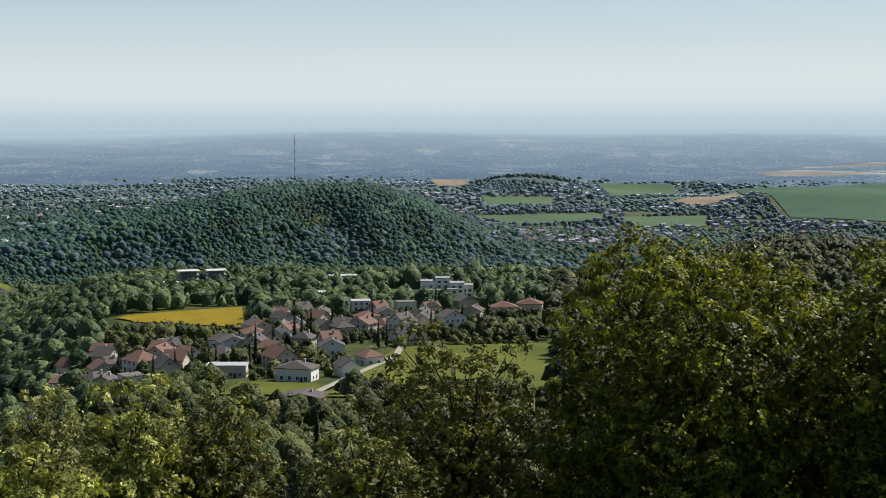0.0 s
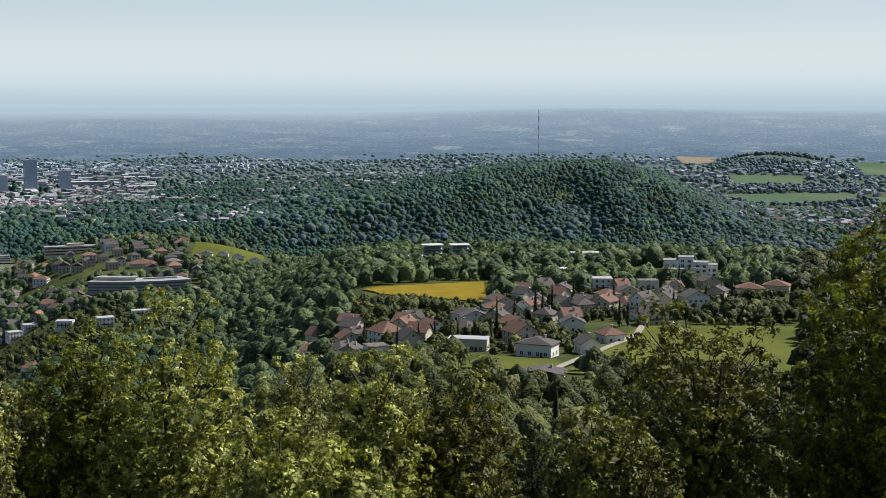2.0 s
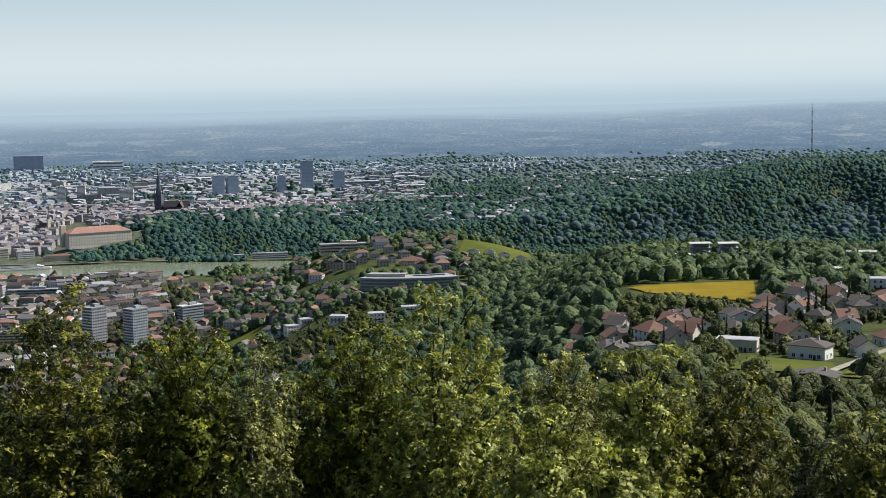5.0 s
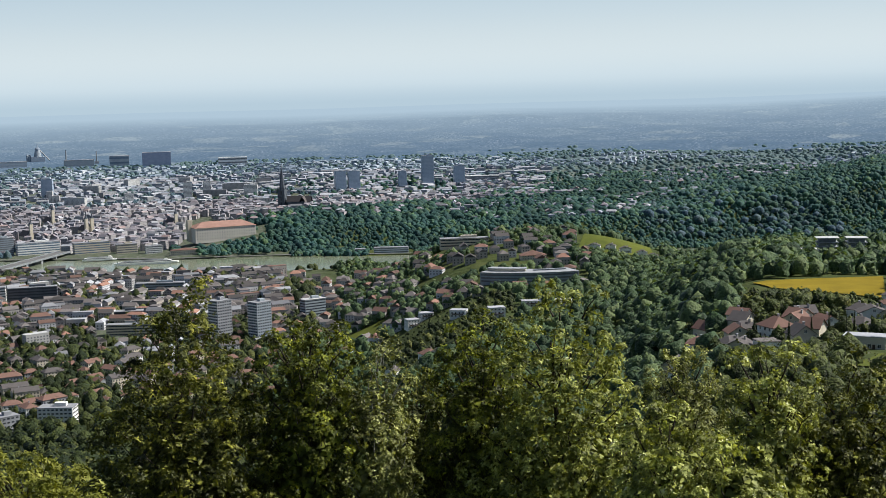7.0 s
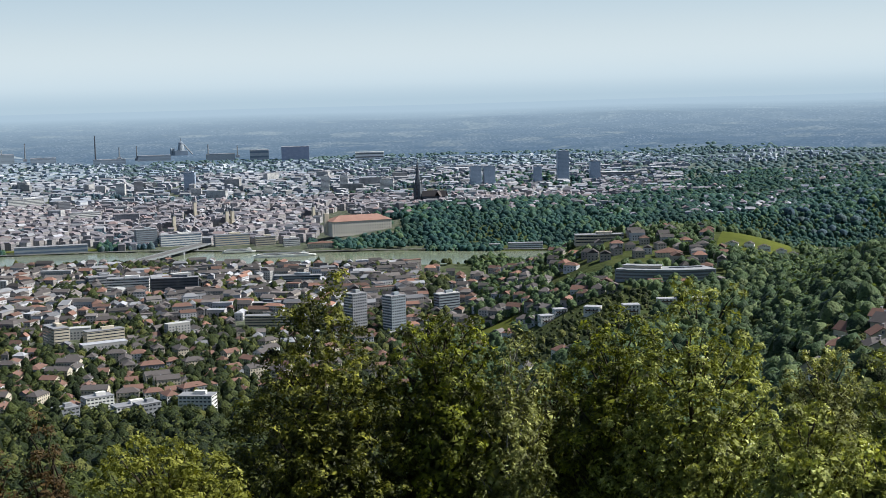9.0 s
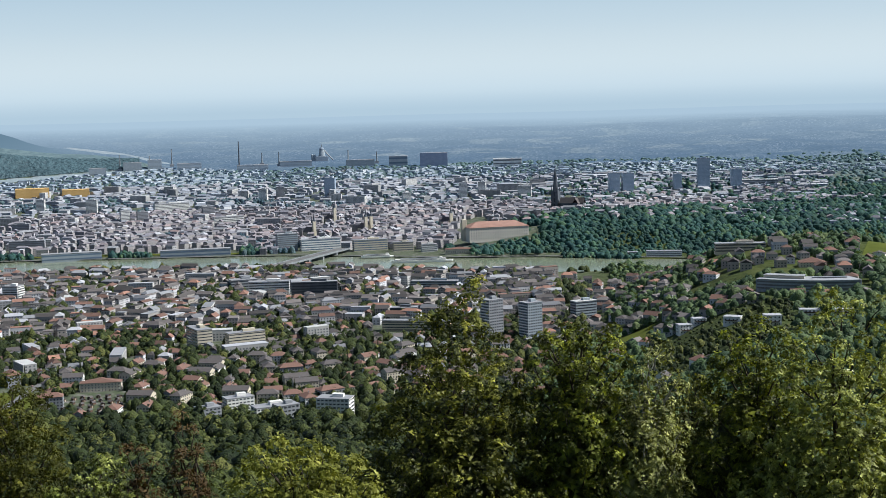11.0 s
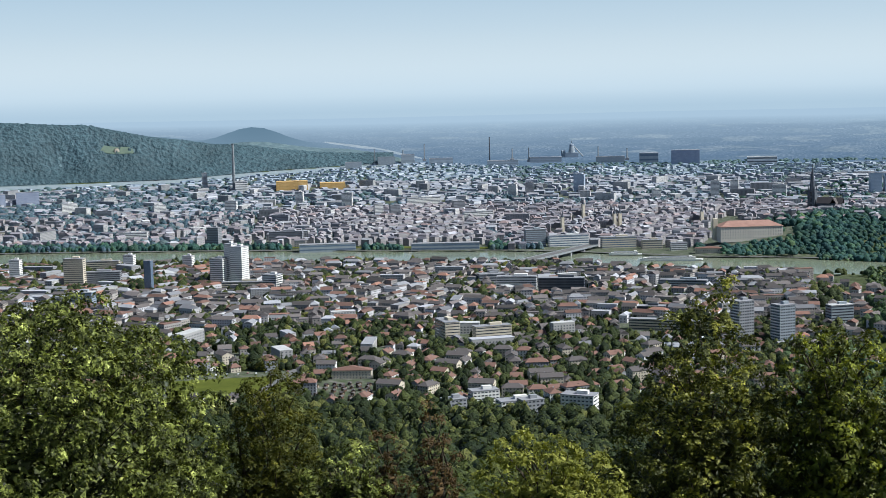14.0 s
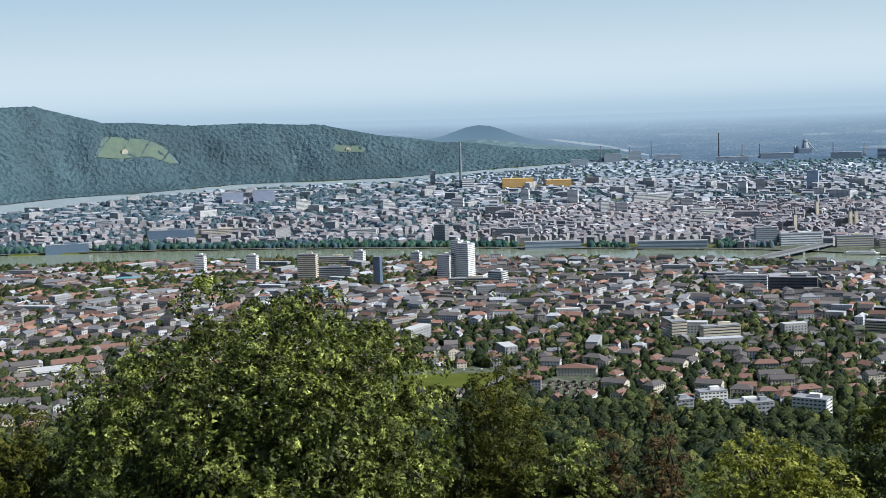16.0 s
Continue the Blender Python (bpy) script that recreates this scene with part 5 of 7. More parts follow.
house(4.2, 1056, 23.0, 12, 7.0, 4, M_CONCRETE, M_FLAT_ROOF, "long flat-roofed building among trees", kind="flat")
house(5.95, 446, 13.5, 9, 2.6, -12, M_BROWN, GREY, "low farm shed with a grey sheet roof by the lane", 1.2, name="shed")


# further houses between them
b, d = spaced(*scatter(0.3, 9.6, 585, 790, 13, free), 19)
b2, d2 = spaced(*scatter(10.6, 16.4, 520, 640, 13, free), 18)
for i, (b, d) in enumerate(list(zip(b, d))[:24] + list(zip(b2, d2))[:14]):
    house(float(b), float(d), (8.5, 10, 9, 11)[i % 4], (9, 8.5, 10)[i % 3], (4.6, 5.2, 4.2)[i % 3], 70 * math.sin(i * 2.3), (M_WHITE, M_CREAM, M_WHITE)[i % 3], (GREY, RED, GREY, RED, GREY)[i % 5], "plastered village house with a %s tiled roof" % ("weathered brown", "dull red", "dark", "reddish", "grey-brown")[i % 5], (2.8, 3.4, 2.4)[i % 3], ("gable", "gable", "hip")[i % 3])


def stepped_flats(b, d, label, blocks):
    """White apartment cubes, set back storey by storey."""
    ob = thing_at("apartment_house", b, d, label, "building")
    TAKEN.append((b, d, 2.0, 30))
    for x, y, w, l, h in blocks:
        cube = part("cube", box_bm((w, l, h + 3), (x, y, (h - 3) / 2), 0.1), M_WHITE, ob)
        part("roof", box_bm((w + 0.3, l + 0.3, 0.4), (x, y, h + 0.2), 0.05), M_FLAT_ROOF, cube)
        for fl in range(max(1, int(h / 3))):
            n = max(2, int(w / 4))
            for i in range(n):
                put_window(cube, x + (i + 0.5) / n * (w - 1) - (w - 1) / 2, y - l / 2 - 0.01, 1.6 + fl * 3.0, 0, 2.0, 1.6)


stepped_flats(-0.1, 926, "white terraced apartment cubes with flat roofs", ((-12, 0, 10, 12, 11), (-2, 2, 10, 12, 13), (8, -1, 10, 11, 10), (-7, -9, 9, 7, 6), (4, -8, 9, 7, 6.5), (15, 3, 8, 10, 8)))


def concrete_shell(b, d, w, l, label):
    """A storeyed building under construction: slabs on columns with dark open floors."""
    ob = thing_at("building_shell", b, d, label, "building", 8, lift=3.0)
    part("basement", box_bm((w * 0.9, l * 0.9, 5), (0, 0, -2.6), 0.05), M_CONCRETE, ob)
    TAKEN.append((b, d, 1.2, 22))
    for fl in range(4):
        part("floor_slab", box_bm((w + (1.6 if fl == 3 else 0.6), l + 0.6, 0.5), (0, 0, fl * 3.3), 0.04), M_ROOF_LIGHT if fl == 3 else M_CONCRETE, ob)
    for fl in range(3):
        part("core", box_bm((w * 0.8, l * 0.7, 2.9), (0, 0.5, fl * 3.3 + 1.7), 0.02), M_STEEL, ob)
        for i in range(6):
            part("column", box_bm((0.4, 0.4, 2.9), (-w / 2 + 0.4 + i * (w - 0.8) / 5, -l / 2 + 0.4, fl * 3.3 + 1.7), 0.02), M_CONCRETE, ob)


concrete_shell(10.7, 1044, 15, 13, "unfinished apartment house with pale roof slab")
concrete_shell(9.55, 1046, 14, 13, "unfinished apartment house with open concrete floors")
house(11.45, 1062, 13.0, 9, 3.6, 0, M_WHITE, M_ROOF_LIGHT, "low white flat-roofed annexe", kind="flat", name="annexe")

# ---- fields, lane and pitch ----
patch("rape_field", ((8.4, 718), (12.9, 762), (13.7, 806), (8.5, 850)), M_RAPE, "bright yellow rape field in flower")
patch("hill_meadow", ((-5.0, 440), (5.0, 458), (1.9, 630), (-5.0, 648)), M_MEADOW, "sunlit green meadow sloping beside a lane")
patch("lower_meadow", ((4.8, 460), (9.6, 470), (8.6, 508), (5.4, 496)), M_MEADOW, "small sloping meadow below the houses")
patch("knoll_meadow", ((17.6, 1640), (20.9, 1640), (20.6, 1765), (17.9, 1775)), M_MEADOW, "light green meadow on the knoll")
patch("orchard_meadow", ((28.9, 1388), (31.8, 1400), (31.8, 1484), (29.2, 1480)), M_MEADOW, "green slope above the gardens")
patch("clearing", ((1.0, 930), (3.0, 930), (3.0, 990), (1.4, 990)), M_MEADOW, "small green clearing behind the village")
patch("sports_pitch", ((55.2, 1300), (60.4, 1300), (60.2, 1392), (55.6, 1392)), M_MEADOW, "mown green sports pitch")
patch("bank_meadow", ((46.5, 2612), (76, 3012), (76, 3045), (46.5, 2640)), M_MEADOW, "grassy strip along the river bank", n=40, lift=1.2)
patch("near_bank_meadow", ((61, 2480), (76, 2670), (76, 2690), (61, 2500)), M_MEADOW, "grassy strip on the near river bank", n=30, lift=1.2)
for corners, mat, label in FIELDS:
    patch("field", corners, mat, label, lift=2.0, n=12)


patch("vineyard", VINEYARD, M_VINE, "light green vineyard clearing on the ridge", lift=6)
patch("vineyard", CLEARING, M_VINE, "small pale clearing on the ridge", lift=6)
house(71.2, 6120, 26, 12, 14, 20, M_CREAM, RED, "cream farmhouse with a red roof in the vineyard", 5.0, name="farmhouse", group="vineyard houses")
house(62.0, 6590, 22, 12, 13, 10, M_CREAM, RED, "pale farmhouse in a clearing on the ridge", 5.0, name="farmhouse", group="vineyard houses")


def ribbon(name, points, width, material, label, category="road", lift=0.9):
    """A road laid over the ground along bearings and distances."""
    pts = [on_ground(b, d, lift)[0] for b, d in points]
    fine = []
    for p, q in zip(pts, pts[1:]):
        fine += [p.lerp(q, t / 6) for t in range(6)]
    fine.append(pts[-1])
    bm = bmesh.new()
    rows = []
    for i, p in enumerate(fine):
        t = (fine[min(i + 1, len(fine) - 1)] - fine[max(i - 1, 0)])
        n = Vector((-t.y, t.x, 0)).normalized() * width / 2
        rows.append((bm.verts.new(p - n), bm.verts.new(p + n)))
    for (a, b_), (c, e) in zip(rows, rows[1:]):
        bm.faces.new((a, b_, e, c))
    bmesh.ops.recalc_face_normals(bm, faces=bm.faces)
    return tagged(part(name, bm, material), label, category, kind="structure")


ribbon("lane", ((6.9, 444), (5.6, 462), (5.0, 480), (4.2, 505), (3.4, 535), (2.6, 566), (2.0, 600), (1.7, 640)), 3.2, M_LANE, "pale lane climbing past the village meadow")
ribbon("quay_road", tuple((b, float(profile(RIVER_FAR, b)) + 12) for b in range(26, 79, 2)), 9, M_ASPHALT, "grey quay road along the far bank", lift=1.6)
ribbon("town_street", ((46.0, 1230), (44.9, 1500), (44.5, 1800), (44.4, 2150), (44.9, 2390)), 11, M_ASPHALT, "straight town street leading to the bridge", lift=1.0)
ribbon("suburb_street", ((57.5, 1250), (54.0, 1500), (50.0, 1760), (46.2, 2050)), 8, M_ASPHALT, "suburb street between gardens", lift=1.0)
ribbon("railway", ((36.5, 5300), (39.5, 4700), (42.3, 4500), (44.0, 5200), (42.0, 6400)), 40, M_ASPHALT, "broad railway tracks curving past the works", lift=2.0)

# ---- high blocks and landmarks on the near bank ----
tower("apartment_tower", 36.1, 1566, 21, 17, 47, 38, M_CONCRETE, "pale panel apartment tower with balconies", 14, balconies=2, group="panel towers", band=0.45, single=True)
tower("apartment_tower", 34.45, 1552, 21, 17, 45, 38, M_CONCRETE_BLUE, "pale blue-grey panel apartment tower above trees", 14, balconies=2, group="panel towers", band=0.45, single=True)
tower("apartment_block", 32.2, 1690, 30, 14, 24, 30, M_CONCRETE_BLUE, "blue-grey apartment block with white roof edge", 7, roof=M_ROOF_LIGHT)
tower("high_rise", 57.2, 2166, 22, 22, 62, -32, M_WHITE, "tall white residential tower with stepped top", 20, band=0.2)
tower("high_rise", 57.55, 2178, 14, 18, 66, -32, M_WHITE, "white tower core with a lift house", 21, band=0.2)
tower("residential_tower", 58.05, 2172, 24, 18, 44, -32, M_WHITE, "white tower wing with narrow window rows", 14, band=0.25)
tower("terraced_block", 55.85, 2070, 24, 20, 27, -30, M_WHITE, "white block with stacked terraces", 8, balconies=1)
tower("low_block", 57.0, 2105, 70, 14, 13, -8, M_CREAM, "long low block in front of the white tower", 4)
tower("slim_tower", 68.35, 2396, 17, 15, 38, -20, M_WHITE, "slim white tower near the river", 12, band=0.22, group="riverside towers")
tower("slim_tower", 66.2, 2392, 18, 15, 34, -20, M_WHITE, "slim white tower beside riverside trees", 11, band=0.22, group="riverside towers")
tower("slim_tower", 61.7, 2412, 18, 15, 31, -20, M_WHITE, "white tower among riverside blocks", 10, band=0.22, group="riverside towers")
tower("slim_tower", 59.3, 2396, 17, 15, 27, -20, M_WHITE, "short white tower at the river", 9, band=0.22, group="riverside towers")
tower("apartment_tower", 63.9, 2246, 32, 16, 46, -18, M_CREAM, "broad beige apartment tower", 14, band=0.25)
tower("blue_tower", 60.95, 2104, 11, 11, 52, -20, M_BLUE_GLASS, "narrow dark blue glass tower", 15, M_BLUE_GLASS, cap=False)
tower("office_block", 63.65, 1968, 34, 18, 26, -22, M_CONCRETE_BLUE, "white and blue office block", 8, M_BLUE_GLASS, roof=M_ROOF_LIGHT)
tower("apartment_block", 62.9, 2252, 66, 14, 22, -12, M_CONCRETE, "long grey apartment block with vertical bays", 7)
tower("apartment_block", 62.75, 2440, 56, 14, 20, -12, M_CREAM, "beige block along the river", 6)
tower("hall", 71.3, 2364, 38, 26, 9, -15, M_CONCRETE, "low hall with a teal folded roof", 2, roof=M_TEAL, cap=False, category="hall")
tower("office_block", 43.6, 1966, 66, 16, 24, -4, M_STONE, "long dark office block with gridded windows", 6, roof=M_FLAT_ROOF)
tower("office_block", 45.5, 2006, 60, 18, 22, -4, M_WHITE, "white office block with ribbon windows", 6)
tower("office_block", 46.6, 2060, 40, 22, 20, 12, M_CONCRETE, "grey office block behind the white one", 5)
tower("dark_block", 39.9, 1760, 40, 16, 12, -5, M_STONE, "dark low school block with flat roof", 3)
tower("slab_block", 38.5, 2010, 70, 14, 14, -10, M_CONCRETE_BLUE, "long blue-grey slab block", 4)
tower("slab_block", 39.3, 1640, 85, 13, 13, -12, M_CREAM, "long cream apartment row", 4)
tower("brown_block", 46.6, 1560, 44, 14, 20, 20, M_CREAM, "brownish tenement block with many windows", 6, band=0.3)
tower("brown_block", 48.5, 1580, 18, 40, 24, 18, M_CREAM, "pale tenement block along the street", 7, band=0.3)
tower("care_home", 48.3, 1180, 20, 14, 12, 25, M_CONCRETE, "pale green-grey three-storey block at the wood's edge", 4, group="home blocks", single=True)
tower("care_home", 47.0, 1226, 26, 14, 12, 20, M_WHITE, "white three-storey block with flat roof", 4, group="home blocks", single=True)
tower("care_home", 45.6, 1182, 34, 16, 10, 20, M_WHITE, "broad white block with a dark flat roof", 3, group="home blocks", single=True)
tower("care_home", 45.0, 1166, 20, 14, 13, 25, M_CONCRETE, "square grey-white block below the gardens", 4, group="home blocks", single=True)
tower("care_home", 42.9, 1172, 30, 16, 16, -18, M_WHITE, "white four-storey block beside trees", 5, group="home blocks", single=True)
house(52.6, 1366, 40, 11, 9.0, -8, M_CREAM, RED, "long house with a bright red roof", 4.0, "hip", name="long_house", group="suburb landmarks")


def curved_building(b, d):
    """A broad arc-shaped institute with ribbon windows and a stepped flat roof."""
    ob = thing_at("curved_building", b, d, "broad grey curved building with ribbon windows", "building")
    TAKEN.append((b, d, 2.4, 60))

    def arc(r0, r1, z0, z1, a0=-24, a1=24, n=22):
        bm = bmesh.new()
        rows = []
        for k in range(n + 1):
            a = radians(a0 + (a1 - a0) * k / n)
            rows.append([bm.verts.new((math.sin(a) * r * 1.0, -(math.cos(a) * r - 118), z)) for r, z in ((r0, z0), (r1, z0), (r1, z1), (r0, z1))])
        for p, q in zip(rows, rows[1:]):
            for i in range(4):
                bm.faces.new((p[i], p[(i + 1) % 4], q[(i + 1) % 4], q[i]))
        bm.faces.new(rows[0][::-1])
        bm.faces.new(rows[-1])
        bmesh.ops.recalc_face_normals(bm, faces=bm.faces)
        return bm

    part("body", arc(98, 128, -4, 11), M_CONCRETE_BLUE, ob)
    for fl in range(3):
        part("window_band", arc(127.9, 128.2, 1.6 + fl * 3.3, 3.2 + fl * 3.3, -23.5, 23.5), M_GLASS_FAR, ob)
    part("roof", arc(97.5, 128.6, 11, 11.7), M_CONCRETE, ob)
    part("penthouse", arc(106, 118, 11.7, 14.5, -22, -2), M_CREAM, ob)
    part("penthouse_roof", arc(105.4, 118.6, 14.5, 15.0, -22.5, -1.5), M_CONCRETE, ob)
    part("skylight_row", arc(108, 112, 11.7, 12.8, 2, 20), M_GLASS_FAR, ob)


curved_building(22.95, 1420)
for b, d, w, l, h, tn, lb in ((28.0, 1330, 15, 11, 8.5, 20, "white cubic villa with a broad flat roof"), (27.4, 1340, 15, 11, 6, 15, "white villa with terraces and flat roof"), (26.0, 1232, 17, 11, 6.5, -12, "flat-roofed white villa with roof terrace"), (24.4, 1140, 16, 11, 8.5, 10, "white villa with a glazed upper floor"), (22.9, 1216, 20, 10, 5.5, 5, "long white flat-roofed villa"), (21.6, 1220, 20, 10, 5.5, -5, "white terrace house row with flat roof")):
    house(b, d, w * 0.88, l, h, tn, M_WHITE, M_FLAT_ROOF, lb, kind="flat", balcony=True, name="villa", group="white villas")
house(27.3, 1050, 14, 12, 5.0, 30, M_WHITE, RED, "house with a bright orange hipped roof", 3.6, "hip", group="slope houses")
house(28.9, 1100, 10, 10, 7.0, -20, M_WHITE, GREY, "white house above the gardens", 3.0, group="slope houses")
house(26.9, 1010, 10, 10, 5.0, 15, M_WHITE, GREY, "white gabled house among trees", 3.0, group="slope houses")
tower("institute", 25.7, 1730, 62, 16, 11, 6, M_CREAM, "pale institute block above the river", 3)
house(22.8, 1590, 30, 15, 5.5, 10, M_CREAM, RED, "broad farmhouse with a large red roof", 5.0, "hip", name="farmhouse", group="knoll houses")
for b, d, w in ((18.2, 1655, 12), (17.75, 1640, 13), (18.9, 1660, 14), (19.5, 1665, 12), (20.2, 1655, 15)):
    house(b, d, w, 10, 5.0, 12 * math.sin(b * 9), M_WHITE, GREY, "pale house in a row on the knoll", 2.6, group="knoll houses")
tower("quay_house", 30.1, 2412, 20, 12, 8, 0, M_CREAM, "small pale house on the far quay", 2, M_GLASS_FAR, cap=False)
tower("quay_house", 28.8, 2408, 62, 13, 10, 0, M_WHITE, "row of white houses under the wooded cliff", 3, M_GLASS_FAR, cap=False)


# ---- across the river ----
def castle(b, d):
    """A long four-storey castle with a red hipped roof and rows of small windows."""
    ob = thing_at("castle", b, d, "long cream castle with a red tiled roof above the river", "castle", 17)
    TAKEN.append((b, d, 1.9, 70))
    w, l, h = 118, 46, 26
    part("wall", house_walls(w, l, h, 0, False), M_CASTLE_WALL, ob)
    bm = gable_roof(l, w, h, 9.5, 1.0, 0.4, 0.9)
    bmesh.ops.rotate(bm, verts=bm.verts, cent=(0, 0, 0), matrix=Matrix.Rotation(radians(90), 3, "Z"))
    part("roof", bm, M_CASTLE_ROOF, ob, "red tiled hipped roof in a haze-paled colour")
    pane = bpy.data.meshes.new("window")
    bm = box_bm((1.7, 0.3, 2.4), (0, 0, 0))
    bm.to_mesh(pane)
    bm.free()
    pane.materials.append(M_GLASS_FAR)
    for fl in range(4):
        for i in range(24):
            o = new("window", pane)
            o.parent = ob
            o.matrix_basis = pose(-w / 2 + 4 + i * (w - 8) / 23, -l / 2 - 0.05, 5 + fl * 5.6)
    part("tower", box_bm((9, 9, 40), (-w / 2 - 2, 10, 20), 0.2), M_CREAM, ob)


castle(35.85, 2600)


def cathedral(b, d):
    """A dark neo-gothic cathedral: tall spired west tower, nave, transept and pinnacles."""
    ob = thing_at("cathedral", b, d, "dark stone cathedral with one very tall pointed spire", "church", -20)
    TAKEN.append((b, d, 1.4, 70))
    part("tower", box_bm((17, 17, 55), (0, 0, 24.5), 0.5), M_STONE, ob)
    bm = bmesh.new()
    bmesh.ops.create_cone(bm, cap_ends=True, segments=8, radius1=8.0, radius2=0.3, depth=63, matrix=Matrix.Translation((0, 0, 83.5)))
    part("spire", bm, M_STONE, ob)
    for x, y in ((-7.4, -7.4), (7.4, -7.4), (-7.4, 7.4), (7.4, 7.4)):
        bm = bmesh.new()
        bmesh.ops.create_cone(bm, cap_ends=True, segments=6, radius1=1.7, radius2=0.1, depth=15, matrix=Matrix.Translation((x, y, 59)))
        box_bm((3.0, 3.0, 51.5), (x, y, 25.8), 0.2, bm)
        part("pinnacle", bm, M_STONE, ob)
    for z in (16, 30, 44):
        part("belfry_opening", box_bm((4.2, 17.3, 10), (0, 0, z), 0.2), M_GLASS, ob)
    nave = bmesh.new()
    box_bm((60, 16, 26), (44, 0, 10), 0.2, nave)
    part("nave", nave, M_STONE, ob)
    bm = gable_roof(16, 62, 23, 13, 0.6, 0.4)
    bmesh.ops.rotate(bm, verts=bm.verts, cent=(0, 0, 0), matrix=Matrix.Rotation(radians(90), 3, "Z"))
    bmesh.ops.translate(bm, verts=bm.verts, vec=(44, 0, 0))
    part("nave_roof", bm, M_TILE_GREY, ob)
    part("transept", box_bm((15, 40, 26), (58, 0, 10), 0.2), M_STONE, ob)
    bm = gable_roof(15, 42, 23, 12, 0.6, 0.4)
    bmesh.ops.translate(bm, verts=bm.verts, vec=(58, 0, 0))
    part("transept_roof", bm, M_TILE_GREY, ob)


cathedral(33.3, 3365)


def church(b, d, h, label, twin=False):
    """A town church: nave with pitched roof and one or two towers with pointed or onion caps."""
    ob = thing_at("church", b, d, label, "church", 25)
    TAKEN.append((b, d, 0.7, 35))
    part("nave", house_walls(17, 36, 14, 10), M_CREAM, ob)
    part("roof", gable_roof(17, 36, 14, 10, 0.6, 0.4), M_TILE_GREY, ob)
    for x in ((-6.5, 6.5) if twin else (0,)):
        t = part("tower", box_bm((6.5, 6.5, h), (x, -20, h / 2), 0.2), M_CREAM, ob)
        bm = bmesh.new()
        bmesh.ops.create_cone(bm, cap_ends=True, segments=8, radius1=4.0, radius2=1.6, depth=6, matrix=Matrix.Translation((x, -20, h + 3)))
        bmesh.ops.create_cone(bm, cap_ends=True, segments=8, radius1=1.9, radius2=0.1, depth=h * 0.3, matrix=Matrix.Translation((x, -20, h + 6 + h * 0.15)))
        part("tower_cap", bm, M_STONE, t)


church(43.7, 2900, 38, "town church with a slender capped tower")
church(41.4, 2960, 40, "old church with twin towers and a steep dark roof", True)
church(42.8, 3230, 42, "pale church with a needle spire")
church(37.9, 3020, 34, "small town church with a steep roof")
tower("river_hotel", 44.7, 2650, 40, 18, 34, 12, M_CONCRETE_BLUE, "grey-blue hotel block at the bridge head", 9, M_GLASS_FAR)
tower("bridge_head_house", 43.3, 2650, 78, 18, 22, 12, M_WHITE, "long white bridge-head building with blue window bands", 5, M_BLUE_GLASS, roof=M_FLAT_ROOF)
tower("bridge_head_house", 41.2, 2612, 66, 18, 21, 12, M_CREAM, "long pale bridge-head building with arcades", 5, M_BLUE_GLASS)
tower("quay_house", 39.8, 2586, 38, 14, 17, 10, M_CREAM, "pale quay house with flat roof", 4, M_GLASS_FAR)
tower("quay_house", 38.7, 2560, 30, 14, 14, 10, M_WHITE, "white quay house on the river", 4, M_GLASS_FAR)
house(37.4, 2488, 54, 13, 8, 0, M_CREAM, RED, "long low quay building with a red roof", 3.5, "hip", name="quay_building", group="quay houses")
tower("museum", 48.5, 2628, 132, 22, 13, 0, M_CONCRETE_BLUE, "long low glass and steel museum on the bank", 2, M_BLUE_GLASS, cap=False)
tower("concert_hall", 53.5, 2660, 110, 24, 14, 2, M_CONCRETE_BLUE, "long low hall behind riverside trees", 2, M_BLUE_GLASS, cap=False)
tower("white_tower", 58.2, 2800, 26, 17, 42, -28, M_CONCRETE, "grey tower with a white side across the river", 12, M_GLASS_FAR)
tower("bank_office", 69.5, 3204, 108, 18, 22, 0, M_BLUE_GLASS, "long dark blue office slab", 6, M_BLUE_GLASS)
tower("bank_office", 73.7, 2996, 90, 18, 19, 0, M_BLUE_GLASS, "blue glass office slab at the river bend", 5, M_BLUE_GLASS)
tower("office_row", 67.4, 3216, 96, 20, 18, 0, M_CREAM, "long pale office row behind bank trees", 5, M_GLASS_FAR)
tower("office_row", 55.2, 2860, 70, 18, 24, -10, M_CONCRETE, "grey office row with ribbon windows", 7, M_GLASS_FAR)
tower("office_row", 61.5, 3010, 60, 18, 20, -6, M_WHITE, "white office row across the river", 6, M_GLASS_FAR)
tower("twin_tower", 30.28, 4090, 34, 24, 60, 12, M_TOWER_PANEL, "blue-grey glazed office tower", 16, M_TOWER_GLASS, group="station towers")
tower("twin_tower", 30.85, 4070, 32, 24, 62, 12, M_TOWER_PANEL, "blue-grey office tower beside its twin", 16, M_TOWER_GLASS, group="station towers")
tower("glass_tower", 27.17, 4366, 38, 24, 95, 10, M_TOWER_PANEL, "tall blue-grey glass tower", 22, M_TOWER_GLASS, group="station towers")
tower("office_tower", 25.84, 4398, 34, 24, 60, 10, M_TOWER_PANEL, "grey-blue office tower near the station", 15, M_TOWER_GLASS, group="station towers")
tower("office_tower", 28.24, 4230, 24, 22, 53, 10, M_TOWER_PANEL, "slim grey office tower", 14, M_TOWER_GLASS, group="station towers")
tower("glass_tower", 42.8, 4336, 34, 22, 58, -10, M_TOWER_PANEL, "blue glass tower with slanted top", 15, M_TOWER_GLASS)
tower("long_hall", 24.9, 4540, 118, 40, 14, 0, M_CONCRETE, "long hall with a white roof", 2, M_GLASS_FAR, roof=M_ROOF_LIGHT, cap=False, category="hall")
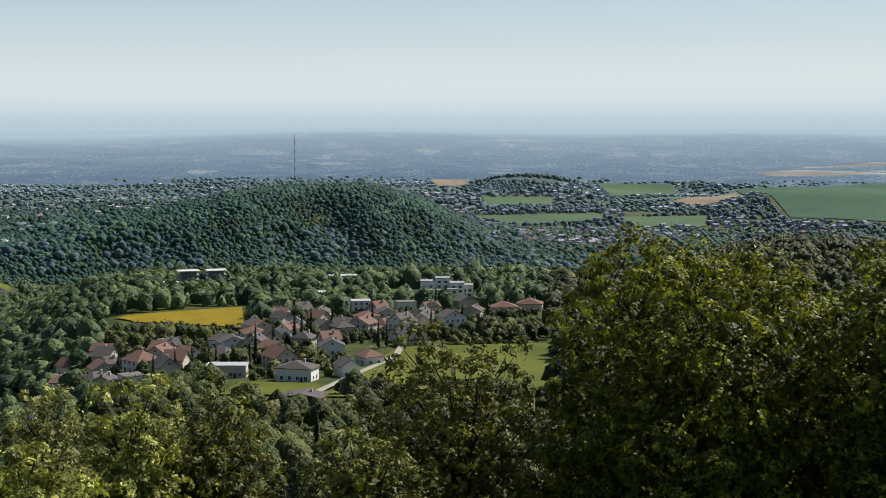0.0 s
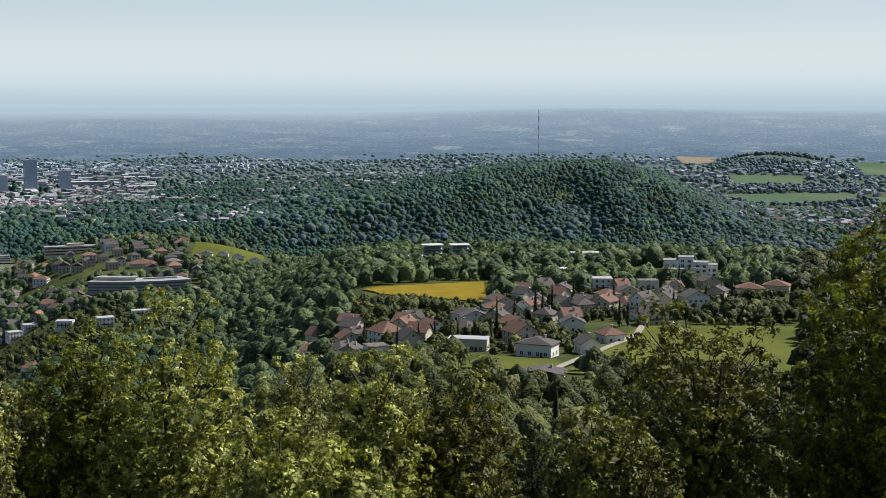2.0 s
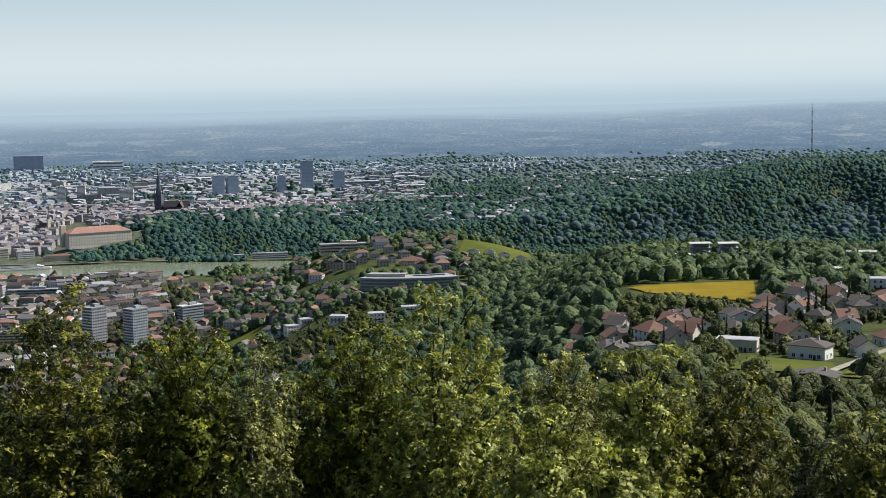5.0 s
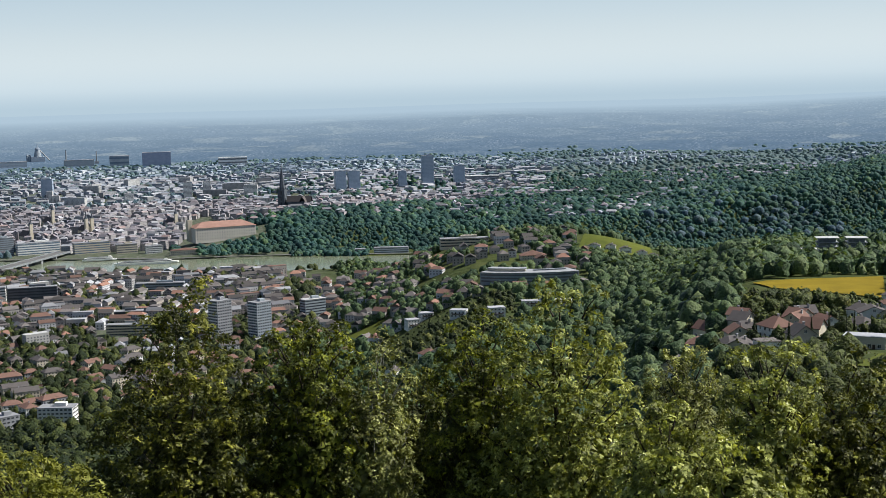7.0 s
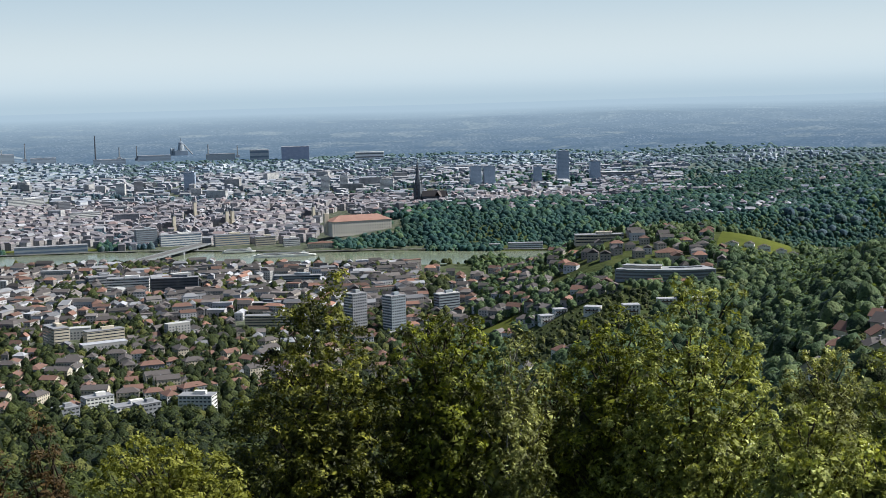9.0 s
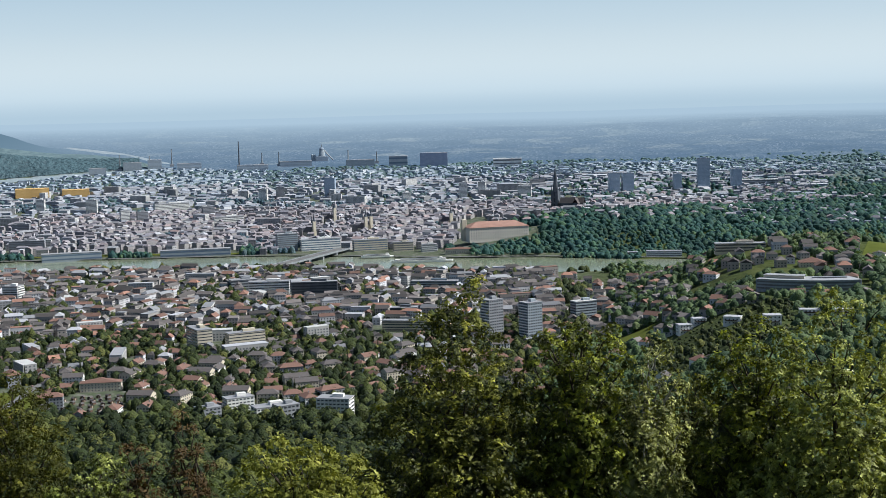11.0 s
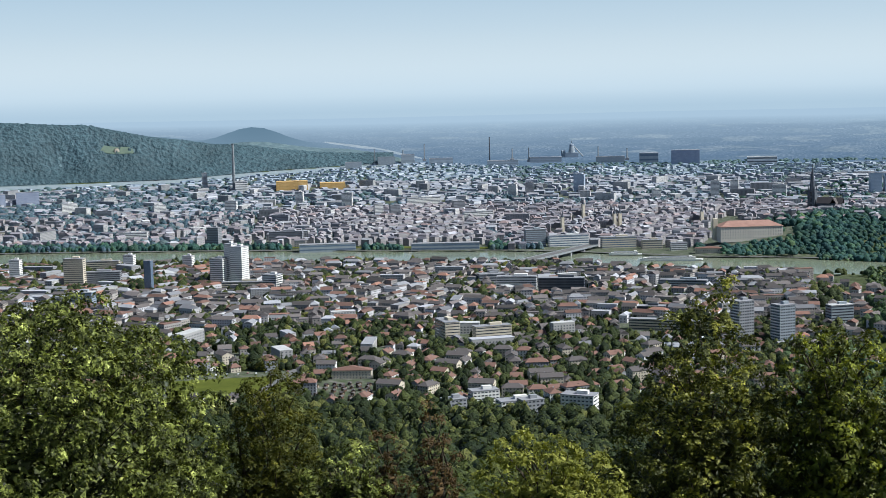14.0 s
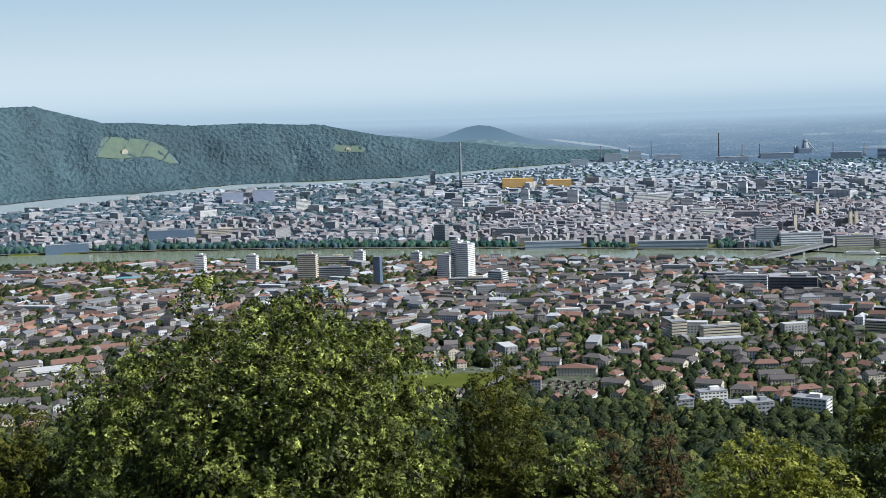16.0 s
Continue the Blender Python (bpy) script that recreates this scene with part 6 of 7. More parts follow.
tower("works_hall", 35.3, 6250, 130, 60, 30, 0, M_WHITE, "large white works hall with pale roof", 2, M_GLASS_FAR, roof=M_ROOF_LIGHT, cap=False, category="hall")
tower("works_hall", 38.4, 6450, 130, 60, 60, 0, M_PURPLE, "tall dark steelworks hall", 3, M_PURPLE, cap=False, category="hall")
tower("works_hall", 39.9, 6600, 90, 60, 44, 0, M_CONCRETE_BLUE, "grey steelworks hall with dark bands", 2, M_BLUE_GLASS, cap=False, category="hall")
tower("orange_hall", 54.9, 4826, 110, 60, 32, 0, M_ORANGE, "orange clad logistics hall", 3, M_ORANGE, roof=M_ORANGE, cap=False, category="hall")
tower("orange_hall", 53.2, 4850, 90, 60, 22, 0, M_ORANGE, "lower yellow-orange clad storage hall", 2, M_ORANGE, roof=M_ORANGE, cap=False, category="hall")
tower("violet_hall", 66.9, 4495, 70, 40, 36, 0, M_PURPLE, "violet-grey harbour silo hall", 3, M_PURPLE, cap=False, category="hall")
tower("violet_hall", 65.6, 4500, 70, 40, 40, 0, M_PURPLE, "violet and white harbour warehouse", 4, M_PURPLE, cap=False, category="hall")
tower("silo_tower", 58.5, 5000, 20, 20, 62, 0, M_CONCRETE_BLUE, "grey silo tower by the harbour", 14, M_GLASS_FAR)
tower("boiler_house", 57.0, 4790, 42, 30, 38, 0, M_WHITE, "white boiler house at the foot of a chimney", 5, M_GLASS_FAR)
tower("hospital", 49.4, 3816, 96, 20, 27, 14, M_WHITE, "long white hospital slab", 7, M_GLASS_FAR)
tower("hospital", 47.1, 3286, 72, 20, 24, 14, M_WHITE, "white hospital wing with long window bands", 6, M_GLASS_FAR)
tower("white_tower", 57.45, 3736, 32, 20, 36, -12, M_WHITE, "white cube tower in the new town", 9, M_GLASS_FAR)
for b, d, w, h in ((50.6, 3420, 26, 34), (51.3, 3440, 22, 38), (52.6, 3900, 30, 40), (45.6, 4150, 26, 40), (44.9, 4200, 26, 42), (37.2, 4060, 24, 46), (36.4, 4100, 24, 44), (34.6, 4000, 40, 34), (47.9, 3560, 30, 32), (54.6, 4050, 24, 38), (60.4, 3800, 34, 28), (62.6, 3700, 40, 24), (64.0, 4050, 44, 26), (72.2, 3560, 40, 26), (39.6, 3900, 24, 30), (55.4, 3300, 40, 26)):
    tower("town_block", b, d, w, 18, h, 14 * math.sin(b * 7), M_WHITE if (b * 10) % 3 < 1.4 else M_CONCRETE, "pale tower block standing out of the town", max(4, int(h / 3.3)), M_GLASS_FAR, group="town tower blocks")


def smokestack(b, d, h, r, label, material):
    ob = thing_at("chimney_stack", b, d, label, "chimney")
    part("shaft", tube_bm([(0, 0, -2), (0, 0, h * 0.5), (0, 0, h)], [r, r * 0.78, r * 0.62], 14), material, ob)
    part("rim", tube_bm([(0, 0, h - 1.5), (0, 0, h + 0.6)], [r * 0.7, r * 0.7], 14), M_STONE, ob)
    part("base", box_bm((r * 5, r * 5, 12), (0, 0, 5), 0.3), M_CONCRETE, ob)


smokestack(57.3, 4858, 168, 6.0, "tall grey power station chimney", M_STEEL)
smokestack(46.55, 6900, 128, 4.2, "dark soot-stained steelworks chimney", M_STONE)
for b, d, h in ((51.4, 7000, 80), (44.9, 6900, 70), (45.6, 7100, 62), (42.0, 7000, 66), (40.8, 6900, 58), (49.3, 7300, 90), (50.2, 7200, 66)):
    smokestack(b, d, h, 4.0, "steelworks chimney in the haze", M_STEEL)
for b, d, w, h in ((50.9, 7000, 90, 50), (50.0, 7150, 70, 58), (48.6, 6900, 120, 34), (44.2, 6850, 160, 30), (41.5, 6700, 140, 34), (46.0, 6600, 150, 26), (52.3, 6600, 80, 40)):
    tower("works_hall", b, d, w, 50, h * 0.8, 0, M_HAZE_WALL if (b * 10) % 2 < 1 else M_CONCRETE_BLUE, "grey-blue steelworks hall in the haze", 2, M_CONCRETE_BLUE, cap=False, category="hall", group="steelworks")


def blast_furnace(b, d):
    """A furnace tower: broad foot, tapering stack house, domed head and a sloping hoist."""
    ob = thing_at("blast_furnace", b, d, "tall grey-blue blast furnace with a domed head", "furnace")
    part("foot", box_bm((70, 40, 26), (0, 0, 13), 0.5), M_HAZE_WALL, ob)
    part("stack_house", tube_bm([(0, 0, 24), (0, 0, 48), (0, 0, 62)], [20, 16, 12], 12), M_CONCRETE_BLUE, ob)
    part("dome", tube_bm([(0, 0, 62), (0, 0, 68), (0, 0, 73), (0, 0, 75)], [14, 13, 8, 2], 12), M_HAZE_ROOF, ob)
    part("vent_pipe", tube_bm([(0, 0, 74), (0, 0, 90)], [2, 1.4], 6), M_STEEL, ob)
    part("hoist", tube_bm([(60, 0, 4), (12, 0, 60)], [3.5, 3.5], 6), M_STEEL, ob)
    for x in (-52, -40):
        part("hot_stove", tube_bm([(x, 0, 0), (x, 0, 34), (x, 0, 39)], [6, 6, 2.5], 10), M_CONCRETE_BLUE, ob)


blast_furnace(43.1, 7400)


def mast(b, d, h):
    """A guyed lattice mast in red and white sections."""
    ob = thing_at("radio_mast", b, d, "tall red and white lattice radio mast on the hill", "mast")
    n = 12
    for k in range(n):
        z0, z1 = h * k / n, h * (k + 1) / n
        bm = bmesh.new()
        for i in range(3):
            a, a2 = 2.094 * i, 2.094 * (i + 1)
            p0, p1 = (1.3 * math.cos(a), 1.3 * math.sin(a)), (1.3 * math.cos(a2), 1.3 * math.sin(a2))
            tube_bm([(*p0, z0), (*p0, z1)], [0.42, 0.42], 5, bm)
            tube_bm([(*p0, z0), (*p1, (z0 + z1) / 2), (*p0, z1)], [0.2, 0.2, 0.2], 4, bm)
        part("section", bm, M_RED_PAINT if k % 2 == 0 else M_WHITE_PAINT, ob)
    part("antenna", tube_bm([(0, 0, h), (0, 0, h + 7)], [0.5, 0.2], 6), M_STEEL, ob)
    for i in range(3):
        a = 2.094 * i + 0.5
        part("guy_wire", tube_bm([(0, 0, h * 0.72), (50 * math.cos(a), 50 * math.sin(a), 0)], [0.06, 0.06], 4), M_STEEL, ob)


mast(6.24, 3150, 122)
smokestack(2.2, 3080, 32, 1.4, "slim aerial pole on the hill", M_STEEL)


def bridge():
    """The road bridge: deck, parapets, lamp posts and piers between the two banks."""
    p, _ = at(45.3, 2330, 6)
    q, _ = at(42.3, 2600, 7)
    ob = tagged(empty("road_bridge", p), "long grey steel road bridge across the river", "bridge")
    v = q - p
    length, turn = v.length, math.atan2(v.y, v.x)
    ob.matrix_basis = Matrix.Translation(p) @ Matrix.Rotation(turn, 4, "Z")
    deck = part("deck", box_bm((length, 26, 2.2), (length / 2, 0, 0), 0.2), M_STEEL, ob)
    part("roadway", box_bm((length, 22, 0.2), (length / 2, 0, 1.25)), M_ASPHALT, deck)
    for s in (-1, 1):
        part("parapet", box_bm((length, 0.5, 1.3), (length / 2, s * 12.6, 1.9), 0.05), M_STEEL, ob)
    for i in range(4):
        part("pier", box_bm((5, 24, 12), (length * (0.2 + 0.2 * i), 0, -6), 0.4), M_CONCRETE, ob)
    for i in range(12):
        part("lamp_post", tube_bm([(length * (i + 0.5) / 12, 11, 1.2), (length * (i + 0.5) / 12, 11, 10), (length * (i + 0.5) / 12, 8, 10.6)], [0.2, 0.15, 0.12], 5), M_STEEL, ob)


bridge()


def ship(b, d, length, label):
    where, s = at(b, d, -1.0)
    ob = tagged(empty("river_ship", where + Vector((0, 0, 1)), radians(b + 2)), label, "ship")
    bm = bmesh.new()
    lo, hi = [], []
    for t, w in ((-0.5, 0.6), (-0.42, 1), (0.36, 1), (0.47, 0.55), (0.5, 0.05)):
        lo.append((t * length, w * 5.2))
    up, dn = [], []
    for x, w in lo:
        dn.append([bm.verts.new((x, -w * 0.9, 0)), bm.verts.new((x, w * 0.9, 0))])
        up.append([bm.verts.new((x, -w, 2.6)), bm.verts.new((x, w, 2.6))])
    for i in range(4):
        bm.faces.new((dn[i][0], dn[i + 1][0], up[i + 1][0], up[i][0]))
        bm.faces.new((dn[i][1], up[i][1], up[i + 1][1], dn[i + 1][1]))
        bm.faces.new((up[i][0], up[i + 1][0], up[i + 1][1], up[i][1]))
    bm.faces.new((dn[0][0], up[0][0], up[0][1], dn[0][1]))
    bmesh.ops.recalc_face_normals(bm, faces=bm.faces)
    part("hull", bm, M_WHITE, ob)
    cab = part("cabin_deck", box_bm((length * 0.82, 8.6, 2.6), (-length * 0.03, 0, 3.9), 0.15), M_WHITE, ob)
    part("window_band", box_bm((length * 0.8, 8.7, 1.1), (-length * 0.03, 0, 4.0)), M_GLASS_FAR, cab)
    part("sun_deck", box_bm((length * 0.6, 8.2, 0.3), (-length * 0.05, 0, 6.0), 0.05), M_STEEL, ob)
    part("wheelhouse", box_bm((6, 5, 2.4), (length * 0.3, 0, 6.4), 0.2), M_WHITE, ob)


ship(39.0, 2392, 110, "long white river cruise ship at the quay")
ship(40.9, 2480, 60, "white excursion boat moored near the bridge")

def row_house(b, d, length, turn, roof, label):
    """A long two-storey terrace with a pitched roof, chimneys and window bands."""
    ob = thing_at("terrace_row", b, d, label, "house", turn, "terrace rows")
    TAKEN.append((b, d, math.degrees((length * 0.5 * abs(math.cos(radians(turn))) + 7) / d), length * 0.5 * abs(math.sin(radians(turn))) + 9))
    part("wall", house_walls(11, length, 7.5, 4.0), M_CREAM, ob).matrix_basis = Matrix.Rotation(radians(90), 4, "Z")
    part("roof", gable_roof(11, length, 7.5, 4.2, 0.6, 0.3), roof, ob).matrix_basis = Matrix.Rotation(radians(90), 4, "Z")
    for z in (1.8, 4.8):
        part("window_band", box_bm((length - 4, 0.16, 1.3), (0, -5.52, z)), M_GLASS, ob)
    for i in range(max(2, int(length / 18))):
        part("chimney", box_bm((1.0, 1.0, 2.6), ((i + 0.5) * length / max(2, int(length / 18)) - length / 2, 1.5, 11.2), 0.05), M_TILE_RED, ob)


for b, d, ln, tn in ((74.6, 1640, 70, 8), (72.2, 1640, 60, 10), (70.2, 1660, 64, 6), (75.0, 1720, 76, 8), (72.4, 1730, 70, 10), (69.9, 1750, 60, 8), (74.2, 1800, 80, 6), (71.6, 1820, 66, 12), (69.2, 1840, 54, 8), (75.4, 1880, 60, 60), (73.0, 1900, 70, 8), (70.6, 1920, 60, 62), (67.4, 1930, 60, 55), (66.6, 1700, 50, 20), (76.2, 1560, 60, 14), (73.6, 1560, 56, 12)):
    row_house(b, d, ln, tn, RED if int(b * 10) % 3 else GREY, "long terrace row with a weathered red-brown roof")
tower("market_hall", 74.5, 1520, 44, 30, 8, 12, M_WHITE, "low white market hall with flat roof", 2, roof=M_ROOF_LIGHT, cap=False, category="hall")

# ---- parked cars by the pitch, and allotment huts ----
def parked_car(b, d, turn, paint, label):
    ob = thing_at("parked_car", b, d, label, "car", turn, "cars parked by the pitch", 0.3)
    TAKEN.append((b, d, 0.2, 8))
    bm = bmesh.new()
    rows = []
    for x, z, w in ((-2.2, 0.75, 0.78), (-2.1, 0.95, 0.84), (-1.2, 1.02, 0.86), (-0.6, 1.48, 0.68), (0.9, 1.5, 0.68), (1.7, 1.05, 0.84), (2.15, 0.95, 0.82), (2.2, 0.7, 0.78)):
        rows.append([bm.verts.new((x, -w, 0.35)), bm.verts.new((x, -w, z)), bm.verts.new((x, w, z)), bm.verts.new((x, w, 0.35))])
    for p, q in zip(rows, rows[1:]):
        for i in range(4):
            bm.faces.new((p[i], p[(i + 1) % 4], q[(i + 1) % 4], q[i]))
    bm.faces.new(rows[0])
    bm.faces.new(rows[-1][::-1])
    bmesh.ops.recalc_face_normals(bm, faces=bm.faces)
    part("body", bm, paint, ob)
    part("side_glass", box_bm((1.7, 1.5, 0.34), (0.15, 0, 1.24), 0.05), M_GLASS, ob)
    for x in (-1.35, 1.4):
        for y in (-0.8, 0.8):
            part("wheel", tube_bm([(x, y - 0.1, 0.32), (x, y + 0.1, 0.32)], [0.32, 0.32], 10), M_GLASS, ob)


for i in range(13):
    parked_car(60.0 - i * 0.42 + 0.05 * math.sin(i * 5), 1412 + 2 * math.sin(i * 3), 88 + 6 * math.sin(i * 7), (M_WHITE_PAINT, M_STEEL, M_WHITE_PAINT, M_RED_PAINT)[i % 4], "%s car parked beside the sports pitch" % ("white", "grey", "white", "dark red")[i % 4])


def garden_hut(b, d, turn, label):
    ob = thing_at("garden_hut", b, d, label, "hut", turn, "allotment huts")
    TAKEN.append((b, d, 0.18, 5))
    part("wall", house_walls(3.6, 4.4, 2.3, 1.0), M_BROWN, ob)
    part("roof", gable_roof(3.6, 4.4, 2.3, 1.0, 0.4, 0.12), M_TILE_GREY, ob)
    part("door", box_bm((0.8, 0.08, 1.9), (0.6, -2.22, 0.95)), M_CREAM, ob)


for i in range(6):
    for j in range(7):
        garden_hut(51.9 + j * 0.38 + 0.08 * math.sin(i * 5 + j), 1248 + i * 16 + 4 * math.sin(j * 4 + i), 40 * math.sin(i * 3 + j * 5), "small brown wooden garden hut")
OPEN.append((51.5, 54.6, 1240, 1345))
OPEN.append((54.4, 60.4, 1400, 1424))

# ---- suburbs and town ----
def slabs(name, b, d, sizes, heights, turn0, label, roofs):
    """Long flat-roofed blocks standing out of the smaller houses."""
    quarter(name, b, d, label, sizes, heights, roofs, [M_BLOCK, M_GLASS_FAR, M_FLAT_ROOF, M_ROOF_LIGHT, M_TILE_GREY], turn0, kinds=("flat",), pane=(2.0, 1.7), pitch=3.6)
    for q, e in zip(b, d):
        TAKEN.append((float(q), float(e), math.degrees(24 / float(e)), 20))


b, d = spaced(*scatter(35, 60, 1420, 2300, 60, lambda b, d: free(b, d) & (d < profile(RIVER_NEAR, b) - 60)), 92)
slabs("slab_blocks", b[:20], d[:20], ((11, 15), (24, 52)), (11, 20), 0.9, "pale plastered apartment slabs among the suburb houses", (2, 2, 3))
b, d = spaced(*scatter(60, 78, 1900, 2560, 60, lambda b, d: free(b, d) & (d < profile(RIVER_NEAR, b) - 60)), 88)
slabs("riverside_slabs", b[:34], d[:34], ((12, 18), (28, 70)), (10, 17), 0.3, "white and grey housing slabs near the river", (2, 2, 2, 3))
b, d = spaced(*scatter(33, 78, 2860, 5000, 90, lambda b, d: free(b, d) & (d > profile(RIVER_FAR, b) + 120) & (height(b, d) < 6)), 140)
slabs("town_slabs", b[:85], d[:85], ((13, 20), (30, 75)), (14, 27), 0.4, "long pale office and housing blocks across the town", (2, 2, 3))

near_b, near_d = spaced(*scatter(33.5, 80, 1225, 1700, 12, free), 22)
order = np.argsort(near_d)
near_b, near_d = near_b[order], near_d[order]
HOUSE_KINDS = []
for i in range(14):
    w, l, h = ((9, 11, 5.6), (10, 13, 6.2), (10, 12, 8.6), (11, 15, 6.0), (12, 20, 11.5), (12, 17, 9.0), (13, 24, 12.5))[i % 7]
    kind = ("gable", "hip")[i % 2]
    ob = tagged(empty("suburb_house", (0, 0, -500)), ("plastered suburb house with a red tiled roof", "plastered suburb house with a weathered grey roof")[int(i % 5 not in (0, 2, 3))], "house", "suburb houses")
    part("wall", house_walls(w, l, h, 3.0, kind == "gable"), (M_WHITE, M_CREAM, M_CREAM, M_CONCRETE, M_WHITE)[i % 5], ob)
    part("roof", gable_roof(w, l, h, 3.2, 0.5, 0.25, 0.0 if kind == "gable" else 0.8), (RED, GREY, RED, RED, GREY)[i % 5], ob)
    part("chimney", box_bm((0.8, 0.9, 2.4), (w * 0.15, l * 0.2, h + 2.8)), M_CONCRETE, ob)
    bm = bmesh.new()
    for fl in range(max(1, int(h / 2.8))):
        for k in range(int(w / 2.8)):
            x = (k + 0.5) * w / int(w / 2.8) - w / 2
            for s in (-1, 1):
                box_bm((1.2, 0.12, 1.4), (x, s * l / 2, 1.6 + fl * 2.8), 0, bm)
        for k in range(int(l / 3)):
            y = (k + 0.5) * l / int(l / 3) - l / 2
            for s in (-1, 1):
                box_bm((0.12, 1.2, 1.4), (s * w / 2, y, 1.6 + fl * 2.8), 0, bm)
    tagged(part("glazing", bm, M_GLASS, ob), kind="stuff")
    HOUSE_KINDS.append(ob)
used = set()
for i in range(min(300, len(near_b))):
    where, _ = on_ground(near_b[i], near_d[i])
    turn = 0.9 + 0.5 * math.sin(near_b[i] * 0.35) + (math.pi / 2) * int(rng.integers(2)) + rng.normal(0, 0.06)
    m = Matrix.Translation(where) @ Matrix.Rotation(turn, 4, "Z")
    k = int(rng.integers(14))
    if k not in used:
        used.add(k)
        HOUSE_KINDS[k].matrix_basis = m
    else:
        copy_thing(HOUSE_KINDS[k], m)
quarter("suburb_houses", near_b[300:], near_d[300:], "plastered suburb houses with red and grey pitched roofs", ((8, 12), (9, 16)), (5.5, 10), (2, 3, 3, 2, 4), HOUSE_MATS, 0.9, kinds=("gable", "hip", "gable"))
b, d = spaced(*scatter(33.5, 80, 1690, 2700, 12, lambda b, d: free(b, d) & (d < profile(RIVER_NEAR, b) - 25)), 17.5)
low = (b > 57.5) & (d > 2060)
quarter("riverside_quarter", b[~low], d[~low], "closely built town blocks with mixed roofs", ((9, 13), (13, 30)), (9, 17), (2, 3, 3, 3, 4), HOUSE_MATS, 0.6, kinds=("gable", "gable", "hip", "flat"))
quarter("riverside_estate", b[low], d[low], "low blocks and halls between riverside trees", ((10, 14), (16, 44)), (6, 11), (2, 2, 3, 4), HOUSE_MATS, 0.3, kinds=("gable", "flat", "gable"))
b, d = spaced(*scatter(34, 80, 2600, 3700, 14, lambda b, d: free(b, d) & (d > profile(RIVER_FAR, b) + np.where(b > 46, 80, 35)) & (height(b, d) < 6)), 18.5)
keep = (b < 56) | (rng.random(len(b)) < np.where(d > 3050, 0.36, 0.55))
b, d = b[keep], d[keep]
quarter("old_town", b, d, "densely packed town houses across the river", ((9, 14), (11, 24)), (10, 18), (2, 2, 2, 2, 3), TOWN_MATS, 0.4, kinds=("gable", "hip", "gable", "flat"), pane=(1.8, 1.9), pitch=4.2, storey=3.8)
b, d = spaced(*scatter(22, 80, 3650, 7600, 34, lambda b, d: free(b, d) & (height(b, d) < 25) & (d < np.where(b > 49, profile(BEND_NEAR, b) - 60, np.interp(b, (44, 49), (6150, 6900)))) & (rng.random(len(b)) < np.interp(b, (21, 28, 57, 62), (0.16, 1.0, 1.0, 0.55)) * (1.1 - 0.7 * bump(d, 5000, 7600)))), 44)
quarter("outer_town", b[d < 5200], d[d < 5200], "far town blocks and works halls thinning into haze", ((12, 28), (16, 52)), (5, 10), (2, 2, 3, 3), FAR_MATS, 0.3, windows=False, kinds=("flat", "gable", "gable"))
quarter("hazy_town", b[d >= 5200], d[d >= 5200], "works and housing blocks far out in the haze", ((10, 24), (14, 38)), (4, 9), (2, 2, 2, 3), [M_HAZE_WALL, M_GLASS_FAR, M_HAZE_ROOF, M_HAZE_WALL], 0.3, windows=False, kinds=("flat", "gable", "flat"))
b, d = spaced(*scatter(-24, 26, 2600, 6100, 40, lambda b, d: free(b, d) & (height(b, d) < 40) & (lumpy(b, d, 190, 4) > 0.52)), 34)
keep = rng.random(len(b)) < 1.15 - bump(d, 4800, 8200)
b, d = b[keep], d[keep]
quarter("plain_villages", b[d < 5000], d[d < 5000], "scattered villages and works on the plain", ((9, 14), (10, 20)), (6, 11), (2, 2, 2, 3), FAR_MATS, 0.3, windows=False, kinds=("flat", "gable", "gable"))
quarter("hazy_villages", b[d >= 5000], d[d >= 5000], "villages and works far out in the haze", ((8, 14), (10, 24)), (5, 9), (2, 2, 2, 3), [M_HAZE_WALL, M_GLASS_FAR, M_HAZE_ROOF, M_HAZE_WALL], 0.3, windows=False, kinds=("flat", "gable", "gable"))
b, d = spaced(*scatter(-22, -3.5, 2850, 3480, 24, free), 25)
quarter("valley_village", b, d, "village of pitched-roof houses in the side valley", ((9, 13), (10, 18)), (5, 8), (2, 3, 3), HOUSE_MATS, 0.5, windows=False, kinds=("gable", "hip"))
b, d = spaced(*scatter(14, 36, 2620, 4300, 30, lambda b, d: free(b, d) & (lumpy(b, d, 90, 3) > 0.66)), 40)
quarter("hill_suburb", b, d, "villas half hidden among trees on the hill's back", ((10, 15), (11, 20)), (7, 12), (2, 2, 3), TOWN_MATS, 0.3, windows=False, kinds=("gable", "hip"))
b, d = spaced(*scatter(20, 36, 2900, 3700, 18, lambda b, d: free(b, d) & (d > np.interp(b, (20, 24, 28, 36), (3690, 3600, 3200, 2900)))), 24)
quarter("upper_town", b, d, "town houses on the level ground behind the hill", ((9, 14), (11, 26)), (8, 15), (2, 2, 2, 3), TOWN_MATS, 0.3, windows=False, kinds=("gable", "hip", "flat"))
b, d = spaced(*scatter(20.5, 33.5, 1340, 2130, 14, lambda b, d: free(b, d) & (lumpy(b, d, 80, 7) > 0.22)), 23)
quarter("bank_villas", b, d, "villas among trees above the near bank", ((10, 14), (11, 18)), (6, 10), (2, 3, 3), HOUSE_MATS, 0.3, kinds=("gable", "hip"))


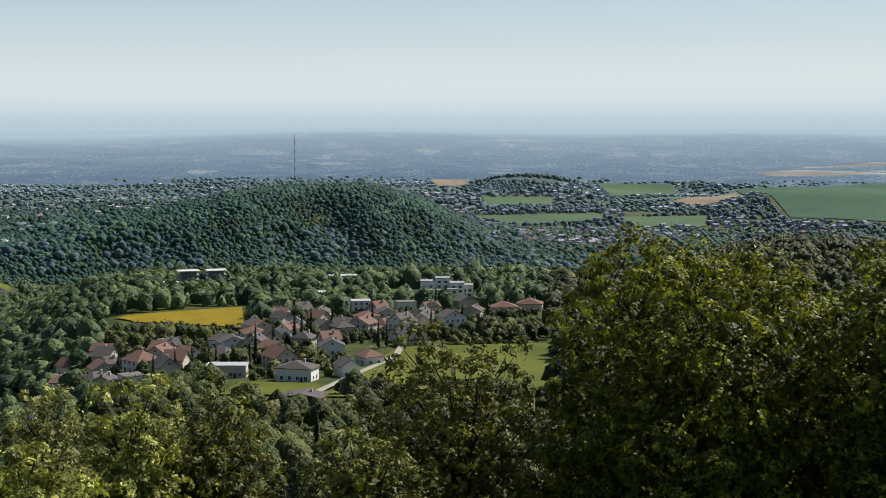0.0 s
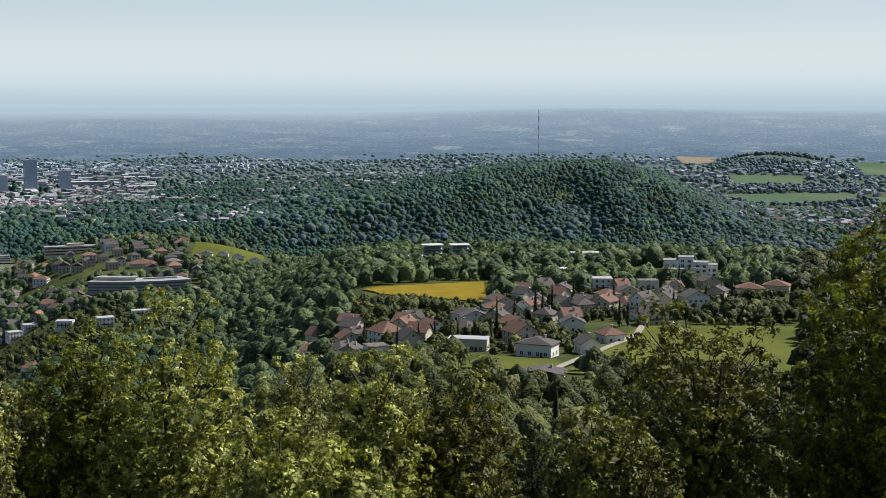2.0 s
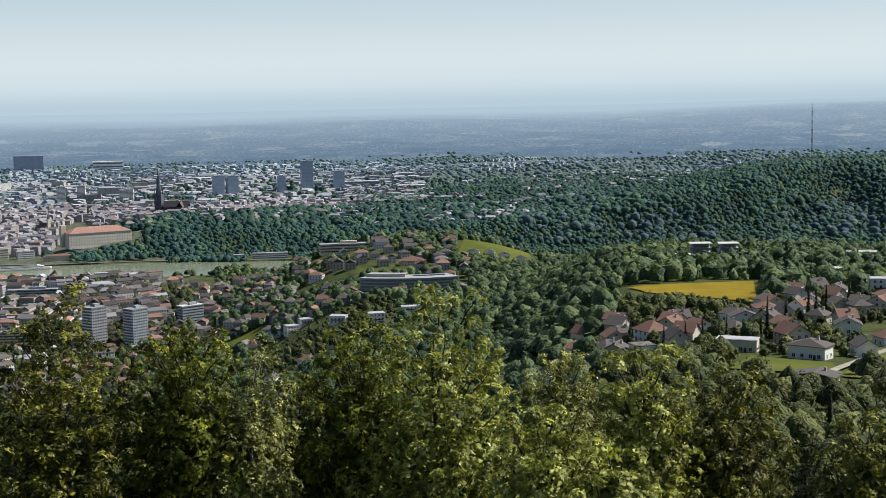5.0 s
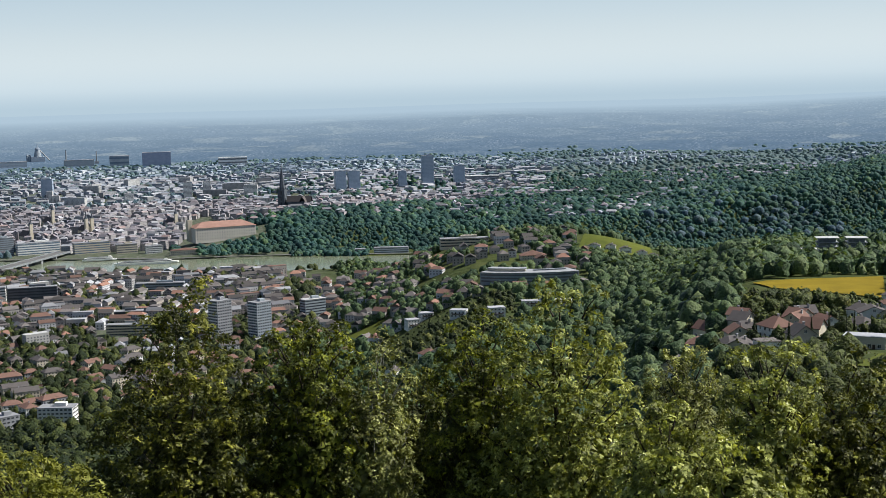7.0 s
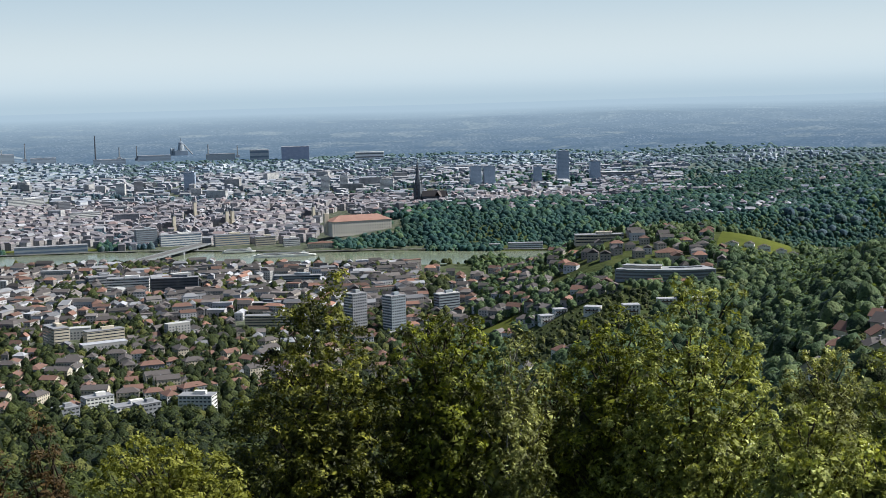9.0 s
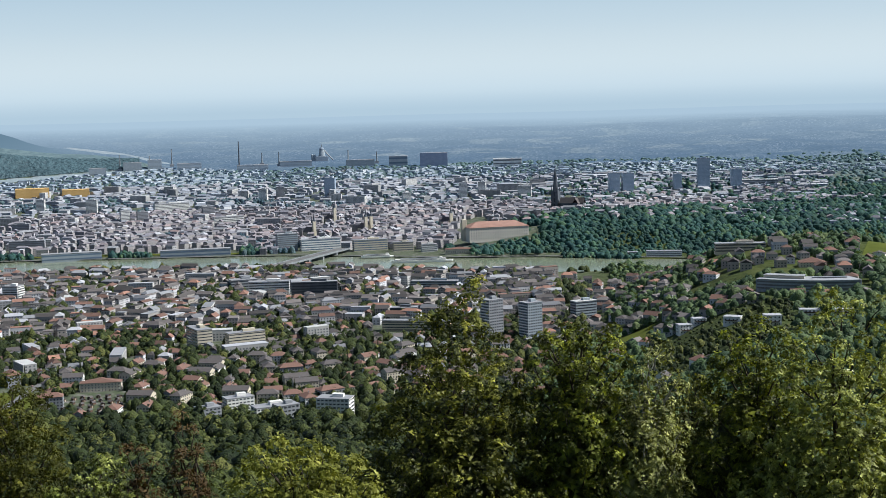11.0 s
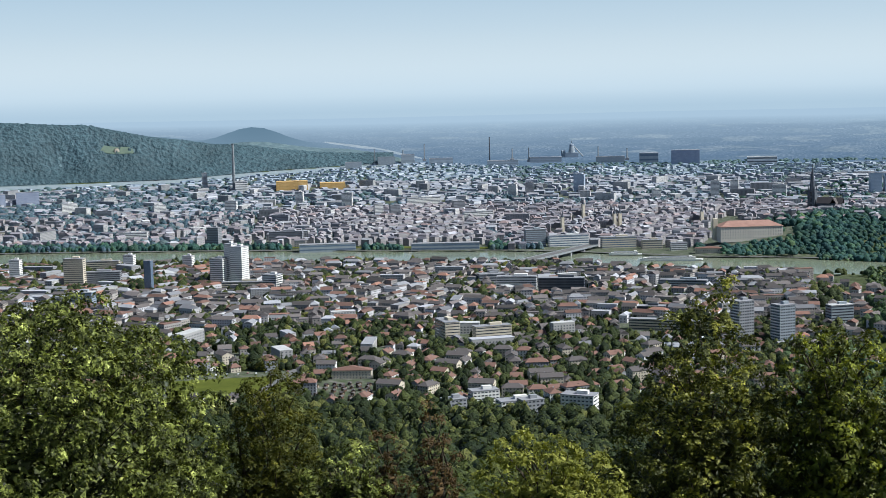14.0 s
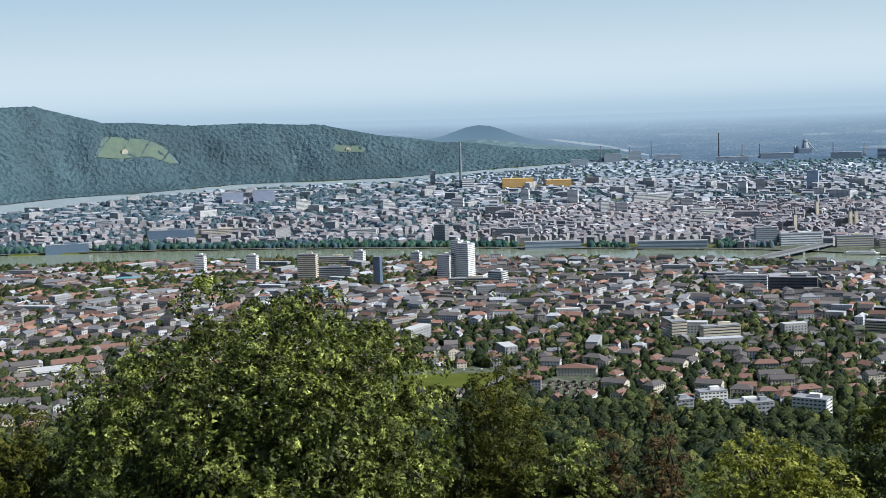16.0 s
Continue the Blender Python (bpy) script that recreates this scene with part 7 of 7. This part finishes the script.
# ---- woods and garden trees ----
b, d = scatter(-24, 82, 75, 235, 8.5, None)
# past 40 degrees left, shade is put into a darker foliage colour
wood("shaded_upper_wood", b[b > 40], d[b > 40], 4.0, M_GARDEN, 90, 0.36, "shrubs and young trees on the steep slope, darkened in colour for shade", tall=1.2, spread=0.4)
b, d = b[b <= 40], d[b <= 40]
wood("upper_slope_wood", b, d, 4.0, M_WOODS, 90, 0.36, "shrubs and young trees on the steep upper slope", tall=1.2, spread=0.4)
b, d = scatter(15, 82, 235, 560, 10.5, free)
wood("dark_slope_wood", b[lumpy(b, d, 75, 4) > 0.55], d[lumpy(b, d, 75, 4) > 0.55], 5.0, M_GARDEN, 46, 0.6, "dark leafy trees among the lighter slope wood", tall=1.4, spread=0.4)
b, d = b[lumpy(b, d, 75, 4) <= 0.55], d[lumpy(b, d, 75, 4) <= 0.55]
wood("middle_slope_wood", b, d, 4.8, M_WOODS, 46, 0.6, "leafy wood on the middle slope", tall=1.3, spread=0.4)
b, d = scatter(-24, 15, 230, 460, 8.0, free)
# right of -4.5 degrees a darker foliage colour stands in for shade
wood("shaded_slope_wood", b[b < -4.5], d[b < -4.5], 4.6, M_GARDEN, 40, 0.7, "wood on the southern slope, darkened in colour for its shade", tall=1.3)
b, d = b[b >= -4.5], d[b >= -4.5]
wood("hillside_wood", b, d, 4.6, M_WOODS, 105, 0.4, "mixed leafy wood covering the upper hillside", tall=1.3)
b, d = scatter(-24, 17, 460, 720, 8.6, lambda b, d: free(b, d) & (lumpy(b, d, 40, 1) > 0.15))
# same split: the shaded side gets the darker leaf colour
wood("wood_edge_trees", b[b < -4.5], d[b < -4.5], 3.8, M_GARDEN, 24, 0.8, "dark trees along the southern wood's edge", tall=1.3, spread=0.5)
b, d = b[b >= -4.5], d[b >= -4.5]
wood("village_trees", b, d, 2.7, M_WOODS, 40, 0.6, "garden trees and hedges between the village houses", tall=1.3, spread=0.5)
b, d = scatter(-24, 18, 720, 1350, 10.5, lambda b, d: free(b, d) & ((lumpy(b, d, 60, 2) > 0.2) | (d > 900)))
# shade on the southern rise, again put into the foliage colour
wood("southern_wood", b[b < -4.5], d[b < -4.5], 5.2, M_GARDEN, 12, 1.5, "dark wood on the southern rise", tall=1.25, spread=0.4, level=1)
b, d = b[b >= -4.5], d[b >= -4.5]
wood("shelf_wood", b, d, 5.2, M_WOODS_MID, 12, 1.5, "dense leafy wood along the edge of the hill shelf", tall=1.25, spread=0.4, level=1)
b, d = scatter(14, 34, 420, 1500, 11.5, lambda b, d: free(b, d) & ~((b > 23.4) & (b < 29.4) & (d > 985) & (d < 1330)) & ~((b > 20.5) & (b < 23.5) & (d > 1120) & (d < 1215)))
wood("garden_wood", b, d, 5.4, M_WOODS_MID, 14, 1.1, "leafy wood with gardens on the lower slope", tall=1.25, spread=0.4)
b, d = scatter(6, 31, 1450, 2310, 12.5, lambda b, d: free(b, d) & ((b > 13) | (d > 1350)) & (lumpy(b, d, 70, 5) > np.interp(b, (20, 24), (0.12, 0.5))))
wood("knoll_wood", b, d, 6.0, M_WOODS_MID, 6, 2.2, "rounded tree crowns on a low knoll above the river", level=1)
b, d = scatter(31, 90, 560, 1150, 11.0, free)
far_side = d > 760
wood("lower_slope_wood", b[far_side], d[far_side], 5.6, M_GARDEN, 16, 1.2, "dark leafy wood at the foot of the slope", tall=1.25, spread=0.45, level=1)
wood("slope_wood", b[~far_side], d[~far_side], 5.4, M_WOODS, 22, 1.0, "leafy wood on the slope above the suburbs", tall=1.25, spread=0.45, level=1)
b, d = scatter(-8, 38, 2375, 3350, 8.6, lambda b, d: ((height(b, d) > 3) | (d < 2600) & (b < 33)) & free(b, d) & (d < np.interp(b, (12, 18, 24, 38), (3220, 2900, 2640, 2580))))
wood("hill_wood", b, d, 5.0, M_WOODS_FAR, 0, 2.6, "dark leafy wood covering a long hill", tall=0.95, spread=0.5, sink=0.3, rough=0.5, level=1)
b, d = scatter(33.6, 36.9, 2440, 2545, 11, lambda b, d: (lumpy(b, d, 26, 2) > 0.45) & ~in_river(b, d))
wood("castle_trees", b, d, 5.2, M_WOODS_FAR, 0, 2, "leafy trees on the slope below the castle", tall=1.2, spread=0.4, rough=0.6)
b, d = scatter(6, 37, 2600, 4700, 16, lambda b, d: free(b, d) & (height(b, d) < 70) & (rng.random(len(b)) < (1.1 - bump(b, 31, 37)) * np.where(d > np.interp(b, (16, 20, 24, 28, 36), (9000, 4300, 3800, 3300, 2950)), 0.12, 1)))
wood("hill_garden_trees", b, d, 7, M_WOODS_FAR, 0, 3.8, "trees among villas on the back of the hill", tall=0.9, level=1, spread=0.5)
b, d = scatter(-24, 18, 2480, 4600, 26, lambda b, d: (height(b, d) < 60) & free(b, d) & (lumpy(b, d, 130, 6) + 0.6 * lumpy(b, d, 50, 2) > 0.6))
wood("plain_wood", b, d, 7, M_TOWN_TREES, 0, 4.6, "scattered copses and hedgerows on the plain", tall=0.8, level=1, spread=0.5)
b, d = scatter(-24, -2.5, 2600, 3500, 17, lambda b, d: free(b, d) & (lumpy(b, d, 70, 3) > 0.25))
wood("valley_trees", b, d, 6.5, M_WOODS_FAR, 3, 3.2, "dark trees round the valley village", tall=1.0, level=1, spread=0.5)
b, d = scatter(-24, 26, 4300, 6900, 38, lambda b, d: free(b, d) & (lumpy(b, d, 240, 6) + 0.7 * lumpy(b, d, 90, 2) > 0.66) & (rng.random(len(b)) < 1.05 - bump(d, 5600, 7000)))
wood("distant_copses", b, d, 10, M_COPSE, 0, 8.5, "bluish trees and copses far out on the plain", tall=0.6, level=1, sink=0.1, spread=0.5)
b, d = scatter(-6.4, -1.0, 5000, 5800, 17, lambda b, d: free(b, d) & (lumpy(b, d, 90, 2) > 0.42))
wood("knoll_copse", b, d, 7, M_COPSE, 0, 5, "dark bluish wood on the far knoll", tall=0.9, level=1, spread=0.4, rough=0.5)
def canopy_sheet():
    """The closed canopy on the ridge: an uneven sheet of small crowns over the ground, open at the vineyards."""
    B, U = np.meshgrid(np.arange(50.6, 82, 0.055), np.linspace(0, 1, 92))
    D = profile(BEND_FAR, B) + 25 + U * 1420
    r = np.random.default_rng(61)
    crowns = r.normal(0, 1, B.shape)
    crowns = (crowns + 0.6 * np.roll(crowns, 1, 0) + 0.6 * np.roll(crowns, 1, 1) + 0.4 * np.roll(np.roll(crowns, 1, 0), 1, 1)) / 1.4
    clear_ = inside(VINEYARD, B, D, 1.1) | inside(CLEARING, B, D, 1.2)
    hedge = (np.abs(np.sin(B * 4.1 + D / 130)) < 0.10) | (lumpy(B, D, 30, 2) > 0.93)
    rise = np.maximum(11 + 1.7 * crowns + 8 * (lumpy(B, D, 90, 3) - 0.5) + 10 * (lumpy(B, D, 260, 1) - 0.5), 5)
    rise = np.where(clear_ & ~hedge, -6, rise * np.clip(U * 30, 0.1, 1))
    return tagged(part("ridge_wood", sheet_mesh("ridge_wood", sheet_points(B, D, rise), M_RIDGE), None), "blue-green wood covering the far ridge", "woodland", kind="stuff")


canopy_sheet()
b, d = scatter(32, 80, 1150, 1760, 9.0, lambda b, d: free(b, d) & (lumpy(b, d, 45, 8) > 0.12))
wood("suburb_trees", b, d, 4.9, M_GARDEN, 4, 1.6, "garden trees among the suburb houses", tall=1.25, spread=0.5, level=1)
b, d = scatter(32, 80, 1740, 2700, 11, lambda b, d: free(b, d) & (lumpy(b, d, 60, 3) > 0.25) & (d < profile(RIVER_NEAR, b) - 8))
wood("riverside_trees", b, d, 5.6, M_GARDEN, 0, 2.2, "street trees between the riverside blocks", tall=1.2, spread=0.5, level=1)
b, d = scatter(30, 80, 2600, 4300, 17, lambda b, d: free(b, d) & (d > profile(RIVER_FAR, b) + 20) & (height(b, d) < 4) & (lumpy(b, d, 110, 5) + 0.3 * lumpy(b, d, 37, 1) > 0.72))
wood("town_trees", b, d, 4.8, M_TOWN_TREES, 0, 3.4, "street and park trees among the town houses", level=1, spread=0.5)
b, d = scatter(57, 80, 2850, 5000, 22, lambda b, d: free(b, d) & (d > profile(RIVER_FAR, b) + 30) & (d < profile(BEND_NEAR, b) - 60) & (lumpy(b, d, 120, 4) + 0.4 * lumpy(b, d, 45, 2) > 0.62))
wood("northern_trees", b, d, 7.5, M_TOWN_TREES, 0, 4, "tree rows and small parks between halls and housing", tall=0.85, level=1, spread=0.5)
b = rng.uniform(45.5, 84, 1700)
d = profile(RIVER_FAR, b) + 28 + 70 * rng.random(len(b)) ** 0.8 * lumpy(b, 0 * b + 2500, 60, 2)
keep = free(b, d)
wood("bank_trees", b[keep], d[keep], 5.0, M_WOODS_FAR, 0, 3.2, "row of trees along the far river bank", spread=0.6, level=1)
b = rng.uniform(26, 84, 520)
b = b[(b > 46) | (rng.random(len(b)) < 0.3)]
d = profile(RIVER_NEAR, b) - rng.uniform(10, 45, len(b))
keep = free(b, d)
wood("near_bank_trees", b[keep], d[keep], 4.6, M_GARDEN, 0, 2.0, "trees along the near river bank", spread=0.5)
b, d = scatter(20, 80, 4200, 6600, 40, lambda b, d: free(b, d) & (height(b, d) < 20) & (d < np.where(b > 46, profile(BEND_NEAR, b) - 40, 99999)) & (lumpy(b, d, 150, 9) > 0.3))
wood("outer_trees", b, d, 9, M_COPSE, 0, 5, "trees between the far town blocks", level=1, spread=0.5, tall=0.5, sink=0.2, rough=0.5)
# shrubs and small trees close about the village houses
b, d = scatter(-4.0, 16.5, 500, 800, 6.5, lambda b, d: clear(b, d) & (lumpy(b, d, 14, 3) > 0.42))
away = np.ones(len(b), bool)
for b0, d0, hb, hd in TAKEN:
    away &= ~((np.abs(b - b0) < hb * 0.85) & (np.abs(d - d0 - 5) < hd - 6))
wood("village_shrubs", b[away], d[away], 1.9, M_GARDEN, 16, 0.6, "dark shrubs and fruit trees about the village houses", tall=1.35, spread=0.5, level=1)
# garden plots below the villas: hedges in rows, with small fruit trees
b, d = scatter(23.4, 29.4, 985, 1330, 4.2, lambda b, d: free(b, d) & ((np.abs(np.sin(d / 7.0 + 0.6 * np.sin(b * 2))) < 0.22) | (np.abs(np.sin(b * 9.0)) < 0.12)))
wood("garden_hedges", b, d, 1.5, M_GARDEN, 0, 0.5, "clipped hedges round garden plots", tall=0.9, level=1, spread=0.4)
b, d = scatter(23.4, 29.4, 985, 1330, 13, lambda b, d: free(b, d) & (lumpy(b, d, 30, 4) > 0.35))
wood("garden_trees", b, d, 3.0, M_GARDEN, 6, 0.8, "small fruit trees in the garden plots", tall=1.1, level=1, spread=0.5)
b, d = scatter(8.2, 15.0, 600, 740, 6, lambda b, d: ~inside(((8.4, 718), (12.9, 762), (13.7, 806), (8.5, 850)), b, d, 1.05) & (d < 720 + (b - 8.4) * 9.7))
wood("field_shrubs", b, d, 1.7, M_WOODS, 4, 0.6, "low shrubs below the rape field", tall=1.0, level=1, spread=0.5)
